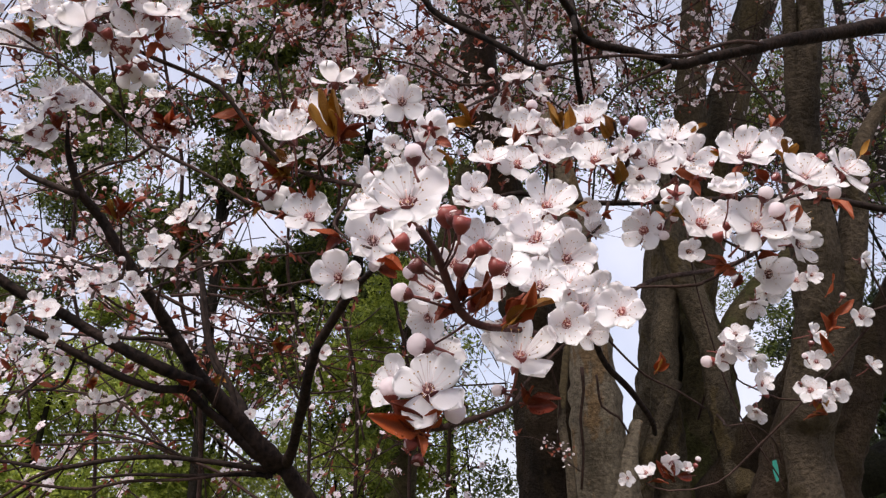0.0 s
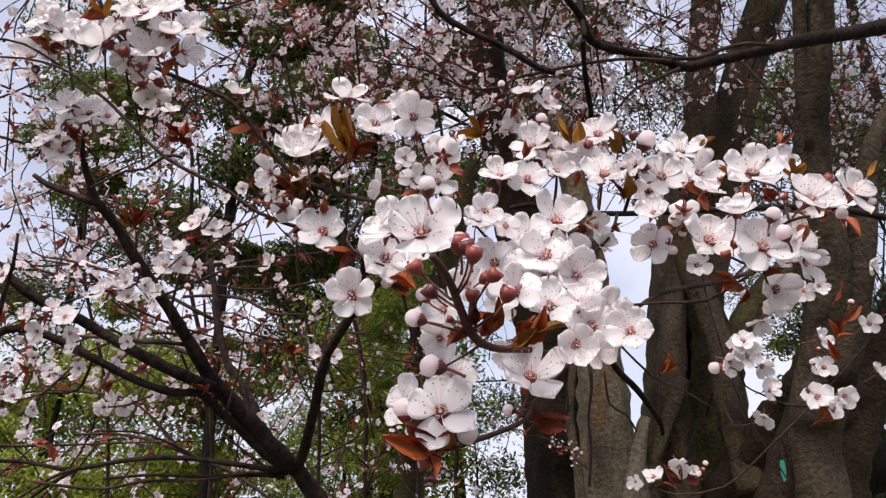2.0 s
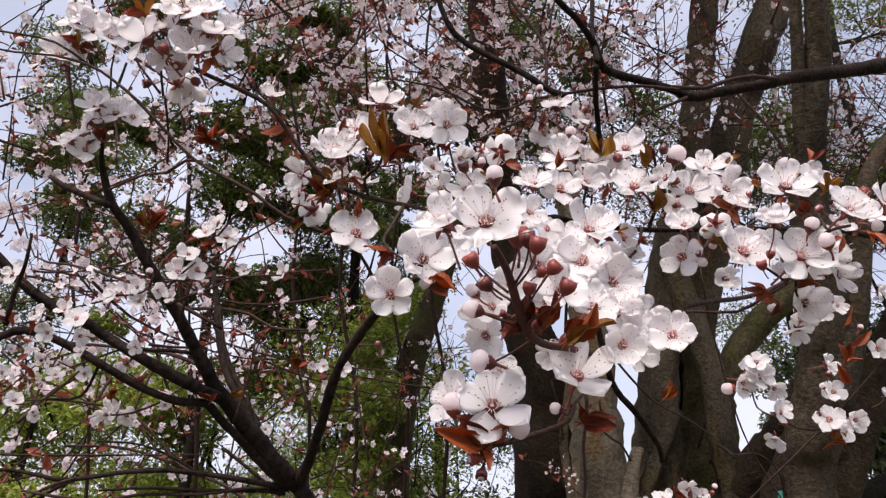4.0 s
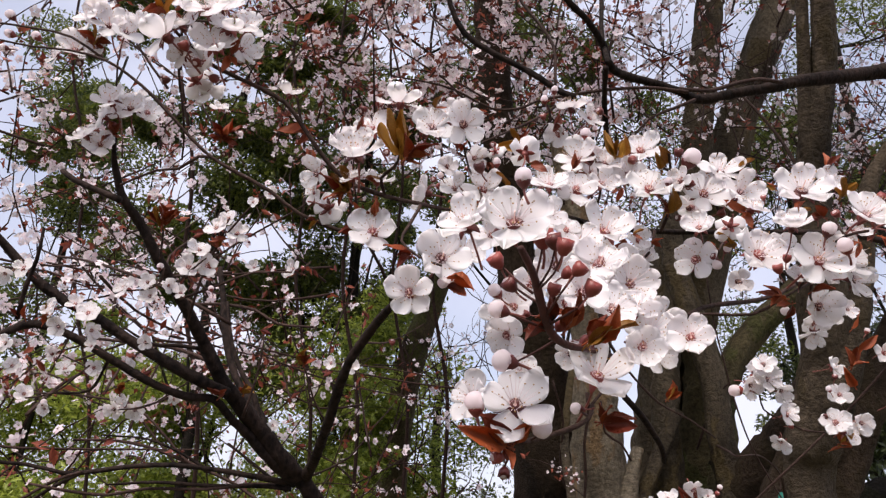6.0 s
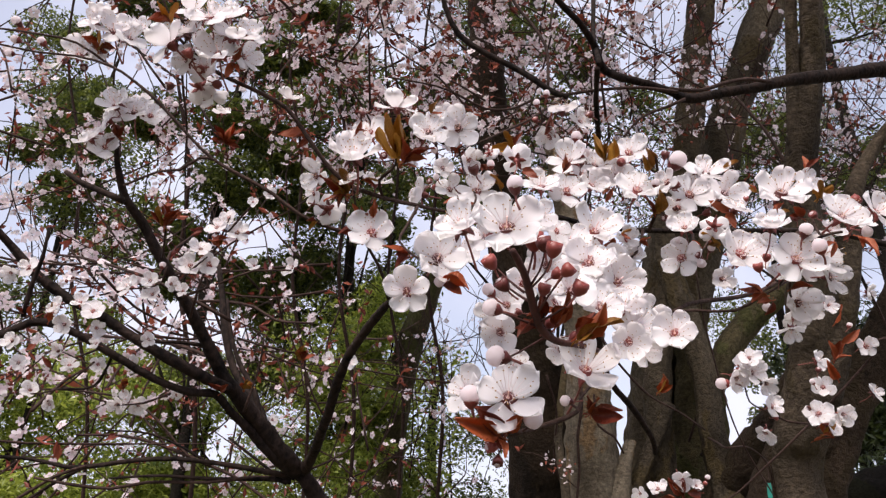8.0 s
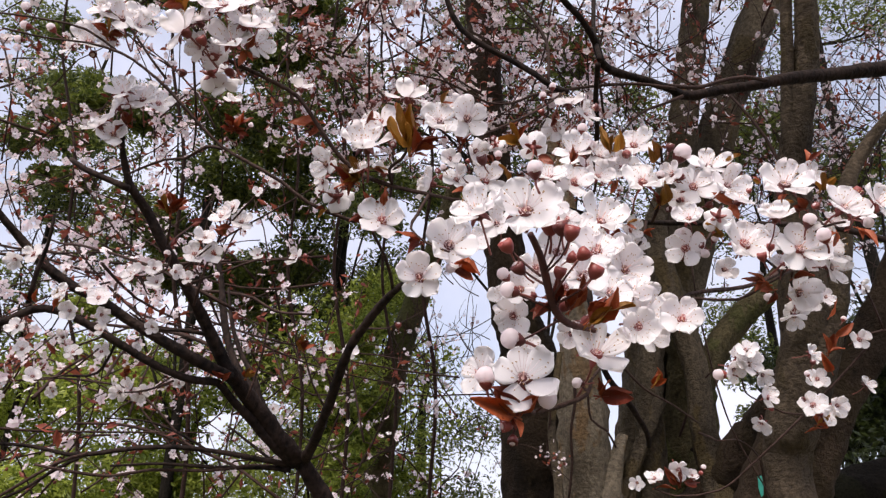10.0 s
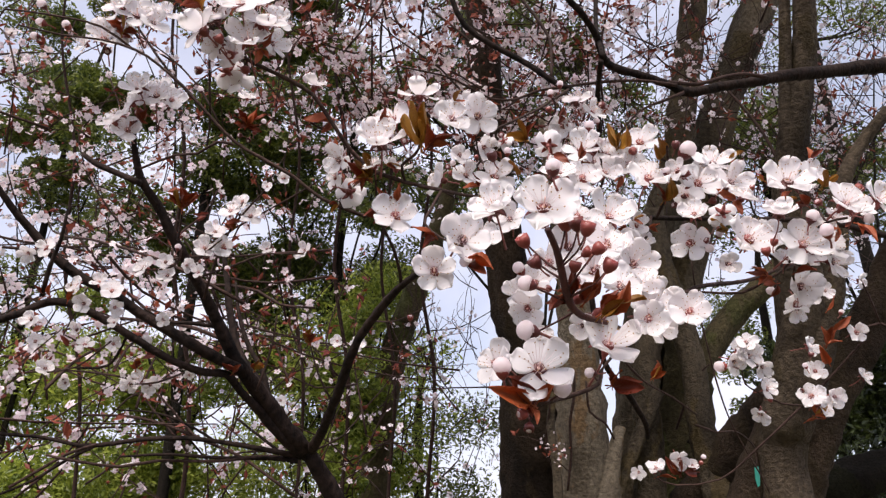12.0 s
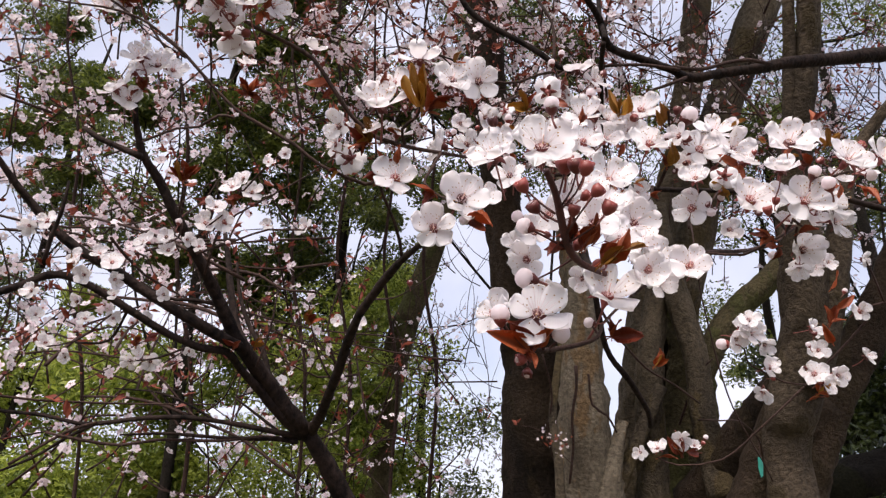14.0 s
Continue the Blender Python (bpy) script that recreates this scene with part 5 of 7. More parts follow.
blossom(plum_b, 0.277, 0.527, 1.774, 0.0244, -10, -40)
blossom(plum_b, 0.354, 0.625, 1.817, 0.0231, -5, -10)
blossom(plum_b, 0.365, 0.617, 1.820, 0.0218, 14, -5)
blossom(plum_b, 0.236, 0.443, 1.849, 0.0458, -6, 24)
blossom(plum_b, 0.261, 0.448, 1.861, 0.0274, 20, 4)
blossom(plum_b, 0.204, 0.410, 1.801, 0.0261, -4, 50, 1)
blossom(plum_b, 0.248, 0.396, 1.805, 0.0375, 8, 14)
blossom(plum_b, 0.277, 0.399, 1.811, 0.0340, 26, 14)
blossom(plum_b, 0.263, 0.434, 1.813, 0.0215, 30, 20)
blossom(plum_b, 0.289, 0.437, 1.823, 0.0254, 10, 30)
blossom(plum_b, 0.009, 0.330, 1.799, 0.0206, 168, 52, 1)
bud(plum_b, 0.002, 0.289, 1.759, 0.0093, -20, 75)
bud(plum_b, 0.018, 0.329, 1.746, 0.0117, -10, 62, 1)
bud(plum_b, 0.022, 0.320, 1.740, 0.0089, -30, 60, 1)
bud(plum_b, 0.025, 0.307, 1.731, 0.0088, 30, 66, 1)
bud(plum_b, -0.006, 0.343, 1.737, 0.0090, -55, 45, 1)
bud(plum_b, 0.002, 0.348, 1.725, 0.0086, -60, 35, 1)
bud(plum_b, -0.003, 0.378, 1.732, 0.0086, -60, 40)
bud(plum_b, -0.005, 0.339, 1.707, 0.0099, -85, 18)
bud(plum_b, 0.036, 0.324, 1.726, 0.0079, 60, 40, 1)
bud(plum_b, 0.032, 0.335, 1.728, 0.0068, 60, 30, 1)
bud(plum_b, 0.043, 0.327, 1.717, 0.0088, 40, 52, 1)
bud(plum_b, 0.025, 0.339, 1.720, 0.0074, 20, 60, 1)
bud(plum_b, 0.033, 0.363, 1.708, 0.0078, 40, 40, 1)
bud(plum_b, 0.013, 0.362, 1.713, 0.0044, -80, 10, 1)
bud(plum_b, 0.056, 0.401, 1.710, 0.0096, 20, -20, 1)
bud(plum_b, 0.003, 0.384, 1.691, 0.0132, -86, 8)
bud(plum_b, -0.013, 0.389, 1.667, 0.0124, -20, 66)
bud(plum_b, 0.022, 0.376, 1.653, 0.0119, 60, -30)
bud(plum_b, 0.048, 0.401, 1.669, 0.0071, -85, 4)
bud(plum_b, -0.001, 0.383, 1.637, 0.0073, -70, -10, 1)
bud(plum_b, 0.003, 0.384, 1.629, 0.0065, -20, -60, 1)
bud(plum_b, -0.033, 0.459, 1.768, 0.0086, -10, -50)
bud(plum_b, 0.061, 0.547, 2.000, 0.0075, -30, 60)
bud(plum_b, 0.070, 0.540, 2.007, 0.0074, 10, 70)
bud(plum_b, 0.061, 0.556, 1.986, 0.0064, -30, 40, 1)
bud(plum_b, 0.095, 0.528, 1.949, 0.0103, 10, 60)
bud(plum_b, 0.100, 0.518, 1.925, 0.0085, 40, 30)
bud(plum_b, 0.177, 0.496, 1.907, 0.0168, 40, 45)
bud(plum_b, 0.167, 0.496, 1.913, 0.0076, 10, 60, 1)
bud(plum_b, 0.158, 0.503, 1.887, 0.0076, -10, 70)
bud(plum_b, 0.175, 0.499, 1.884, 0.0075, 60, 30, 1)
bud(plum_b, 0.171, 0.523, 1.863, 0.0062, -60, -10, 1)
bud(plum_b, 0.217, 0.379, 1.773, 0.0101, -40, 40)
bud(plum_b, 0.265, 0.402, 1.822, 0.0078, 60, 30, 1)
bud(plum_b, 0.272, 0.408, 1.800, 0.0081, 20, -30)
bud(plum_b, 0.224, 0.402, 1.796, 0.0096, 20, 50)
bud(plum_b, 0.242, 0.418, 1.817, 0.0059, -60, 20, 1)
bud(plum_b, 0.198, 0.498, 1.823, 0.0067, 20, 40)
bud(plum_b, 0.189, 0.503, 1.818, 0.0058, -60, 20, 1)
bud(plum_b, 0.191, 0.505, 1.812, 0.0082, -20, -50)
bud(plum_b, 0.206, 0.441, 1.783, 0.0072, -40, 60, 1)
bud(plum_b, 0.211, 0.436, 1.789, 0.0059, 30, 70, 1)
bud(plum_b, 0.248, 0.517, 1.779, 0.0077, -50, -30)
bud(plum_b, -0.004, 0.518, 1.902, 0.0099, -30, 40, 1)
bud(plum_b, 0.013, 0.533, 1.917, 0.0080, 0, 60)
bud(plum_b, -0.038, 0.574, 1.924, 0.0068, -30, 30)
bud(plum_b, 0.011, 0.533, 1.875, 0.0073, 10, 20)
bud(plum_b, 0.223, 0.504, 1.837, 0.0054, 20, 60, 1)
bud(plum_b, 0.133, 0.517, 1.916, 0.0084, 160, 30, 1)
blossom(plum_b, 0.093, 0.520, 1.828, 0.0398, 0, 10)
blossom(plum_b, 0.107, 0.495, 1.802, 0.0377, 10, 0)
blossom(plum_b, 0.068, 0.478, 1.794, 0.0355, -6, 8)
blossom(plum_b, 0.099, 0.472, 1.767, 0.0353, 6, 8)
blossom(plum_b, 0.132, 0.488, 1.758, 0.0298, 14, 12)
blossom(plum_b, 0.049, 0.429, 1.745, 0.0280, -10, 0)
blossom(plum_b, 0.084, 0.471, 1.776, 0.0373, 0, 10)
blossom(plum_b, 0.031, 0.414, 1.798, 0.0244, 10, 20)
blossom(plum_b, -0.001, 0.429, 1.793, 0.0274, -20, 10)
blossom(plum_b, 0.216, 0.542, 1.908, 0.0359, -8, 0)
blossom(plum_b, 0.223, 0.536, 1.893, 0.0320, 10, -10)
blossom(plum_b, 0.227, 0.487, 1.819, 0.0283, 0, 0)
blossom(plum_b, 0.256, 0.459, 1.794, 0.0310, 10, 0)
blossom(plum_b, 0.134, 0.555, 1.931, 0.0336, -10, 10)
blossom(plum_b, 0.103, 0.546, 1.918, 0.0307, 0, 10)
blossom(plum_b, 0.002, 0.411, 1.726, 0.0228, -30, 0)
leaf(plum_b, (-0.032, 0.459, 1.770), (-0.011, 0.450, 1.762))
leaf(plum_b, (-0.032, 0.459, 1.770), (-0.016, 0.457, 1.772))
leaf(plum_b, (-0.031, 0.469, 1.772), (-0.014, 0.462, 1.755))
leaf(plum_b, (-0.031, 0.469, 1.772), (-0.017, 0.468, 1.769))
leaf(plum_b, (0.034, 0.354, 1.702), (0.042, 0.337, 1.714))
leaf(plum_b, (0.034, 0.354, 1.702), (0.043, 0.346, 1.706))
leaf(plum_b, (0.034, 0.356, 1.703), (0.037, 0.340, 1.712))
leaf(plum_b, (0.034, 0.356, 1.703), (0.033, 0.350, 1.709))
leaf(plum_b, (0.053, 0.382, 1.705), (0.068, 0.363, 1.719))
leaf(plum_b, (0.053, 0.382, 1.705), (0.058, 0.372, 1.719))
leaf(plum_b, (0.053, 0.383, 1.704), (0.073, 0.363, 1.715), 1)
leaf(plum_b, (0.053, 0.383, 1.704), (0.061, 0.375, 1.714), 1)
leaf(plum_b, (0.053, 0.378, 1.702), (0.063, 0.362, 1.708), 1)
leaf(plum_b, (0.053, 0.378, 1.702), (0.061, 0.372, 1.704), 1)
leaf(plum_b, (0.053, 0.384, 1.707), (0.062, 0.368, 1.714))
leaf(plum_b, (0.053, 0.384, 1.707), (0.060, 0.378, 1.708))
leaf(plum_b, (0.027, 0.358, 1.708), (0.017, 0.343, 1.718))
leaf(plum_b, (0.027, 0.358, 1.708), (0.017, 0.352, 1.709))
leaf(plum_b, (0.026, 0.364, 1.706), (0.011, 0.355, 1.698))
leaf(plum_b, (0.026, 0.364, 1.706), (0.012, 0.361, 1.704))
leaf(plum_b, (0.025, 0.372, 1.714), (0.035, 0.358, 1.717))
leaf(plum_b, (0.025, 0.372, 1.714), (0.029, 0.367, 1.719))
leaf(plum_b, (0.004, 0.383, 1.643), (-0.022, 0.369, 1.650))
leaf(plum_b, (0.004, 0.383, 1.643), (-0.012, 0.377, 1.657))
leaf(plum_b, (0.006, 0.385, 1.644), (-0.009, 0.371, 1.659))
leaf(plum_b, (0.006, 0.385, 1.644), (0.001, 0.380, 1.657))
leaf(plum_b, (0.007, 0.387, 1.645), (-0.002, 0.374, 1.654))
leaf(plum_b, (0.007, 0.387, 1.645), (-0.001, 0.383, 1.648))
leaf(plum_b, (0.009, 0.382, 1.645), (0.017, 0.369, 1.655))
leaf(plum_b, (0.009, 0.382, 1.645), (0.017, 0.377, 1.649))
leaf(plum_b, (0.003, 0.383, 1.642), (0.008, 0.371, 1.633))
leaf(plum_b, (0.003, 0.383, 1.642), (0.004, 0.379, 1.635))
leaf(plum_b, (0.065, 0.410, 1.663), (0.085, 0.394, 1.660))
leaf(plum_b, (0.065, 0.410, 1.663), (0.082, 0.402, 1.668))
leaf(plum_b, (0.065, 0.410, 1.663), (0.065, 0.396, 1.672))
leaf(plum_b, (0.065, 0.410, 1.663), (0.062, 0.403, 1.670))
leaf(plum_b, (0.065, 0.410, 1.664), (0.057, 0.398, 1.668))
leaf(plum_b, (0.065, 0.410, 1.664), (0.062, 0.407, 1.668))
leaf(plum_b, (0.117, 0.518, 1.919), (0.102, 0.501, 1.930), 1)
leaf(plum_b, (0.117, 0.518, 1.919), (0.109, 0.510, 1.930), 1)
leaf(plum_b, (0.118, 0.518, 1.919), (0.110, 0.496, 1.934), 1)
leaf(plum_b, (0.118, 0.518, 1.919), (0.121, 0.507, 1.931), 1)
leaf(plum_b, (0.119, 0.518, 1.919), (0.125, 0.497, 1.928), 1)
leaf(plum_b, (0.119, 0.518, 1.919), (0.119, 0.505, 1.928), 1)
leaf(plum_b, (0.155, 0.507, 1.902), (0.149, 0.486, 1.915), 1)
leaf(plum_b, (0.155, 0.507, 1.902), (0.147, 0.495, 1.910), 1)
leaf(plum_b, (0.158, 0.516, 1.863), (0.161, 0.494, 1.876), 1)
leaf(plum_b, (0.158, 0.516, 1.863), (0.164, 0.505, 1.870), 1)
leaf(plum_b, (0.159, 0.515, 1.863), (0.150, 0.499, 1.873))
leaf(plum_b, (0.159, 0.515, 1.863), (0.151, 0.508, 1.867))
leaf(plum_b, (0.022, 0.527, 1.887), (0.013, 0.508, 1.895), 1)
leaf(plum_b, (0.022, 0.527, 1.887), (0.015, 0.519, 1.890), 1)
leaf(plum_b, (0.041, 0.593, 1.970), (0.014, 0.583, 1.964), 1)
leaf(plum_b, (0.041, 0.593, 1.970), (0.023, 0.590, 1.978), 1)
leaf(plum_b, (0.041, 0.593, 1.970), (0.028, 0.573, 1.980), 1)
leaf(plum_b, (0.041, 0.593, 1.970), (0.031, 0.584, 1.974), 1)
leaf(plum_b, (0.042, 0.593, 1.970), (0.044, 0.572, 1.980))
leaf(plum_b, (0.042, 0.593, 1.970), (0.046, 0.583, 1.975))
leaf(plum_b, (0.013, 0.332, 1.794), (0.019, 0.323, 1.785))
leaf(plum_b, (0.013, 0.332, 1.794), (0.018, 0.331, 1.791))
leaf(plum_b, (-0.012, 0.533, 1.875), (-0.029, 0.520, 1.873))
leaf(plum_b, (-0.012, 0.533, 1.875), (-0.025, 0.527, 1.882))
leaf(plum_b, (-0.011, 0.533, 1.875), (-0.001, 0.525, 1.864))
leaf(plum_b, (-0.011, 0.533, 1.875), (-0.008, 0.532, 1.865))
leaf(plum_b, (-0.023, 0.561, 1.946), (-0.030, 0.542, 1.953))
leaf(plum_b, (-0.023, 0.561, 1.946), (-0.026, 0.551, 1.954))
leaf(plum_b, (-0.020, 0.562, 1.945), (-0.013, 0.544, 1.952))
leaf(plum_b, (-0.020, 0.562, 1.945), (-0.014, 0.554, 1.947))
leaf(plum_b, (0.254, 0.427, 1.836), (0.246, 0.412, 1.843), 1)
leaf(plum_b, (0.254, 0.427, 1.836), (0.245, 0.420, 1.838), 1)
leaf(plum_b, (0.254, 0.427, 1.836), (0.255, 0.410, 1.837), 1)
leaf(plum_b, (0.254, 0.427, 1.836), (0.254, 0.420, 1.837), 1)
leaf(plum_b, (0.203, 0.495, 1.823), (0.188, 0.482, 1.833), 1)
leaf(plum_b, (0.203, 0.495, 1.823), (0.193, 0.491, 1.824), 1)
leaf(plum_b, (0.197, 0.516, 1.833), (0.182, 0.508, 1.833))
leaf(plum_b, (0.197, 0.516, 1.833), (0.191, 0.515, 1.839))
leaf(plum_b, (0.223, 0.472, 1.773), (0.203, 0.466, 1.777))
leaf(plum_b, (0.223, 0.472, 1.773), (0.213, 0.472, 1.785))
leaf(plum_b, (0.225, 0.472, 1.772), (0.210, 0.467, 1.766))
leaf(plum_b, (0.225, 0.472, 1.772), (0.212, 0.472, 1.773))
leaf(plum_b, (0.238, 0.488, 1.774), (0.222, 0.485, 1.765))
leaf(plum_b, (0.238, 0.488, 1.774), (0.232, 0.490, 1.762))
leaf(plum_b, (0.241, 0.462, 1.775), (0.248, 0.444, 1.775))
leaf(plum_b, (0.241, 0.462, 1.775), (0.245, 0.455, 1.777))
leaf(plum_b, (0.226, 0.513, 1.866), (0.207, 0.503, 1.872))
leaf(plum_b, (0.226, 0.513, 1.866), (0.217, 0.511, 1.872))
leaf(plum_b, (0.218, 0.496, 1.857), (0.217, 0.490, 1.841))
leaf(plum_b, (0.218, 0.496, 1.857), (0.212, 0.496, 1.849))
leaf(plum_b, (0.246, 0.438, 1.824), (0.229, 0.429, 1.829))
leaf(plum_b, (0.246, 0.438, 1.824), (0.232, 0.436, 1.820))
leaf(plum_b, (0.306, 0.465, 1.824), (0.313, 0.452, 1.808))
leaf(plum_b, (0.306, 0.465, 1.824), (0.305, 0.461, 1.813))
leaf(plum_b, (0.076, 0.553, 1.988), (0.064, 0.555, 1.967))
leaf(plum_b, (0.076, 0.553, 1.988), (0.077, 0.559, 1.968))
leaf(plum_b, (-0.045, 0.453, 1.915), (-0.041, 0.448, 1.926), 1)
leaf(plum_b, (-0.045, 0.453, 1.915), (-0.036, 0.453, 1.919))
bud(plum_b, -0.041, 0.469, 1.890, 0.0062, -42, 6, 0)
leaf(plum_b, (-0.008, 0.505, 1.951), (0.001, 0.504, 1.954))
leaf(plum_b, (-0.008, 0.505, 1.951), (-0.003, 0.504, 1.945))
leaf(plum_b, (-0.018, 0.522, 1.954), (-0.009, 0.519, 1.951))
leaf(plum_b, (-0.018, 0.522, 1.954), (-0.015, 0.519, 1.946))
bud(plum_b, -0.039, 0.584, 1.918, 0.0063, 48, -18, 1)
leaf(plum_b, (-0.024, 0.585, 1.933), (-0.014, 0.582, 1.928))
leaf(plum_b, (-0.024, 0.585, 1.933), (-0.019, 0.580, 1.925), 1)
leaf(plum_b, (0.014, 0.541, 1.881), (0.022, 0.539, 1.875))
leaf(plum_b, (0.014, 0.541, 1.881), (0.015, 0.537, 1.873))
leaf(plum_b, (0.007, 0.595, 1.953), (0.016, 0.591, 1.944))
leaf(plum_b, (0.007, 0.595, 1.953), (0.007, 0.593, 1.942))
bud(plum_b, -0.011, 0.600, 1.949, 0.0051, -34, 47, 1)
leaf(plum_b, (0.008, 0.588, 1.958), (0.000, 0.583, 1.951), 1)
leaf(plum_b, (0.008, 0.588, 1.958), (-0.001, 0.582, 1.961), 1)
bud(plum_b, 0.014, 0.580, 1.966, 0.0066, -28, -23, 1)
leaf(plum_b, (0.122, 0.499, 1.833), (0.131, 0.497, 1.836), 1)
leaf(plum_b, (0.122, 0.499, 1.833), (0.128, 0.494, 1.828))
bud(plum_b, 0.082, 0.486, 1.832, 0.0052, -11, 33, 0)
leaf(plum_b, (0.078, 0.496, 1.806), (0.077, 0.491, 1.791))
leaf(plum_b, (0.078, 0.496, 1.806), (0.068, 0.492, 1.798))
leaf(plum_b, (0.155, 0.555, 1.852), (0.166, 0.551, 1.852))
leaf(plum_b, (0.155, 0.555, 1.852), (0.163, 0.549, 1.847))
leaf(plum_b, (0.135, 0.559, 1.852), (0.122, 0.557, 1.849))
leaf(plum_b, (0.135, 0.559, 1.852), (0.124, 0.554, 1.855))
leaf(plum_b, (0.100, 0.546, 1.983), (0.107, 0.543, 1.974), 1)
leaf(plum_b, (0.100, 0.546, 1.983), (0.098, 0.544, 1.973))
bud(plum_b, 0.112, 0.536, 1.981, 0.0075, -53, 13, 1)
bud(plum_b, 0.110, 0.549, 1.970, 0.0055, -18, 42, 0)
bud(plum_b, 0.079, 0.577, 1.968, 0.0055, -19, -9, 0)
bud(plum_b, 0.068, 0.575, 1.978, 0.0060, 21, -33, 1)
bud(plum_b, 0.079, 0.538, 1.908, 0.0069, -38, -34, 1)
bud(plum_b, 0.099, 0.533, 1.923, 0.0074, -6, 44, 1)
leaf(plum_b, (0.073, 0.493, 1.889), (0.070, 0.489, 1.903))
leaf(plum_b, (0.073, 0.493, 1.889), (0.080, 0.491, 1.898))
leaf(plum_b, (0.093, 0.524, 1.896), (0.079, 0.521, 1.893))
leaf(plum_b, (0.093, 0.524, 1.896), (0.084, 0.522, 1.905))
bud(plum_b, 0.045, 0.501, 1.862, 0.0068, 7, 6, 1)
leaf(plum_b, (0.130, 0.543, 1.901), (0.124, 0.542, 1.888))
leaf(plum_b, (0.130, 0.543, 1.901), (0.119, 0.538, 1.896))
bud(plum_b, 0.163, 0.512, 1.887, 0.0061, 65, 11, 0)
bud(plum_b, 0.148, 0.542, 1.923, 0.0047, 59, 7, 1)
bud(plum_b, 0.177, 0.509, 1.886, 0.0049, -23, -33, 1)
bud(plum_b, 0.164, 0.511, 1.885, 0.0060, -15, -33, 1)
bud(plum_b, 0.185, 0.532, 1.878, 0.0049, -64, 48, 1)
leaf(plum_b, (0.236, 0.532, 1.923), (0.250, 0.527, 1.928), 1)
leaf(plum_b, (0.236, 0.532, 1.923), (0.245, 0.531, 1.915))
bud(plum_b, 0.235, 0.514, 1.907, 0.0068, -9, -25, 1)
bud(plum_b, 0.233, 0.493, 1.870, 0.0046, -28, 38, 1)
leaf(plum_b, (0.195, 0.531, 1.894), (0.197, 0.527, 1.903))
leaf(plum_b, (0.195, 0.531, 1.894), (0.202, 0.530, 1.897), 1)
leaf(plum_b, (0.199, 0.500, 1.832), (0.199, 0.499, 1.821))
leaf(plum_b, (0.199, 0.500, 1.832), (0.194, 0.498, 1.824))
bud(plum_b, 0.175, 0.509, 1.833, 0.0047, -57, 3, 0)
bud(plum_b, 0.251, 0.456, 1.834, 0.0055, -43, 43, 1)
leaf(plum_b, (0.225, 0.459, 1.858), (0.216, 0.457, 1.860), 1)
leaf(plum_b, (0.225, 0.459, 1.858), (0.220, 0.456, 1.864))
leaf(plum_b, (0.262, 0.447, 1.874), (0.264, 0.446, 1.888))
leaf(plum_b, (0.262, 0.447, 1.874), (0.273, 0.446, 1.881))
leaf(plum_b, (0.212, 0.416, 1.816), (0.218, 0.413, 1.824))
leaf(plum_b, (0.212, 0.416, 1.816), (0.221, 0.412, 1.815), 1)
leaf(plum_b, (0.253, 0.417, 1.795), (0.249, 0.415, 1.783))
leaf(plum_b, (0.253, 0.417, 1.795), (0.243, 0.413, 1.791))
leaf(plum_b, (0.286, 0.394, 1.820), (0.292, 0.389, 1.828), 1)
leaf(plum_b, (0.286, 0.394, 1.820), (0.294, 0.394, 1.822))
bud(plum_b, 0.290, 0.401, 1.805, 0.0051, -9, 43, 0)
bud(plum_b, 0.269, 0.432, 1.822, 0.0057, 48, 48, 1)
leaf(plum_b, (0.288, 0.450, 1.819), (0.281, 0.446, 1.812))
leaf(plum_b, (0.288, 0.450, 1.819), (0.280, 0.445, 1.818))
bud(plum_b, 0.094, 0.534, 1.816, 0.0055, -38, -11, 0)
bud(plum_b, 0.229, 0.545, 1.904, 0.0052, 61, 21, 0)
bud(plum_b, 0.223, 0.551, 1.885, 0.0072, 65, 15, 1)
bud(plum_b, 0.233, 0.502, 1.813, 0.0071, -26, -5, 1)
bud(plum_b, 0.149, 0.565, 1.926, 0.0055, -17, -11, 1)
bud(plum_b, 0.099, 0.559, 1.914, 0.0047, -51, 44, 1)
blossom(plum_b, 0.128, 0.418, 1.721, 0.0348, -21, 9)
blossom(plum_b, 0.223, 0.441, 1.735, 0.0185, -68, -73)
bud(plum_b, 0.351, 0.783, 1.804, 0.0083, -96, 18)
blossom(plum_b, 0.357, 0.783, 1.790, 0.0381, 16, 6)
bud(plum_b, 0.343, 0.788, 1.793, 0.0070, 59, 37, 1)
blossom(plum_b, 0.339, 0.787, 1.783, 0.0339, 18, -28)
blossom(plum_b, 0.377, 0.791, 1.779, 0.0270, -0, -35, 1)
blossom(plum_b, 0.353, 0.776, 1.806, 0.0283, -14, 17)
blossom(plum_b, 0.346, 0.786, 1.799, 0.0256, 15, 21)
bud(plum_b, 0.398, 0.821, 1.743, 0.0053, 78, -4, 1)
blossom(plum_b, 0.390, 0.811, 1.756, 0.0301, 21, 12)
blossom(plum_b, 0.384, 0.824, 1.725, 0.0272, -46, -51)
blossom(plum_b, 0.518, 0.910, 1.843, 0.0314, 31, 5)
bud(plum_b, 0.481, 0.828, 1.784, 0.0054, 42, 51, 1)
blossom(plum_b, 0.465, 0.821, 1.784, 0.0323, -23, 0)
bud(plum_b, 0.425, 0.791, 1.751, 0.0060, -86, -25, 1)
blossom(plum_b, 0.433, 0.787, 1.744, 0.0361, -19, 11)
blossom(plum_b, 0.447, 0.790, 1.733, 0.0360, 24, 2)
blossom(plum_b, 0.470, 0.798, 1.746, 0.0319, 7, -10)
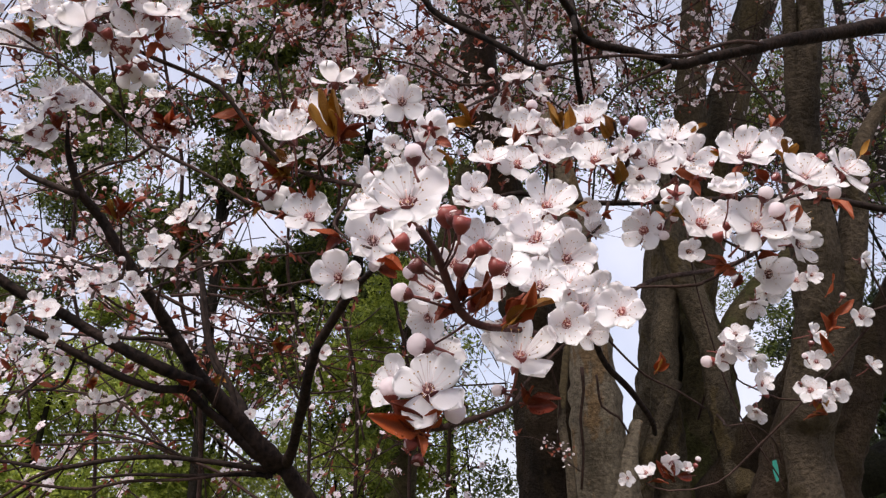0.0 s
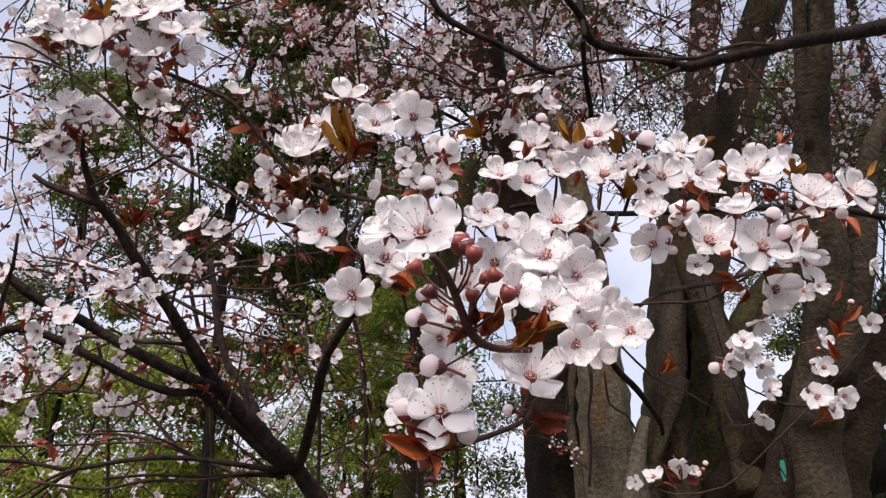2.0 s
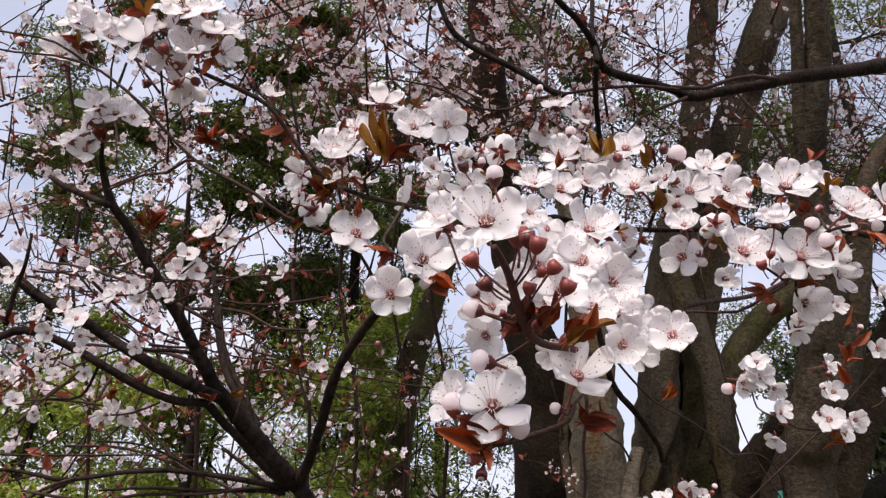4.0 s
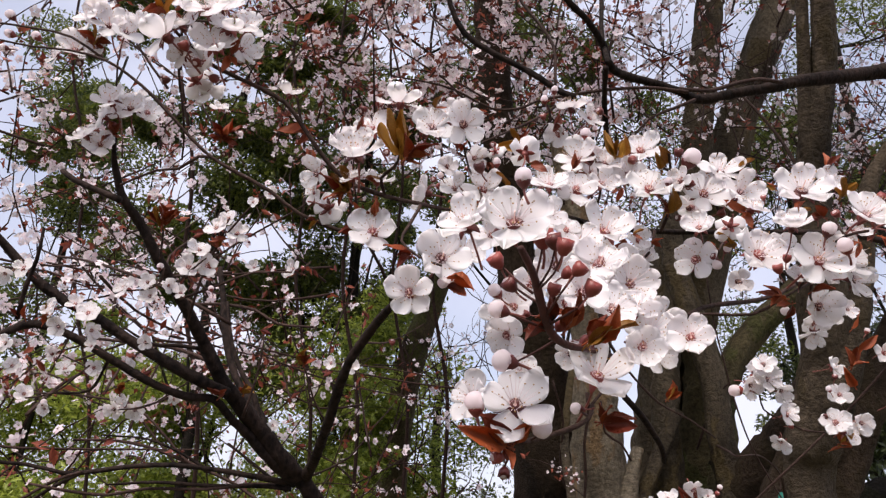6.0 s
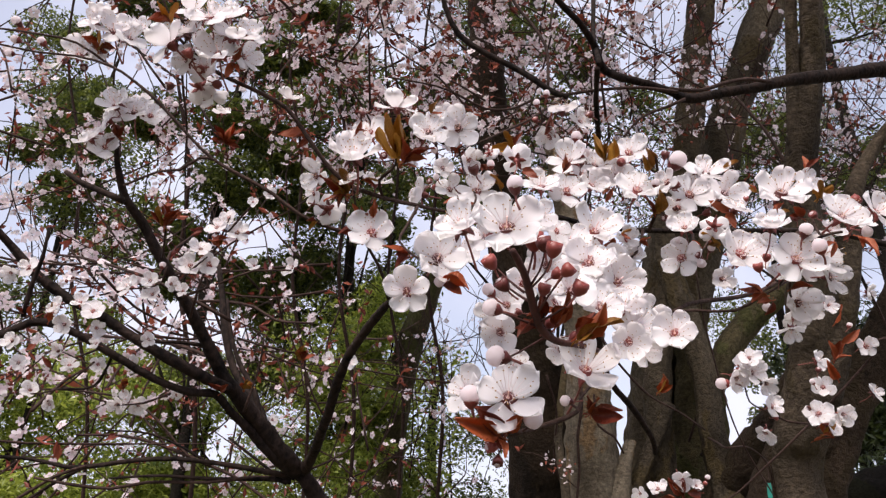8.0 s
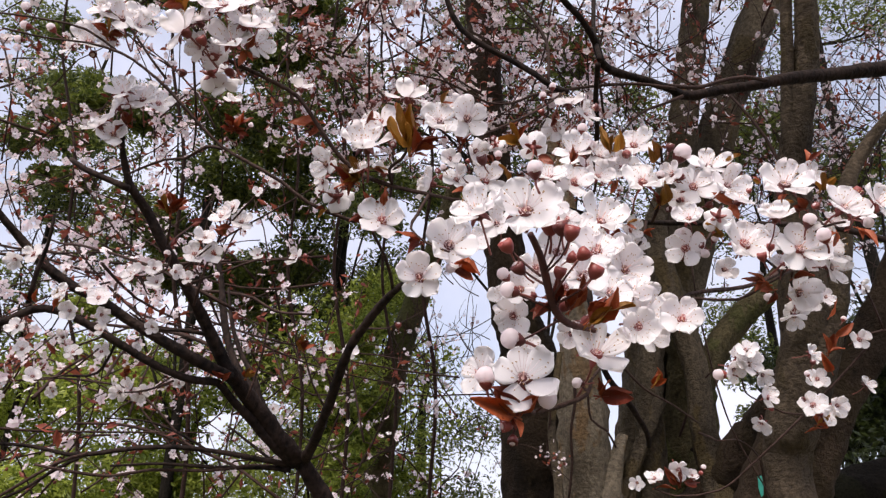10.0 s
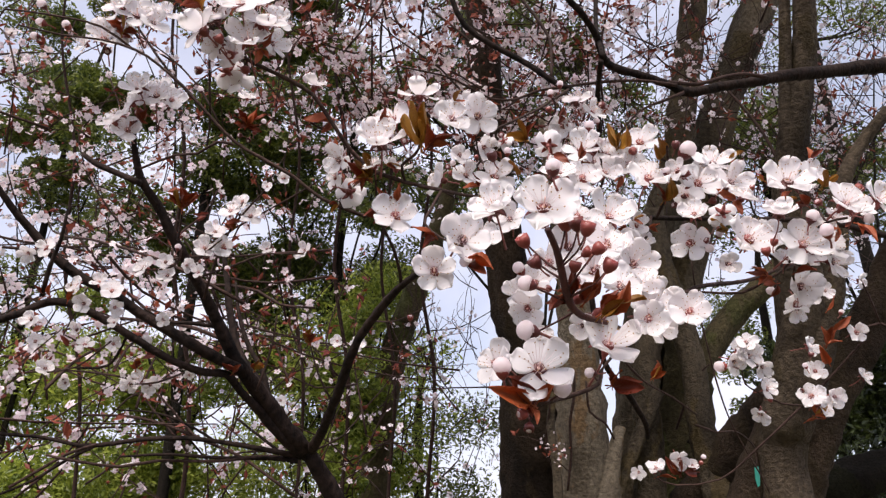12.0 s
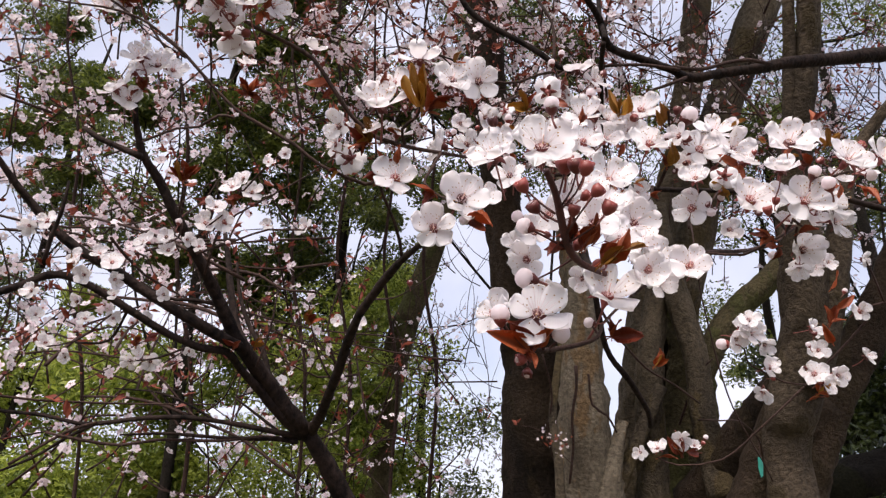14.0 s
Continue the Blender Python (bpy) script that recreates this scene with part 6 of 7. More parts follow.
blossom(plum_b, 0.519, 0.799, 1.834, 0.0280, -3, -3)
blossom(plum_b, 0.271, 0.911, 1.662, 0.0289, -6, 35)
blossom(plum_b, 0.303, 0.906, 1.674, 0.0305, -2, -29)
blossom(plum_b, 0.248, 0.914, 1.656, 0.0229, -47, -15)
blossom(plum_b, 0.326, 0.919, 1.669, 0.0185, -9, 13)
blossom(plum_b, 0.517, 0.771, 1.896, 0.0221, 38, -22)
blossom(plum_b, 0.531, 0.823, 1.780, 0.0265, 22, 26)
bud(plum_b, 0.323, 0.791, 1.777, 0.0150, -103, 3)
bud(plum_b, 0.458, 0.812, 1.804, 0.0071, -8, 49, 1)
bud(plum_b, 0.451, 0.818, 1.790, 0.0071, -67, 59)
bud(plum_b, 0.495, 0.788, 1.857, 0.0071, 89, 61)
bud(plum_b, 0.336, 0.904, 1.678, 0.0073, 57, 64)
bud(plum_b, 0.333, 0.907, 1.671, 0.0058, 33, 44, 1)
leaf(plum_b, (0.477, 0.787, 1.859), (0.484, 0.771, 1.877))
leaf(plum_b, (0.486, 0.798, 1.836), (0.506, 0.783, 1.849))
leaf(plum_b, (0.483, 0.816, 1.794), (0.465, 0.800, 1.812))
leaf(plum_b, (0.432, 0.805, 1.715), (0.449, 0.794, 1.721))
leaf(plum_b, (0.332, 0.923, 1.660), (0.302, 0.911, 1.658))
leaf(plum_b, (0.278, 0.927, 1.652), (0.297, 0.912, 1.656))
leaf(plum, (-0.355, 0.711, 1.920), (-0.342, 0.698, 1.930))
leaf(plum, (-0.356, 0.714, 1.922), (-0.349, 0.699, 1.934))
leaf(plum, (-0.356, 0.714, 1.921), (-0.358, 0.695, 1.939), 1)
leaf(plum, (-0.356, 0.716, 1.921), (-0.369, 0.701, 1.929), 1)
leaf(plum, (-0.355, 0.710, 1.928), (-0.339, 0.700, 1.931))
leaf(plum, (-0.354, 0.709, 1.927), (-0.336, 0.696, 1.935))
leaf(plum, (-0.355, 0.713, 1.930), (-0.348, 0.701, 1.937))
leaf(plum, (-0.357, 0.715, 1.932), (-0.358, 0.702, 1.946))
leaf(plum, (-0.317, 0.796, 1.933), (-0.315, 0.784, 1.945), 1)
leaf(plum, (-0.315, 0.792, 1.931), (-0.319, 0.780, 1.941))
leaf(plum, (-0.316, 0.794, 1.932), (-0.323, 0.783, 1.939))
leaf(plum, (-0.317, 0.795, 1.933), (-0.329, 0.787, 1.934))
leaf(plum, (-0.473, 0.743, 1.812), (-0.460, 0.731, 1.818), 1)
leaf(plum, (-0.474, 0.743, 1.813), (-0.466, 0.729, 1.822), 1)
leaf(plum, (-0.478, 0.748, 1.814), (-0.472, 0.735, 1.820), 1)
leaf(plum, (-0.474, 0.744, 1.812), (-0.475, 0.728, 1.824), 1)
leaf(plum, (-0.287, 0.914, 1.773), (-0.271, 0.897, 1.776), 1)
leaf(plum, (-0.288, 0.919, 1.774), (-0.276, 0.899, 1.782))
leaf(plum, (-0.288, 0.917, 1.774), (-0.283, 0.896, 1.784), 1)
leaf(plum, (-0.288, 0.917, 1.774), (-0.289, 0.897, 1.781))
leaf(plum, (-0.231, 1.018, 1.842), (-0.214, 0.997, 1.849))
leaf(plum, (-0.228, 1.003, 1.838), (-0.220, 0.981, 1.848))
leaf(plum, (-0.228, 1.001, 1.838), (-0.227, 0.976, 1.855), 1)
leaf(plum, (-0.227, 1.000, 1.837), (-0.232, 0.978, 1.848))
leaf(plum, (-0.452, 0.920, 1.768), (-0.440, 0.900, 1.776), 1)
leaf(plum, (-0.448, 0.909, 1.765), (-0.439, 0.889, 1.773))
leaf(plum, (-0.444, 0.901, 1.764), (-0.440, 0.881, 1.773))
leaf(plum, (-0.446, 0.903, 1.764), (-0.448, 0.885, 1.770))
leaf(plum_b, (0.475, 0.802, 1.816), (0.488, 0.790, 1.822))
leaf(plum_b, (0.484, 0.813, 1.819), (0.498, 0.799, 1.833))
leaf(plum_b, (0.482, 0.811, 1.818), (0.487, 0.793, 1.839))
leaf(plum_b, (0.475, 0.801, 1.815), (0.468, 0.785, 1.833))
leaf(plum_b, (0.439, 0.797, 1.721), (0.449, 0.790, 1.718))
leaf(plum_b, (0.445, 0.806, 1.723), (0.462, 0.797, 1.727))
leaf(plum_b, (0.441, 0.799, 1.721), (0.452, 0.787, 1.733), 1)
leaf(plum_b, (0.445, 0.804, 1.723), (0.448, 0.791, 1.738))
leaf(plum_b, (0.305, 0.915, 1.655), (0.301, 0.899, 1.671))
leaf(plum_b, (0.306, 0.920, 1.655), (0.295, 0.903, 1.667))
leaf(plum_b, (0.305, 0.916, 1.655), (0.284, 0.900, 1.671))
leaf(plum_b, (0.311, 0.932, 1.656), (0.289, 0.914, 1.663))
leaf(plum_b, (0.416, 1.285, 1.874), (0.439, 1.261, 1.884))
leaf(plum_b, (0.410, 1.268, 1.870), (0.422, 1.244, 1.883), 1)
leaf(plum_b, (0.417, 1.289, 1.875), (0.423, 1.260, 1.902))
leaf(plum_b, (0.415, 1.283, 1.873), (0.409, 1.258, 1.892))
branch(plum_b, BARK_TWIG, [(0.549, 0.793, 1.846, 0.0016), (0.532, 0.779, 1.878, 0.0012), (0.516, 0.769, 1.902, 0.0010)])


# ---- big grey-barked tree with many stems behind the spray ----
grey_tree = thing("large_tree", (0.719, 2.505, 0.000), "large many-stemmed tree with smooth grey-brown flaking bark", "tree", "bare grey trees")
# stem in shade, darkened by its bark colour
branch(grey_tree, BARK_SHADED_BROWN, [(0.399, 2.305, -0.050, 0.1650), (0.383, 2.305, 0.500, 0.1210), (0.375, 2.312, 0.990, 0.1149), (0.368, 2.319, 1.419, 0.1096), (0.363, 2.324, 1.726, 0.1058), (0.341, 2.201, 1.955, 0.0970), (0.315, 2.102, 2.131, 0.0867), (0.252, 2.021, 2.270, 0.0703), (0.193, 1.890, 2.520, 0.0589), (0.131, 1.732, 2.828, 0.0522), (0.097, 1.605, 3.069, 0.0472), (0.073, 1.507, 3.243, 0.0422), (0.042, 1.376, 3.490, 0.0329)], name='stem', sides=32, step=0.022, rough=0.15, flute=0.06)
# sunlit look of this stem comes from its bark colour
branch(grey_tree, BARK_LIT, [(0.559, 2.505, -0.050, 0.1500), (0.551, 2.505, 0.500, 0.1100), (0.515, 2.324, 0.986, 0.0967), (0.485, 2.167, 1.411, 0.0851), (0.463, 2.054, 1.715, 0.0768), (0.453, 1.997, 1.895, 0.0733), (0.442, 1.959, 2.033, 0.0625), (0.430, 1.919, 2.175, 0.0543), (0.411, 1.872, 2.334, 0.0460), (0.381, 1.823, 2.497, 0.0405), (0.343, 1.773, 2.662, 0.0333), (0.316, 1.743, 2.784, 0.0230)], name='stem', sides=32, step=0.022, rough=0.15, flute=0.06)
branch(grey_tree, BARK_GREY, [(0.719, 2.555, -0.050, 0.1350), (0.719, 2.555, 0.500, 0.0990), (0.718, 2.523, 0.999, 0.0950), (0.718, 2.494, 1.436, 0.0916), (0.738, 2.468, 1.748, 0.0882), (0.745, 2.311, 2.104, 0.0699), (0.756, 2.215, 2.359, 0.0642), (0.785, 2.111, 2.614, 0.0562), (0.841, 2.018, 2.833, 0.0502), (0.863, 1.904, 3.112, 0.0482), (0.882, 1.791, 3.388, 0.0442), (0.898, 1.697, 3.611, 0.0382)], name='stem', sides=32, step=0.022, rough=0.15, flute=0.06)
branch(grey_tree, BARK_MOSS, [(0.919, 2.455, -0.050, 0.1800), (0.929, 2.455, 0.500, 0.1320), (0.904, 2.418, 0.999, 0.1199), (0.883, 2.386, 1.435, 0.1093), (0.868, 2.363, 1.747, 0.1017), (0.874, 2.280, 1.953, 0.0905), (0.872, 2.220, 2.108, 0.0760), (0.849, 2.175, 2.230, 0.0597), (0.809, 2.138, 2.335, 0.0449), (0.779, 2.100, 2.440, 0.0401), (0.753, 2.054, 2.564, 0.0335)], name='stem', sides=32, step=0.022, rough=0.15, flute=0.06)
branch(grey_tree, BARK_GREY, [(0.908, 2.341, 2.039, 0.0445), (0.965, 2.313, 2.162, 0.0346), (1.046, 2.287, 2.280, 0.0297), (1.153, 2.263, 2.392, 0.0283), (1.252, 2.238, 2.505, 0.0268), (1.341, 2.205, 2.639, 0.0216), (1.401, 2.175, 2.765, 0.0182)], name='stem', sides=32, step=0.022, rough=0.15, flute=0.06)
branch(grey_tree, BARK_GREY, [(0.839, 2.625, -0.050, 0.1500), (0.845, 2.625, 0.500, 0.1100), (0.855, 2.539, 1.104, 0.0898), (0.864, 2.463, 1.633, 0.0721), (0.870, 2.409, 2.010, 0.0595), (0.892, 2.303, 2.309, 0.0636), (0.925, 2.227, 2.540, 0.0679), (0.981, 2.132, 2.814, 0.0686), (1.031, 2.059, 3.036, 0.0674), (1.100, 1.993, 3.244, 0.0663), (1.174, 1.934, 3.436, 0.0651), (1.253, 1.864, 3.652, 0.0582), (1.319, 1.775, 3.910, 0.0493)], name='stem', sides=32, step=0.022, rough=0.15, flute=0.06)
branch(grey_tree, BARK_GREY, [(0.522, 2.055, 1.618, 0.0230), (0.567, 2.039, 1.729, 0.0216), (0.616, 2.026, 1.834, 0.0211), (0.660, 2.009, 1.926, 0.0205), (0.692, 1.996, 1.998, 0.0189)], name='stem', sides=24, step=0.022, rough=0.15, flute=0.06)
branch(grey_tree, BARK_GREY, [(0.346, 1.868, 1.629, 0.0135), (0.342, 1.864, 1.743, 0.0122), (0.327, 1.853, 1.861, 0.0109), (0.341, 1.849, 1.987, 0.0096), (0.358, 1.854, 2.087, 0.0082)], name='stem', sides=24, step=0.022, rough=0.15, flute=0.06)
branch(grey_tree, BARK_GREY, [(0.871, 2.018, 1.698, 0.0659), (0.832, 2.024, 1.828, 0.0440), (0.814, 2.014, 1.951, 0.0379), (0.807, 1.993, 2.068, 0.0349), (0.775, 1.972, 2.192, 0.0371), (0.736, 1.949, 2.307, 0.0393), (0.707, 1.936, 2.426, 0.0362), (0.694, 1.907, 2.572, 0.0312)], name='stem', sides=24, step=0.022, rough=0.15, flute=0.06)
branch(grey_tree, BARK_GREY, [(0.684, 2.143, 1.651, 0.0517), (0.683, 2.102, 1.813, 0.0453), (0.674, 2.060, 1.978, 0.0423), (0.681, 2.023, 2.131, 0.0392), (0.701, 1.996, 2.274, 0.0362), (0.728, 1.958, 2.436, 0.0348)], name='stem', sides=24, step=0.022, rough=0.15, flute=0.06)
branch(grey_tree, BARK_MOSS, [(0.822, 2.056, 2.002, 0.0354), (0.865, 2.037, 2.105, 0.0358), (0.921, 2.031, 2.202, 0.0400), (0.989, 2.019, 2.284, 0.0405), (1.066, 2.001, 2.355, 0.0370), (1.134, 1.981, 2.435, 0.0298), (1.180, 1.953, 2.519, 0.0224)], name='stem', sides=24, step=0.022, rough=0.15, flute=0.06)
grey_tree_b = thing("large_tree", (0.916, 1.718, 0.000), "upright tree with grey-brown bark and a bent top", "tree", "bare grey trees")
branch(grey_tree_b, BARK_UMBER, [(0.916, 1.718, -0.050, 0.1300), (0.916, 1.718, 0.500, 0.0950), (0.901, 1.698, 0.983, 0.0841), (0.860, 1.668, 1.708, 0.0554), (0.854, 1.584, 1.873, 0.0576), (0.865, 1.513, 2.008, 0.0544), (0.848, 1.441, 2.133, 0.0511), (0.812, 1.361, 2.293, 0.0427), (0.800, 1.304, 2.409, 0.0358), (0.801, 1.241, 2.519, 0.0302), (0.805, 1.188, 2.619, 0.0261), (0.788, 1.122, 2.735, 0.0232), (0.771, 1.066, 2.843, 0.0218), (0.766, 0.997, 2.971, 0.0165)], name='stem', sides=32, step=0.022, rough=0.15, flute=0.06)
branch(grey_tree_b, BARK_UMBER, [(0.790, 1.301, 2.362, 0.0152), (0.772, 1.254, 2.480, 0.0140), (0.767, 1.206, 2.599, 0.0140), (0.761, 1.164, 2.707, 0.0128), (0.752, 1.105, 2.851, 0.0116)], name='branch', sides=12, step=0.03, rough=0.14)
branch(grey_tree_b, BARK_TWIG, [(0.792, 1.318, 2.371, 0.0046), (0.755, 1.320, 2.492, 0.0038), (0.708, 1.330, 2.592, 0.0034), (0.672, 1.350, 2.673, 0.0030)])
branch(grey_tree_b, BARK_TWIG, [(0.815, 1.354, 2.290, 0.0055), (0.923, 1.402, 2.304, 0.0057), (1.021, 1.436, 2.348, 0.0049), (1.150, 1.468, 2.394, 0.0041)])
branch(grey_tree_b, BARK_UMBER, [(0.869, 1.524, 1.904, 0.0374), (0.892, 1.486, 2.005, 0.0402), (0.915, 1.452, 2.108, 0.0377), (0.941, 1.425, 2.230, 0.0314), (0.964, 1.400, 2.356, 0.0236), (0.991, 1.388, 2.437, 0.0183), (1.038, 1.375, 2.514, 0.0156), (1.101, 1.336, 2.600, 0.0128)], name='branch', sides=14, step=0.03, rough=0.14)
branch(grey_tree_b, BARK_SHADED_BROWN, [(0.853, 2.189, 1.659, 0.0954), (0.897, 1.998, 1.807, 0.0768), (0.920, 1.865, 1.895, 0.0606), (0.928, 1.732, 1.974, 0.0471), (0.920, 1.622, 2.056, 0.0380), (0.901, 1.542, 2.121, 0.0312)], name='stem', sides=28, step=0.022, rough=0.14, flute=0.05)
branch(grey_tree_b, BARK_SHADED_BROWN, [(0.795, 1.835, 1.565, 0.0732), (0.822, 1.767, 1.673, 0.0608), (0.834, 1.698, 1.778, 0.0485), (0.845, 1.635, 1.867, 0.0366), (0.852, 1.580, 1.955, 0.0251)], name='stem', sides=24, step=0.022, rough=0.15, flute=0.06)
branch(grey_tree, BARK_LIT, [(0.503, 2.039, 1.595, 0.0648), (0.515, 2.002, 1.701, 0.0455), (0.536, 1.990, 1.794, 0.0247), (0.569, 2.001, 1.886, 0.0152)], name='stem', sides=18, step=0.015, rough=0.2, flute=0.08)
grey_tree_c = thing("large_tree", (1.270, 2.298, 0.000), "dark trunk leaning away over a low side limb", "tree", "bare grey trees")
branch(grey_tree_c, BARK_SHADED_BROWN, [(1.220, 2.298, -0.050, 0.2400), (1.220, 2.298, 0.500, 0.1800), (1.216, 2.316, 0.963, 0.1491), (1.213, 2.332, 1.367, 0.1220), (1.230, 2.335, 1.657, 0.1020), (1.270, 2.267, 1.843, 0.0797), (1.324, 2.204, 1.987, 0.0721), (1.383, 2.153, 2.115, 0.0665), (1.468, 2.069, 2.293, 0.0606), (1.571, 1.949, 2.558, 0.0567), (1.670, 1.802, 2.857, 0.0507), (1.726, 1.619, 3.276, 0.0449)], name='stem', sides=32, step=0.022, rough=0.15, flute=0.06)
branch(grey_tree_c, BARK_SHADED_BROWN, [(0.970, 2.398, 0.300, 0.1300), (0.923, 2.439, 0.803, 0.1209), (0.883, 2.476, 1.243, 0.1130), (0.853, 2.502, 1.558, 0.1073), (0.928, 2.416, 1.699, 0.1030), (1.020, 2.352, 1.791, 0.0890), (1.122, 2.299, 1.857, 0.0816), (1.219, 2.246, 1.926, 0.0777), (1.312, 2.178, 2.026, 0.0706)], name='stem', sides=32, step=0.022, rough=0.15, flute=0.06)
# low side limb, darker bark than the two stems above
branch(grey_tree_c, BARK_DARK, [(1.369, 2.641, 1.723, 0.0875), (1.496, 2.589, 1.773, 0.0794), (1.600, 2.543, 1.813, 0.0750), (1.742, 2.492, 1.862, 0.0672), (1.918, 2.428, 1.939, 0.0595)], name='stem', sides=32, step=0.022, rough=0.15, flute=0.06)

# thin dead twigs hanging before the grey stems
branch(grey_tree, BARK_TWIG, [(0.581, 1.428, 2.255, 0.0030), (0.800, 1.925, 2.608, 0.0040), (0.653, 1.586, 2.388, 0.0032), (0.524, 1.290, 2.197, 0.0025), (0.431, 1.079, 2.059, 0.0014), (0.449, 1.116, 1.977, 0.0014), (0.469, 1.143, 1.915, 0.0014), (0.492, 1.172, 1.849, 0.0016), (0.522, 1.201, 1.783, 0.0014), (0.558, 1.225, 1.730, 0.0014), (0.587, 1.242, 1.691, 0.0014), (0.605, 1.254, 1.661, 0.0014)])
branch(grey_tree, BARK_PLUM, [(0.425, 1.825, 2.352, 0.0120), (0.355, 1.540, 2.207, 0.0100), (0.294, 1.291, 2.080, 0.0082), (0.251, 1.113, 1.989, 0.0056), (0.293, 1.200, 1.883, 0.0057), (0.356, 1.263, 1.834, 0.0059), (0.407, 1.323, 1.789, 0.0052), (0.426, 1.373, 1.769, 0.0045)])
branch(grey_tree, BARK_TWIG, [(0.268, 1.136, 1.936, 0.0029), (0.309, 1.179, 1.900, 0.0022), (0.375, 1.226, 1.854, 0.0021), (0.442, 1.262, 1.832, 0.0019), (0.503, 1.300, 1.807, 0.0019)])
branch(grey_tree, BARK_TWIG, [(0.878, 2.220, 1.944, 0.0040), (0.745, 1.857, 1.877, 0.0033), (0.629, 1.540, 1.819, 0.0026), (0.546, 1.313, 1.777, 0.0016), (0.621, 1.380, 1.789, 0.0016), (0.696, 1.461, 1.768, 0.0017), (0.745, 1.550, 1.732, 0.0018)])
branch(grey_tree, BARK_TWIG, [(0.365, 1.846, 1.692, 0.0031), (0.369, 1.807, 1.779, 0.0037), (0.361, 1.772, 1.858, 0.0037), (0.368, 1.742, 1.924, 0.0042), (0.363, 1.719, 1.977, 0.0052)])
branch(grey_tree, BARK_TWIG, [(0.359, 1.944, 1.719, 0.0039), (0.320, 1.881, 1.820, 0.0033), (0.318, 1.817, 1.921, 0.0027), (0.283, 1.759, 2.013, 0.0027)])
branch(grey_tree, BARK_TWIG, [(0.411, 1.776, 1.970, 0.0032), (0.426, 1.809, 1.895, 0.0032), (0.469, 1.820, 1.869, 0.0032), (0.497, 1.838, 1.829, 0.0027)])
branch(grey_tree, BARK_PLUM, [(0.825, 2.141, 1.876, 0.0056), (0.853, 2.130, 1.859, 0.0055), (0.886, 2.106, 1.871, 0.0041), (0.915, 2.076, 1.898, 0.0027)])
branch(grey_tree, BARK_TWIG, [(0.788, 2.127, 1.910, 0.0038), (0.796, 2.061, 1.976, 0.0037), (0.806, 1.996, 2.040, 0.0030), (0.836, 1.942, 2.076, 0.0024)])
tag = thing("plastic_tag", (0.665, 1.407, 1.705), "small green plastic tag hanging from a thin twig", "tag")
strip = [(-0.004, 0, 0.018), (0.005, 0.002, 0.02), (0.007, 0.004, 0.002), (0.003, 0.002, -0.018), (-0.003, 0, -0.022), (-0.007, -0.002, -0.004)]
under(tag, "plate", link_mesh("plate", strip + [(a, b + 0.0015, c) for a, b, c in strip], [(0, 1, 2, 3, 4, 5), (11, 10, 9, 8, 7, 6)] + [(k, k + 6, (k + 1) % 6 + 6, (k + 1) % 6) for k in range(6)], [TAG_GREEN], smooth=False))
verts, faces = [], []
tube_data([(0, 0, 0.02, 0.001), (0.004, 0.003, 0.035, 0.001), (0.0, -0.002, 0.05, 0.001)], 5, 0.01, 0.0, verts, faces)
under(tag, "tie", link_mesh("tie", verts, faces, [BARK_TWIG]), label="thin wire tie")

# unseen high crown over path and trunks, added to shade the grey trunks
tops = crown(grey_tree, (0.250, 1.100, 5.900), (2.8, 2.3, 0.7), 120, 300, 0.085, GREEN_LIGHT, 41, 0.45)
limbs(grey_tree, [(0.041, 1.349, 3.429), (0.898, 1.699, 3.601), (1.309, 1.784, 3.890)], tops, BARK_GREY, 4, 0.035)


# ---- slender-stemmed plums further back ----
plum_c = thing("plum_tree", (-0.357, 2.119, 0.000), "slender plum with upright shoots in pale blossom", "tree", "flowering plum trees")
branch(plum_c, BARK_TWIG, [(-0.357, 2.119, -0.030, 0.0300), (-0.382, 2.119, 0.500, 0.0220), (-0.383, 2.124, 0.975, 0.0164), (-0.384, 2.128, 1.390, 0.0115), (-0.385, 2.132, 1.687, 0.0057), (-0.383, 1.996, 1.990, 0.0052), (-0.441, 1.863, 2.291, 0.0048), (-0.426, 1.727, 2.594, 0.0043), (-0.477, 1.594, 2.895, 0.0036), (-0.447, 1.471, 3.169, 0.0029)], name='stem', step=0.06, rough=0.1)
branch(plum_c, BARK_TWIG, [(-0.357, 2.119, -0.030, 0.0300), (-0.314, 2.169, 0.500, 0.0220), (-0.293, 2.204, 0.979, 0.0170), (-0.275, 2.234, 1.399, 0.0126), (-0.262, 2.256, 1.699, 0.0068), (-0.260, 2.113, 2.020, 0.0063), (-0.321, 1.971, 2.339, 0.0057), (-0.305, 1.828, 2.660, 0.0051), (-0.359, 1.686, 2.979, 0.0043), (-0.328, 1.556, 3.269, 0.0034)], name='stem', step=0.06, rough=0.1)
plum_d = thing("plum_tree", (-0.994, 2.456, 0.000), "slender plum with upright shoots in pale blossom", "tree", "flowering plum trees")
branch(plum_d, BARK_TWIG, [(-0.994, 2.456, -0.030, 0.0300), (-0.918, 2.456, 0.500, 0.0220), (-0.878, 2.459, 0.976, 0.0178), (-0.842, 2.462, 1.392, 0.0141), (-0.817, 2.465, 1.689, 0.0082), (-0.815, 2.309, 2.038, 0.0075), (-0.882, 2.156, 2.384, 0.0069), (-0.864, 2.000, 2.733, 0.0062), (-0.923, 1.846, 3.079, 0.0051), (-0.889, 1.705, 3.394, 0.0041)], name='stem', step=0.06, rough=0.1)
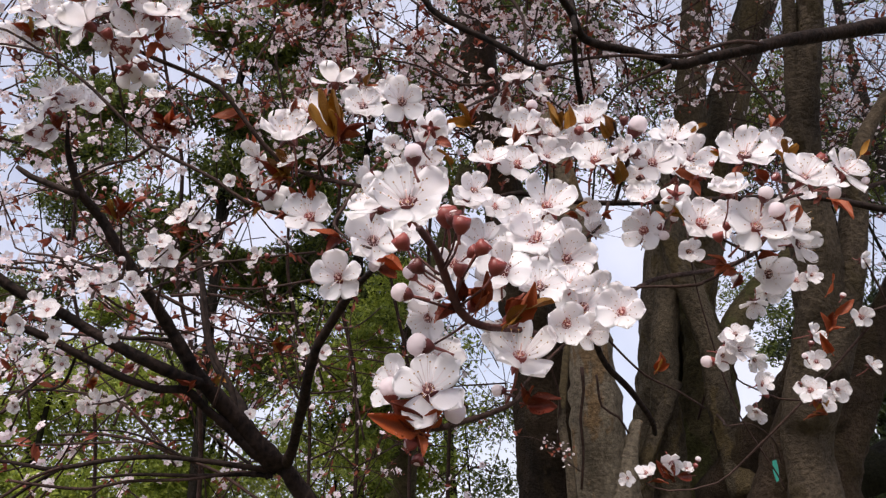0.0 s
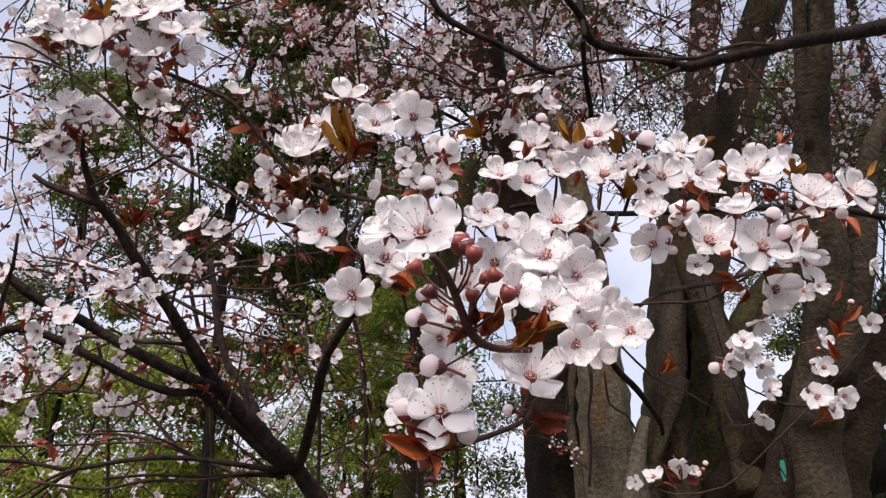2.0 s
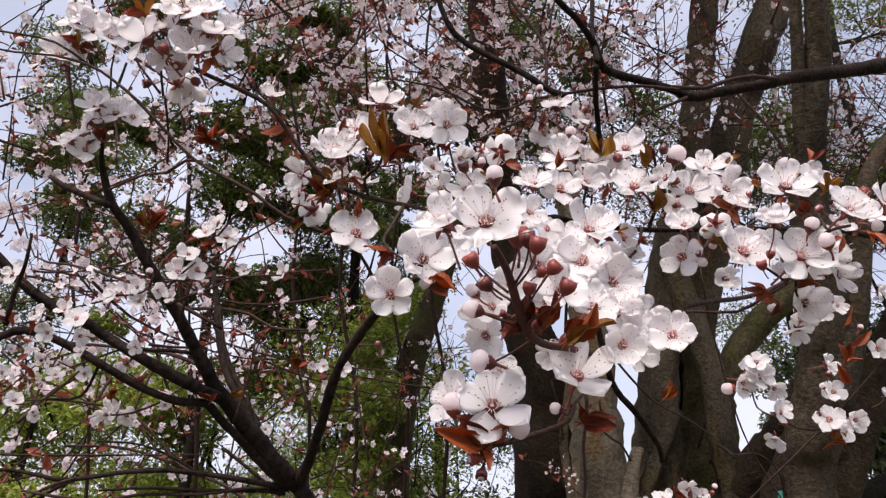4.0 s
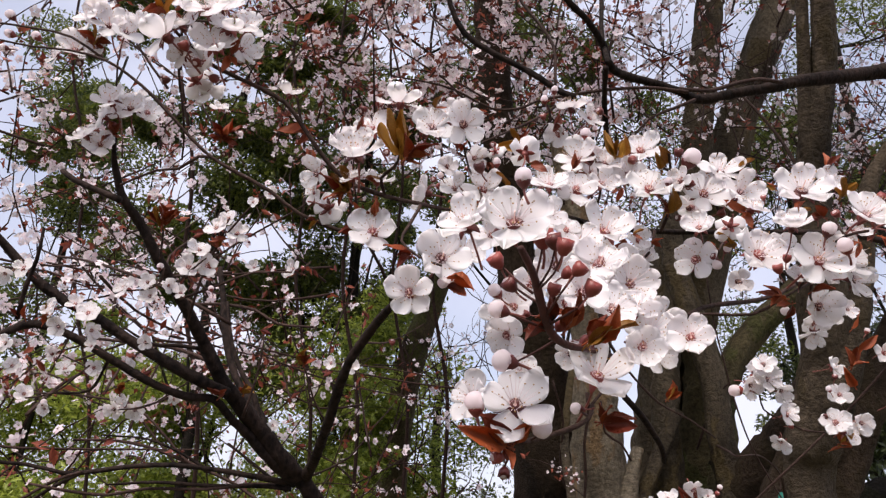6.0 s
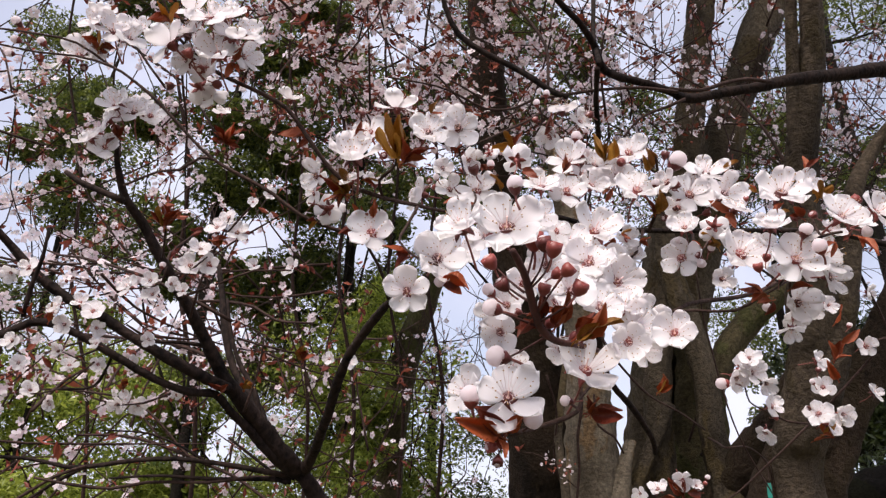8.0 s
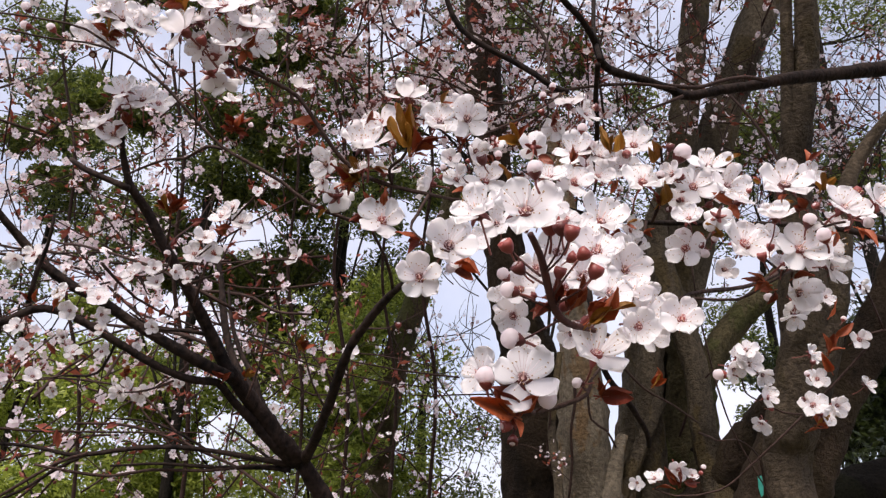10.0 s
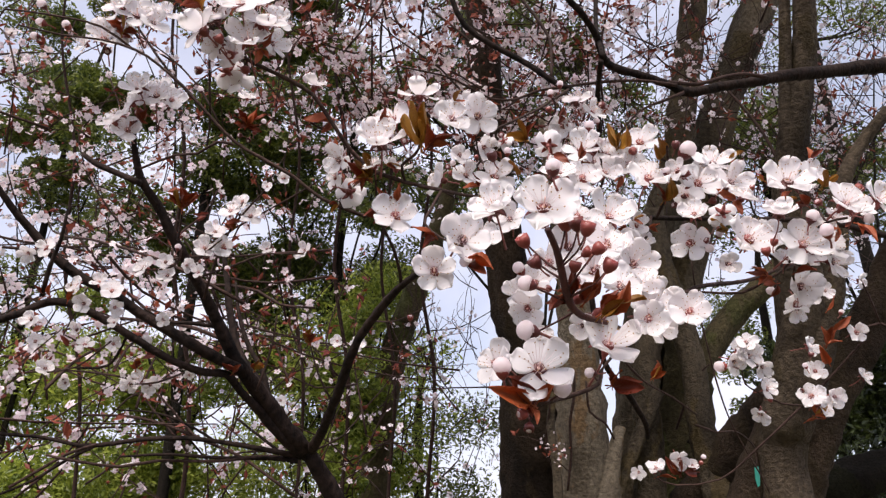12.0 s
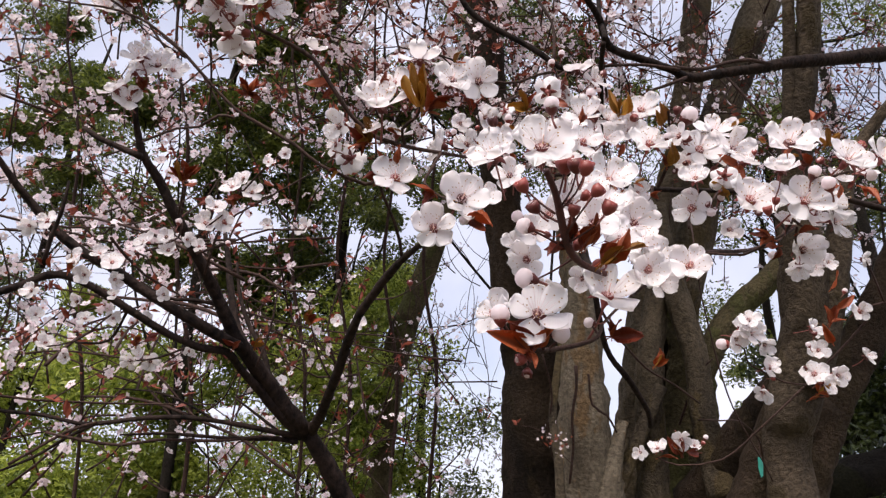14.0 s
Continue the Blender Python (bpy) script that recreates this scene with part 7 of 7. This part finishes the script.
branch(plum_d, BARK_TWIG, [(-0.994, 2.456, -0.030, 0.0300), (-1.099, 2.506, 0.500, 0.0220), (-1.154, 2.545, 0.973, 0.0170), (-1.203, 2.580, 1.386, 0.0127), (-1.238, 2.605, 1.681, 0.0069), (-1.236, 2.441, 2.048, 0.0064), (-1.306, 2.280, 2.412, 0.0058), (-1.288, 2.116, 2.779, 0.0052), (-1.349, 1.954, 3.143, 0.0043), (-1.313, 1.806, 3.475, 0.0035)], name='stem', step=0.06, rough=0.1)
plum_e = thing("plum_tree", (0.022, 2.745, 0.000), "slender plum with upright shoots in pale blossom", "tree", "flowering plum trees")
branch(plum_e, BARK_TWIG, [(0.022, 2.745, -0.030, 0.0300), (0.011, 2.745, 0.500, 0.0220), (0.018, 2.751, 0.995, 0.0179), (0.024, 2.757, 1.428, 0.0142), (0.028, 2.761, 1.738, 0.0084), (0.031, 2.585, 2.131, 0.0077), (-0.045, 2.412, 2.522, 0.0070), (-0.025, 2.235, 2.917, 0.0063), (-0.091, 2.062, 3.308, 0.0052), (-0.053, 1.902, 3.664, 0.0042)], name='stem', step=0.06, rough=0.1)
branch(plum_e, BARK_TWIG, [(0.022, 2.745, -0.030, 0.0300), (-0.064, 2.795, 0.500, 0.0220), (-0.089, 2.835, 0.996, 0.0175), (-0.111, 2.869, 1.429, 0.0136), (-0.126, 2.894, 1.739, 0.0078), (-0.124, 2.710, 2.151, 0.0071), (-0.202, 2.528, 2.560, 0.0065), (-0.182, 2.344, 2.973, 0.0058), (-0.251, 2.162, 3.382, 0.0049), (-0.211, 1.995, 3.755, 0.0039)], name='stem', step=0.06, rough=0.1)

shoots(plum_c, (-0.611, 1.102, 2.638), (-0.072, 1.941, 3.073), 44, 1, per=7, red=1.3)
shoots(plum_e, (-0.179, 0.942, 2.596), (0.466, 1.926, 3.013), 70, 2, per=7, red=1.3)
shoots(plum_d, (-1.175, 0.907, 2.476), (-0.655, 1.794, 2.805), 26, 3, per=6, red=0.9)
shoots(plum_d, (-1.120, 0.914, 2.139), (-0.720, 1.871, 2.469), 14, 4, per=5)
shoots(plum, (-0.883, 0.862, 1.939), (-0.482, 1.445, 2.064), 14, 5, per=3)
shoots(plum, (-0.940, 0.946, 1.670), (-0.412, 1.810, 1.994), 32, 6, per=3, red=1.2, size=0.019)
shoots(plum_c, (-0.621, 1.228, 1.833), (-0.200, 2.047, 2.097), 20, 7, per=1.5, red=3.0, size=0.018)
shoots(plum_c, (-0.447, 1.511, 1.716), (-0.026, 2.546, 2.214), 12, 8, per=2, red=0.8)
shoots(plum_c, (-0.628, 1.061, 2.067), (-0.260, 1.913, 2.297), 10, 9, per=2, red=1.2)
shoots(plum_d, (-1.230, 0.938, 2.324), (-0.922, 1.779, 2.685), 22, 51, per=5, red=0.8)
shoots(grey_tree_b, (0.552, 1.558, 2.742), (1.654, 2.841, 3.331), 119, 52, per=0.9, red=1.5, radius=0.0017, length=(0.22, 0.6), size=0.018)
shoots(plum_e, (-0.025, 1.321, 2.885), (0.645, 2.341, 3.378), 60, 53, per=3, red=1.8, radius=0.0026, size=0.018)
shoots(grey_tree_b, (0.390, 1.081, 2.805), (0.858, 1.933, 3.146), 26, 10, per=4, red=0.8, size=0.02)
shoots(grey_tree_b, (1.136, 1.143, 2.766), (1.456, 2.158, 3.285), 24, 11, per=3, size=0.02, red=1.0)
shoots(grey_tree_b, (1.237, 2.077, 2.938), (2.188, 3.204, 3.534), 68, 19, per=1.5, red=1.0, radius=0.0017, length=(0.22, 0.6), size=0.02)
shoots(plum_e, (-0.282, 1.942, 1.715), (0.158, 2.984, 2.202), 12, 12, per=2, red=0.8)
shoots(plum_e, (-0.053, 2.456, 2.213), (0.310, 3.388, 2.543), 10, 13, per=1, red=0.2)
shoots(grey_tree, (0.612, 1.852, 3.177), (2.143, 3.289, 4.222), 102, 14, per=1.2, red=0.4, radius=0.0017, length=(0.22, 0.6))
shoots(grey_tree, (-0.447, 1.884, 3.212), (0.763, 3.287, 4.173), 102, 15, per=1.5, red=0.8, radius=0.0017, length=(0.22, 0.6))
shoots(grey_tree, (-0.120, 2.342, 1.951), (0.335, 3.735, 2.880), 44, 16, per=0.4, red=0.1, radius=0.0017, length=(0.22, 0.6))
shoots(plum_d, (-1.920, 1.822, 2.207), (-0.312, 3.185, 3.161), 57, 17, per=0.8, red=0.5, radius=0.0017, length=(0.22, 0.6))
shoots(grey_tree_b, (1.645, 2.095, 2.457), (2.138, 3.240, 3.425), 40, 18, per=0.6, red=0.2, radius=0.0017, length=(0.22, 0.6))

shoots(plum_e, (0.386, 1.489, 2.857), (0.856, 2.046, 3.381), 46, 61, per=1.6, red=1.6, radius=0.0015, length=(0.18, 0.45), size=0.016)
shoots(plum_e, (0.117, 1.476, 1.644), (0.265, 1.693, 1.763), 3, 62, per=2, red=0.5, radius=0.001, length=(0.1, 0.2), size=0.007)
shoots(grey_tree_b, (1.016, 1.378, 2.503), (1.515, 2.047, 3.199), 50, 63, per=1.6, red=1.0, radius=0.0015, length=(0.18, 0.45), size=0.015)
shoots(plum_d, (-1.104, 1.112, 2.002), (-0.499, 1.778, 2.473), 9, 64, per=3, red=0.8, radius=0.0016, length=(0.2, 0.5), size=0.017)
shoots(plum_c, (-0.610, 1.491, 1.611), (-0.086, 2.197, 2.134), 26, 65, per=2.2, red=1.2, radius=0.0014, length=(0.2, 0.5), size=0.015)

# ---- evergreen trees that close the view, with sky between their leaves ----
green_a = thing("evergreen_tree", (-1.523, 4.289, 0.000), "dark evergreen tree with dense small leaves", "tree", "evergreen trees")
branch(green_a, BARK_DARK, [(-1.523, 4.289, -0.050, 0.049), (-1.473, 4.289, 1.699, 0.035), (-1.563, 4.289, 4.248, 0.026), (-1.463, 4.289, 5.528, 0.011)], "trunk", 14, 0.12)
ends = crown(green_a, (-1.271, 4.483, 4.330), (0.32, 0.60, 0.90), 13, 1200, 0.045, GREEN, 21, 0.2)
ends += crown(green_a, (-2.210, 4.139, 4.273), (0.34, 0.60, 0.30), 6, 1100, 0.045, GREEN, 51, 0.18)
ends += crown(green_a, (-1.986, 4.554, 3.445), (0.30, 0.60, 0.28), 5, 1000, 0.045, GREEN, 52, 0.18)
ends += crown(green_a, (-1.518, 4.095, 5.105), (0.85, 0.60, 0.30), 8, 1100, 0.045, GREEN, 53, 0.2)
limbs(green_a, [(-1.483, 4.289, 2.124), (-1.523, 4.289, 3.398), (-1.523, 4.289, 4.728)], ends, BARK_DARK, 3, 0.010)
green_b = thing("evergreen_tree", (-0.646, 5.097, 0.000), "tall narrow evergreen with dark green leaves", "tree", "evergreen trees")
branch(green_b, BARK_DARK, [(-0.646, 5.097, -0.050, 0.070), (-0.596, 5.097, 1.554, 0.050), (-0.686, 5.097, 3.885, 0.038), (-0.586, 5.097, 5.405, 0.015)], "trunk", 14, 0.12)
ends = crown(green_b, (-0.646, 5.097, 3.885), (0.80, 0.80, 1.90), 28, 1200, 0.045, GREEN, 22, 0.23)
ends += crown(green_b, (-1.234, 5.083, 3.601), (0.38, 0.60, 0.41), 7, 1100, 0.045, GREEN, 54, 0.2)
limbs(green_b, [(-0.606, 5.097, 1.942), (-0.646, 5.097, 3.108), (-0.646, 5.097, 4.455)], ends, BARK_DARK, 3, 0.014)
crown(green_b, (-0.931, 5.394, 3.802), (0.63, 0.60, 0.41), 7, 650, 0.045, GREEN, 55, 0.26)
crown(green_b, (-1.638, 5.331, 3.526), (0.42, 0.60, 0.19), 5, 600, 0.045, GREEN, 56, 0.22)
green_c = thing("evergreen_tree", (-2.690, 4.758, 0.000), "bushy tree with light yellow-green leaves", "tree", "evergreen trees")
branch(green_c, BARK_DARK, [(-2.690, 4.758, -0.050, 0.035), (-2.640, 4.758, 0.899, 0.025), (-2.730, 4.758, 2.247, 0.019), (-2.630, 4.758, 2.887, 0.007)], "trunk", 14, 0.12)
ends = crown(green_c, (-2.690, 4.758, 2.247), (1.30, 1.00, 0.80), 36, 950, 0.044, GREEN_LIGHT, 23, 0.27)
limbs(green_c, [(-2.650, 4.758, 1.123), (-2.690, 4.758, 1.797), (-2.690, 4.758, 2.487)], ends, BARK_DARK, 3, 0.007)
green_d = thing("evergreen_tree", (-0.390, 4.488, 0.000), "young tree with light green leaves", "tree", "evergreen trees")
branch(green_d, BARK_DARK, [(-0.390, 4.488, -0.050, 0.070), (-0.340, 4.488, 0.918, 0.050), (-0.430, 4.488, 2.296, 0.038), (-0.330, 4.488, 3.176, 0.015)], "trunk", 14, 0.12)
ends = crown(green_d, (-0.390, 4.488, 2.296), (0.50, 0.50, 1.10), 19, 1000, 0.040, GREEN_LIGHT, 24, 0.33)
limbs(green_d, [(-0.350, 4.488, 1.148), (-0.390, 4.488, 1.837), (-0.390, 4.488, 2.626)], ends, BARK_DARK, 3, 0.014)
branch(green_d, BARK_MOSS, [(-0.289, 3.950, -0.050, 0.1300), (-0.259, 3.950, 0.600, 0.1000), (-0.244, 3.950, 1.072, 0.0931), (-0.232, 3.950, 1.485, 0.0871), (-0.223, 3.950, 1.780, 0.0827), (-0.208, 3.835, 2.077, 0.0800), (-0.179, 3.726, 2.363, 0.0773), (-0.132, 3.640, 2.595, 0.0745), (-0.053, 3.552, 2.831, 0.0655), (0.051, 3.424, 3.155, 0.0533), (0.132, 3.308, 3.453, 0.0378)], name='stem', sides=18, step=0.04, rough=0.1)
green_e = thing("evergreen_tree", (-3.144, 5.330, 0.000), "evergreen tree half hidden behind blossom", "tree", "evergreen trees")
branch(green_e, BARK_DARK, [(-3.144, 5.330, -0.050, 0.049), (-3.094, 5.330, 1.766, 0.035), (-3.184, 5.330, 4.416, 0.026), (-3.084, 5.330, 5.856, 0.011)], "trunk", 14, 0.12)
ends = crown(green_e, (-3.234, 5.043, 4.370), (0.87, 0.60, 1.54), 18, 1150, 0.045, GREEN, 25, 0.24)
limbs(green_e, [(-3.104, 5.330, 2.208), (-3.144, 5.330, 3.533), (-3.144, 5.330, 4.956)], ends, BARK_DARK, 3, 0.010)
green_f = thing("evergreen_tree", (-1.717, 5.584, 0.000), "low evergreen with yellow-green leaves", "tree", "evergreen trees")
branch(green_f, BARK_DARK, [(-1.717, 5.584, -0.050, 0.035), (-1.667, 5.584, 0.933, 0.025), (-1.757, 5.584, 2.332, 0.019), (-1.657, 5.584, 3.052, 0.007)], "trunk", 14, 0.12)
ends = crown(green_f, (-1.717, 5.584, 2.332), (1.10, 1.00, 0.90), 18, 900, 0.044, GREEN_LIGHT, 26, 0.27)
limbs(green_f, [(-1.677, 5.584, 1.166), (-1.717, 5.584, 1.866), (-1.717, 5.584, 2.602)], ends, BARK_DARK, 3, 0.007)
green_m = thing("evergreen_tree", (-1.579, 4.935, 0.000), "spreading green bush below the plum limbs", "tree", "evergreen trees")
branch(green_m, BARK_DARK, [(-1.579, 4.935, -0.050, 0.035), (-1.529, 4.935, 0.916, 0.025), (-1.619, 4.935, 2.036, 0.018), (-1.519, 4.935, 2.372, 0.007)], "trunk", 14, 0.12)
ends = crown(green_m, (-1.579, 4.935, 2.036), (0.75, 0.7, 0.42), 7, 800, 0.042, GREEN_LIGHT, 33, 0.24)
limbs(green_m, [(-1.539, 4.935, 1.018), (-1.579, 4.935, 1.629), (-1.579, 4.935, 2.162)], ends, BARK_DARK, 3, 0.008)
green_n = thing("evergreen_tree", (-0.796, 5.538, 0.000), "low light green bush against the bright sky", "tree", "evergreen trees")
branch(green_n, BARK_DARK, [(-0.796, 5.538, -0.050, 0.035), (-0.746, 5.538, 0.830, 0.025), (-0.836, 5.538, 1.845, 0.018), (-0.736, 5.538, 2.101, 0.007)], "trunk", 14, 0.12)
ends = crown(green_n, (-0.796, 5.538, 1.845), (0.6, 0.5, 0.32), 7, 750, 0.042, GREEN_LIGHT, 34, 0.24)
limbs(green_n, [(-0.756, 5.538, 0.922), (-0.796, 5.538, 1.476), (-0.796, 5.538, 1.941)], ends, BARK_DARK, 3, 0.008)
crown(green_d, (-0.315, 3.551, 2.228), (0.13, 0.12, 0.5), 22, 330, 0.030, GREEN_LIGHT, 35, 0.075)
green_p = thing("evergreen_tree", (-2.226, 4.472, 0.000), "low bush with light green leaves below the limbs", "tree", "evergreen trees")
branch(green_p, BARK_DARK, [(-2.226, 4.472, -0.050, 0.035), (-2.176, 4.472, 0.819, 0.025), (-2.266, 4.472, 1.819, 0.018), (-2.166, 4.472, 2.027, 0.007)], "trunk", 14, 0.12)
ends = crown(green_p, (-2.226, 4.472, 1.819), (0.6, 0.5, 0.26), 9, 800, 0.042, GREEN_LIGHT, 36, 0.22)
limbs(green_p, [(-2.186, 4.472, 0.909), (-2.226, 4.472, 1.455), (-2.226, 4.472, 1.897)], ends, BARK_DARK, 3, 0.008)
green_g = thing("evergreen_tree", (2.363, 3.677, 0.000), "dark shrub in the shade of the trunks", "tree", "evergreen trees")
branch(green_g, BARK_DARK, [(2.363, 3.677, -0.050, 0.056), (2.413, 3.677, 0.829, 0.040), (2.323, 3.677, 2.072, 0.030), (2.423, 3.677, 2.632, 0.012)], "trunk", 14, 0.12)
# leaf colour carries the shade on this shrub
ends = crown(green_g, (2.587, 3.519, 2.130), (0.70, 0.70, 0.85), 40, 1000, 0.040, GREEN_SHADED, 27, 0.26)
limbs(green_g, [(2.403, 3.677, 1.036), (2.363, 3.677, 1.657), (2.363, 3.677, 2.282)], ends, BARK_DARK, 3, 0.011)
green_h = thing("evergreen_tree", (3.375, 6.085, 0.000), "evergreen tree seen between grey trunks", "tree", "evergreen trees")
branch(green_h, BARK_DARK, [(3.375, 6.085, -0.050, 0.070), (3.425, 6.085, 1.505, 0.050), (3.335, 6.085, 3.763, 0.038), (3.435, 6.085, 4.723, 0.015)], "trunk", 14, 0.12)
ends = crown(green_h, (3.375, 6.085, 3.763), (1.10, 1.00, 1.20), 4, 600, 0.045, GREEN, 28, 0.33)
limbs(green_h, [(3.415, 6.085, 1.882), (3.375, 6.085, 3.010), (3.375, 6.085, 4.123)], ends, BARK_DARK, 3, 0.014)
crown(green_h, (2.843, 5.558, 3.009), (0.22, 0.30, 0.75), 7, 170, 0.045, GREEN, 38, 0.14)
green_i = thing("evergreen_tree", (0.944, 5.184, 0.000), "tall evergreen with a broad dark crown", "tree", "evergreen trees")
branch(green_i, BARK_DARK, [(0.944, 5.184, -0.050, 0.070), (0.994, 5.184, 2.348, 0.050), (0.324, 5.184, 5.870, 0.038), (0.424, 5.184, 7.070, 0.015)], "trunk", 14, 0.12)
ends = crown(green_i, (0.364, 5.184, 5.870), (1.90, 1.00, 1.50), 40, 1150, 0.050, GREEN, 29, 0.33)
limbs(green_i, [(0.984, 5.184, 2.935), (0.364, 5.184, 4.696), (0.364, 5.184, 6.320)], ends, BARK_DARK, 3, 0.014)
green_j = thing("evergreen_tree", (3.222, 4.374, 0.000), "thin-leaved tree with grey limbs", "tree", "evergreen trees")
branch(green_j, BARK_DARK, [(3.222, 4.374, -0.050, 0.070), (3.272, 4.374, 2.059, 0.050), (3.182, 4.374, 5.148, 0.038), (3.282, 4.374, 6.188, 0.015)], "trunk", 14, 0.12)
ends = crown(green_j, (3.222, 4.374, 5.148), (1.20, 1.00, 1.30), 16, 380, 0.036, GREEN, 30, 0.33)
limbs(green_j, [(3.262, 4.374, 2.574), (3.222, 4.374, 4.118), (3.222, 4.374, 5.538)], ends, BARK_DARK, 3, 0.014)
green_l = thing("evergreen_tree", (3.163, 5.303, 0.000), "olive-green tree glimpsed between the trunks", "tree", "evergreen trees")
branch(green_l, BARK_DARK, [(3.163, 5.303, -0.050, 0.070), (3.213, 5.303, 1.915, 0.050), (3.123, 5.303, 4.787, 0.038), (3.223, 5.303, 5.427, 0.015)], "trunk", 14, 0.12)
ends = crown(green_l, (3.163, 5.303, 4.787), (1.90, 1.00, 0.80), 28, 900, 0.045, GREEN, 32, 0.33)
limbs(green_l, [(3.203, 5.303, 2.394), (3.163, 5.303, 3.830), (3.163, 5.303, 5.027)], ends, BARK_DARK, 3, 0.014)
green_k = thing("evergreen_tree", (0.079, 6.109, 0.000), "loose green tree against the bright sky", "tree", "evergreen trees")
branch(green_k, BARK_DARK, [(0.079, 6.109, -0.050, 0.070), (0.129, 6.109, 1.031, 0.050), (0.039, 6.109, 2.578, 0.038), (0.139, 6.109, 3.138, 0.015)], "trunk", 14, 0.12)
ends = crown(green_k, (0.079, 6.109, 2.578), (1.00, 1.00, 0.70), 8, 520, 0.042, GREEN, 31, 0.33)
limbs(green_k, [(0.119, 6.109, 1.289), (0.079, 6.109, 2.062), (0.079, 6.109, 2.788)], ends, BARK_DARK, 3, 0.014)
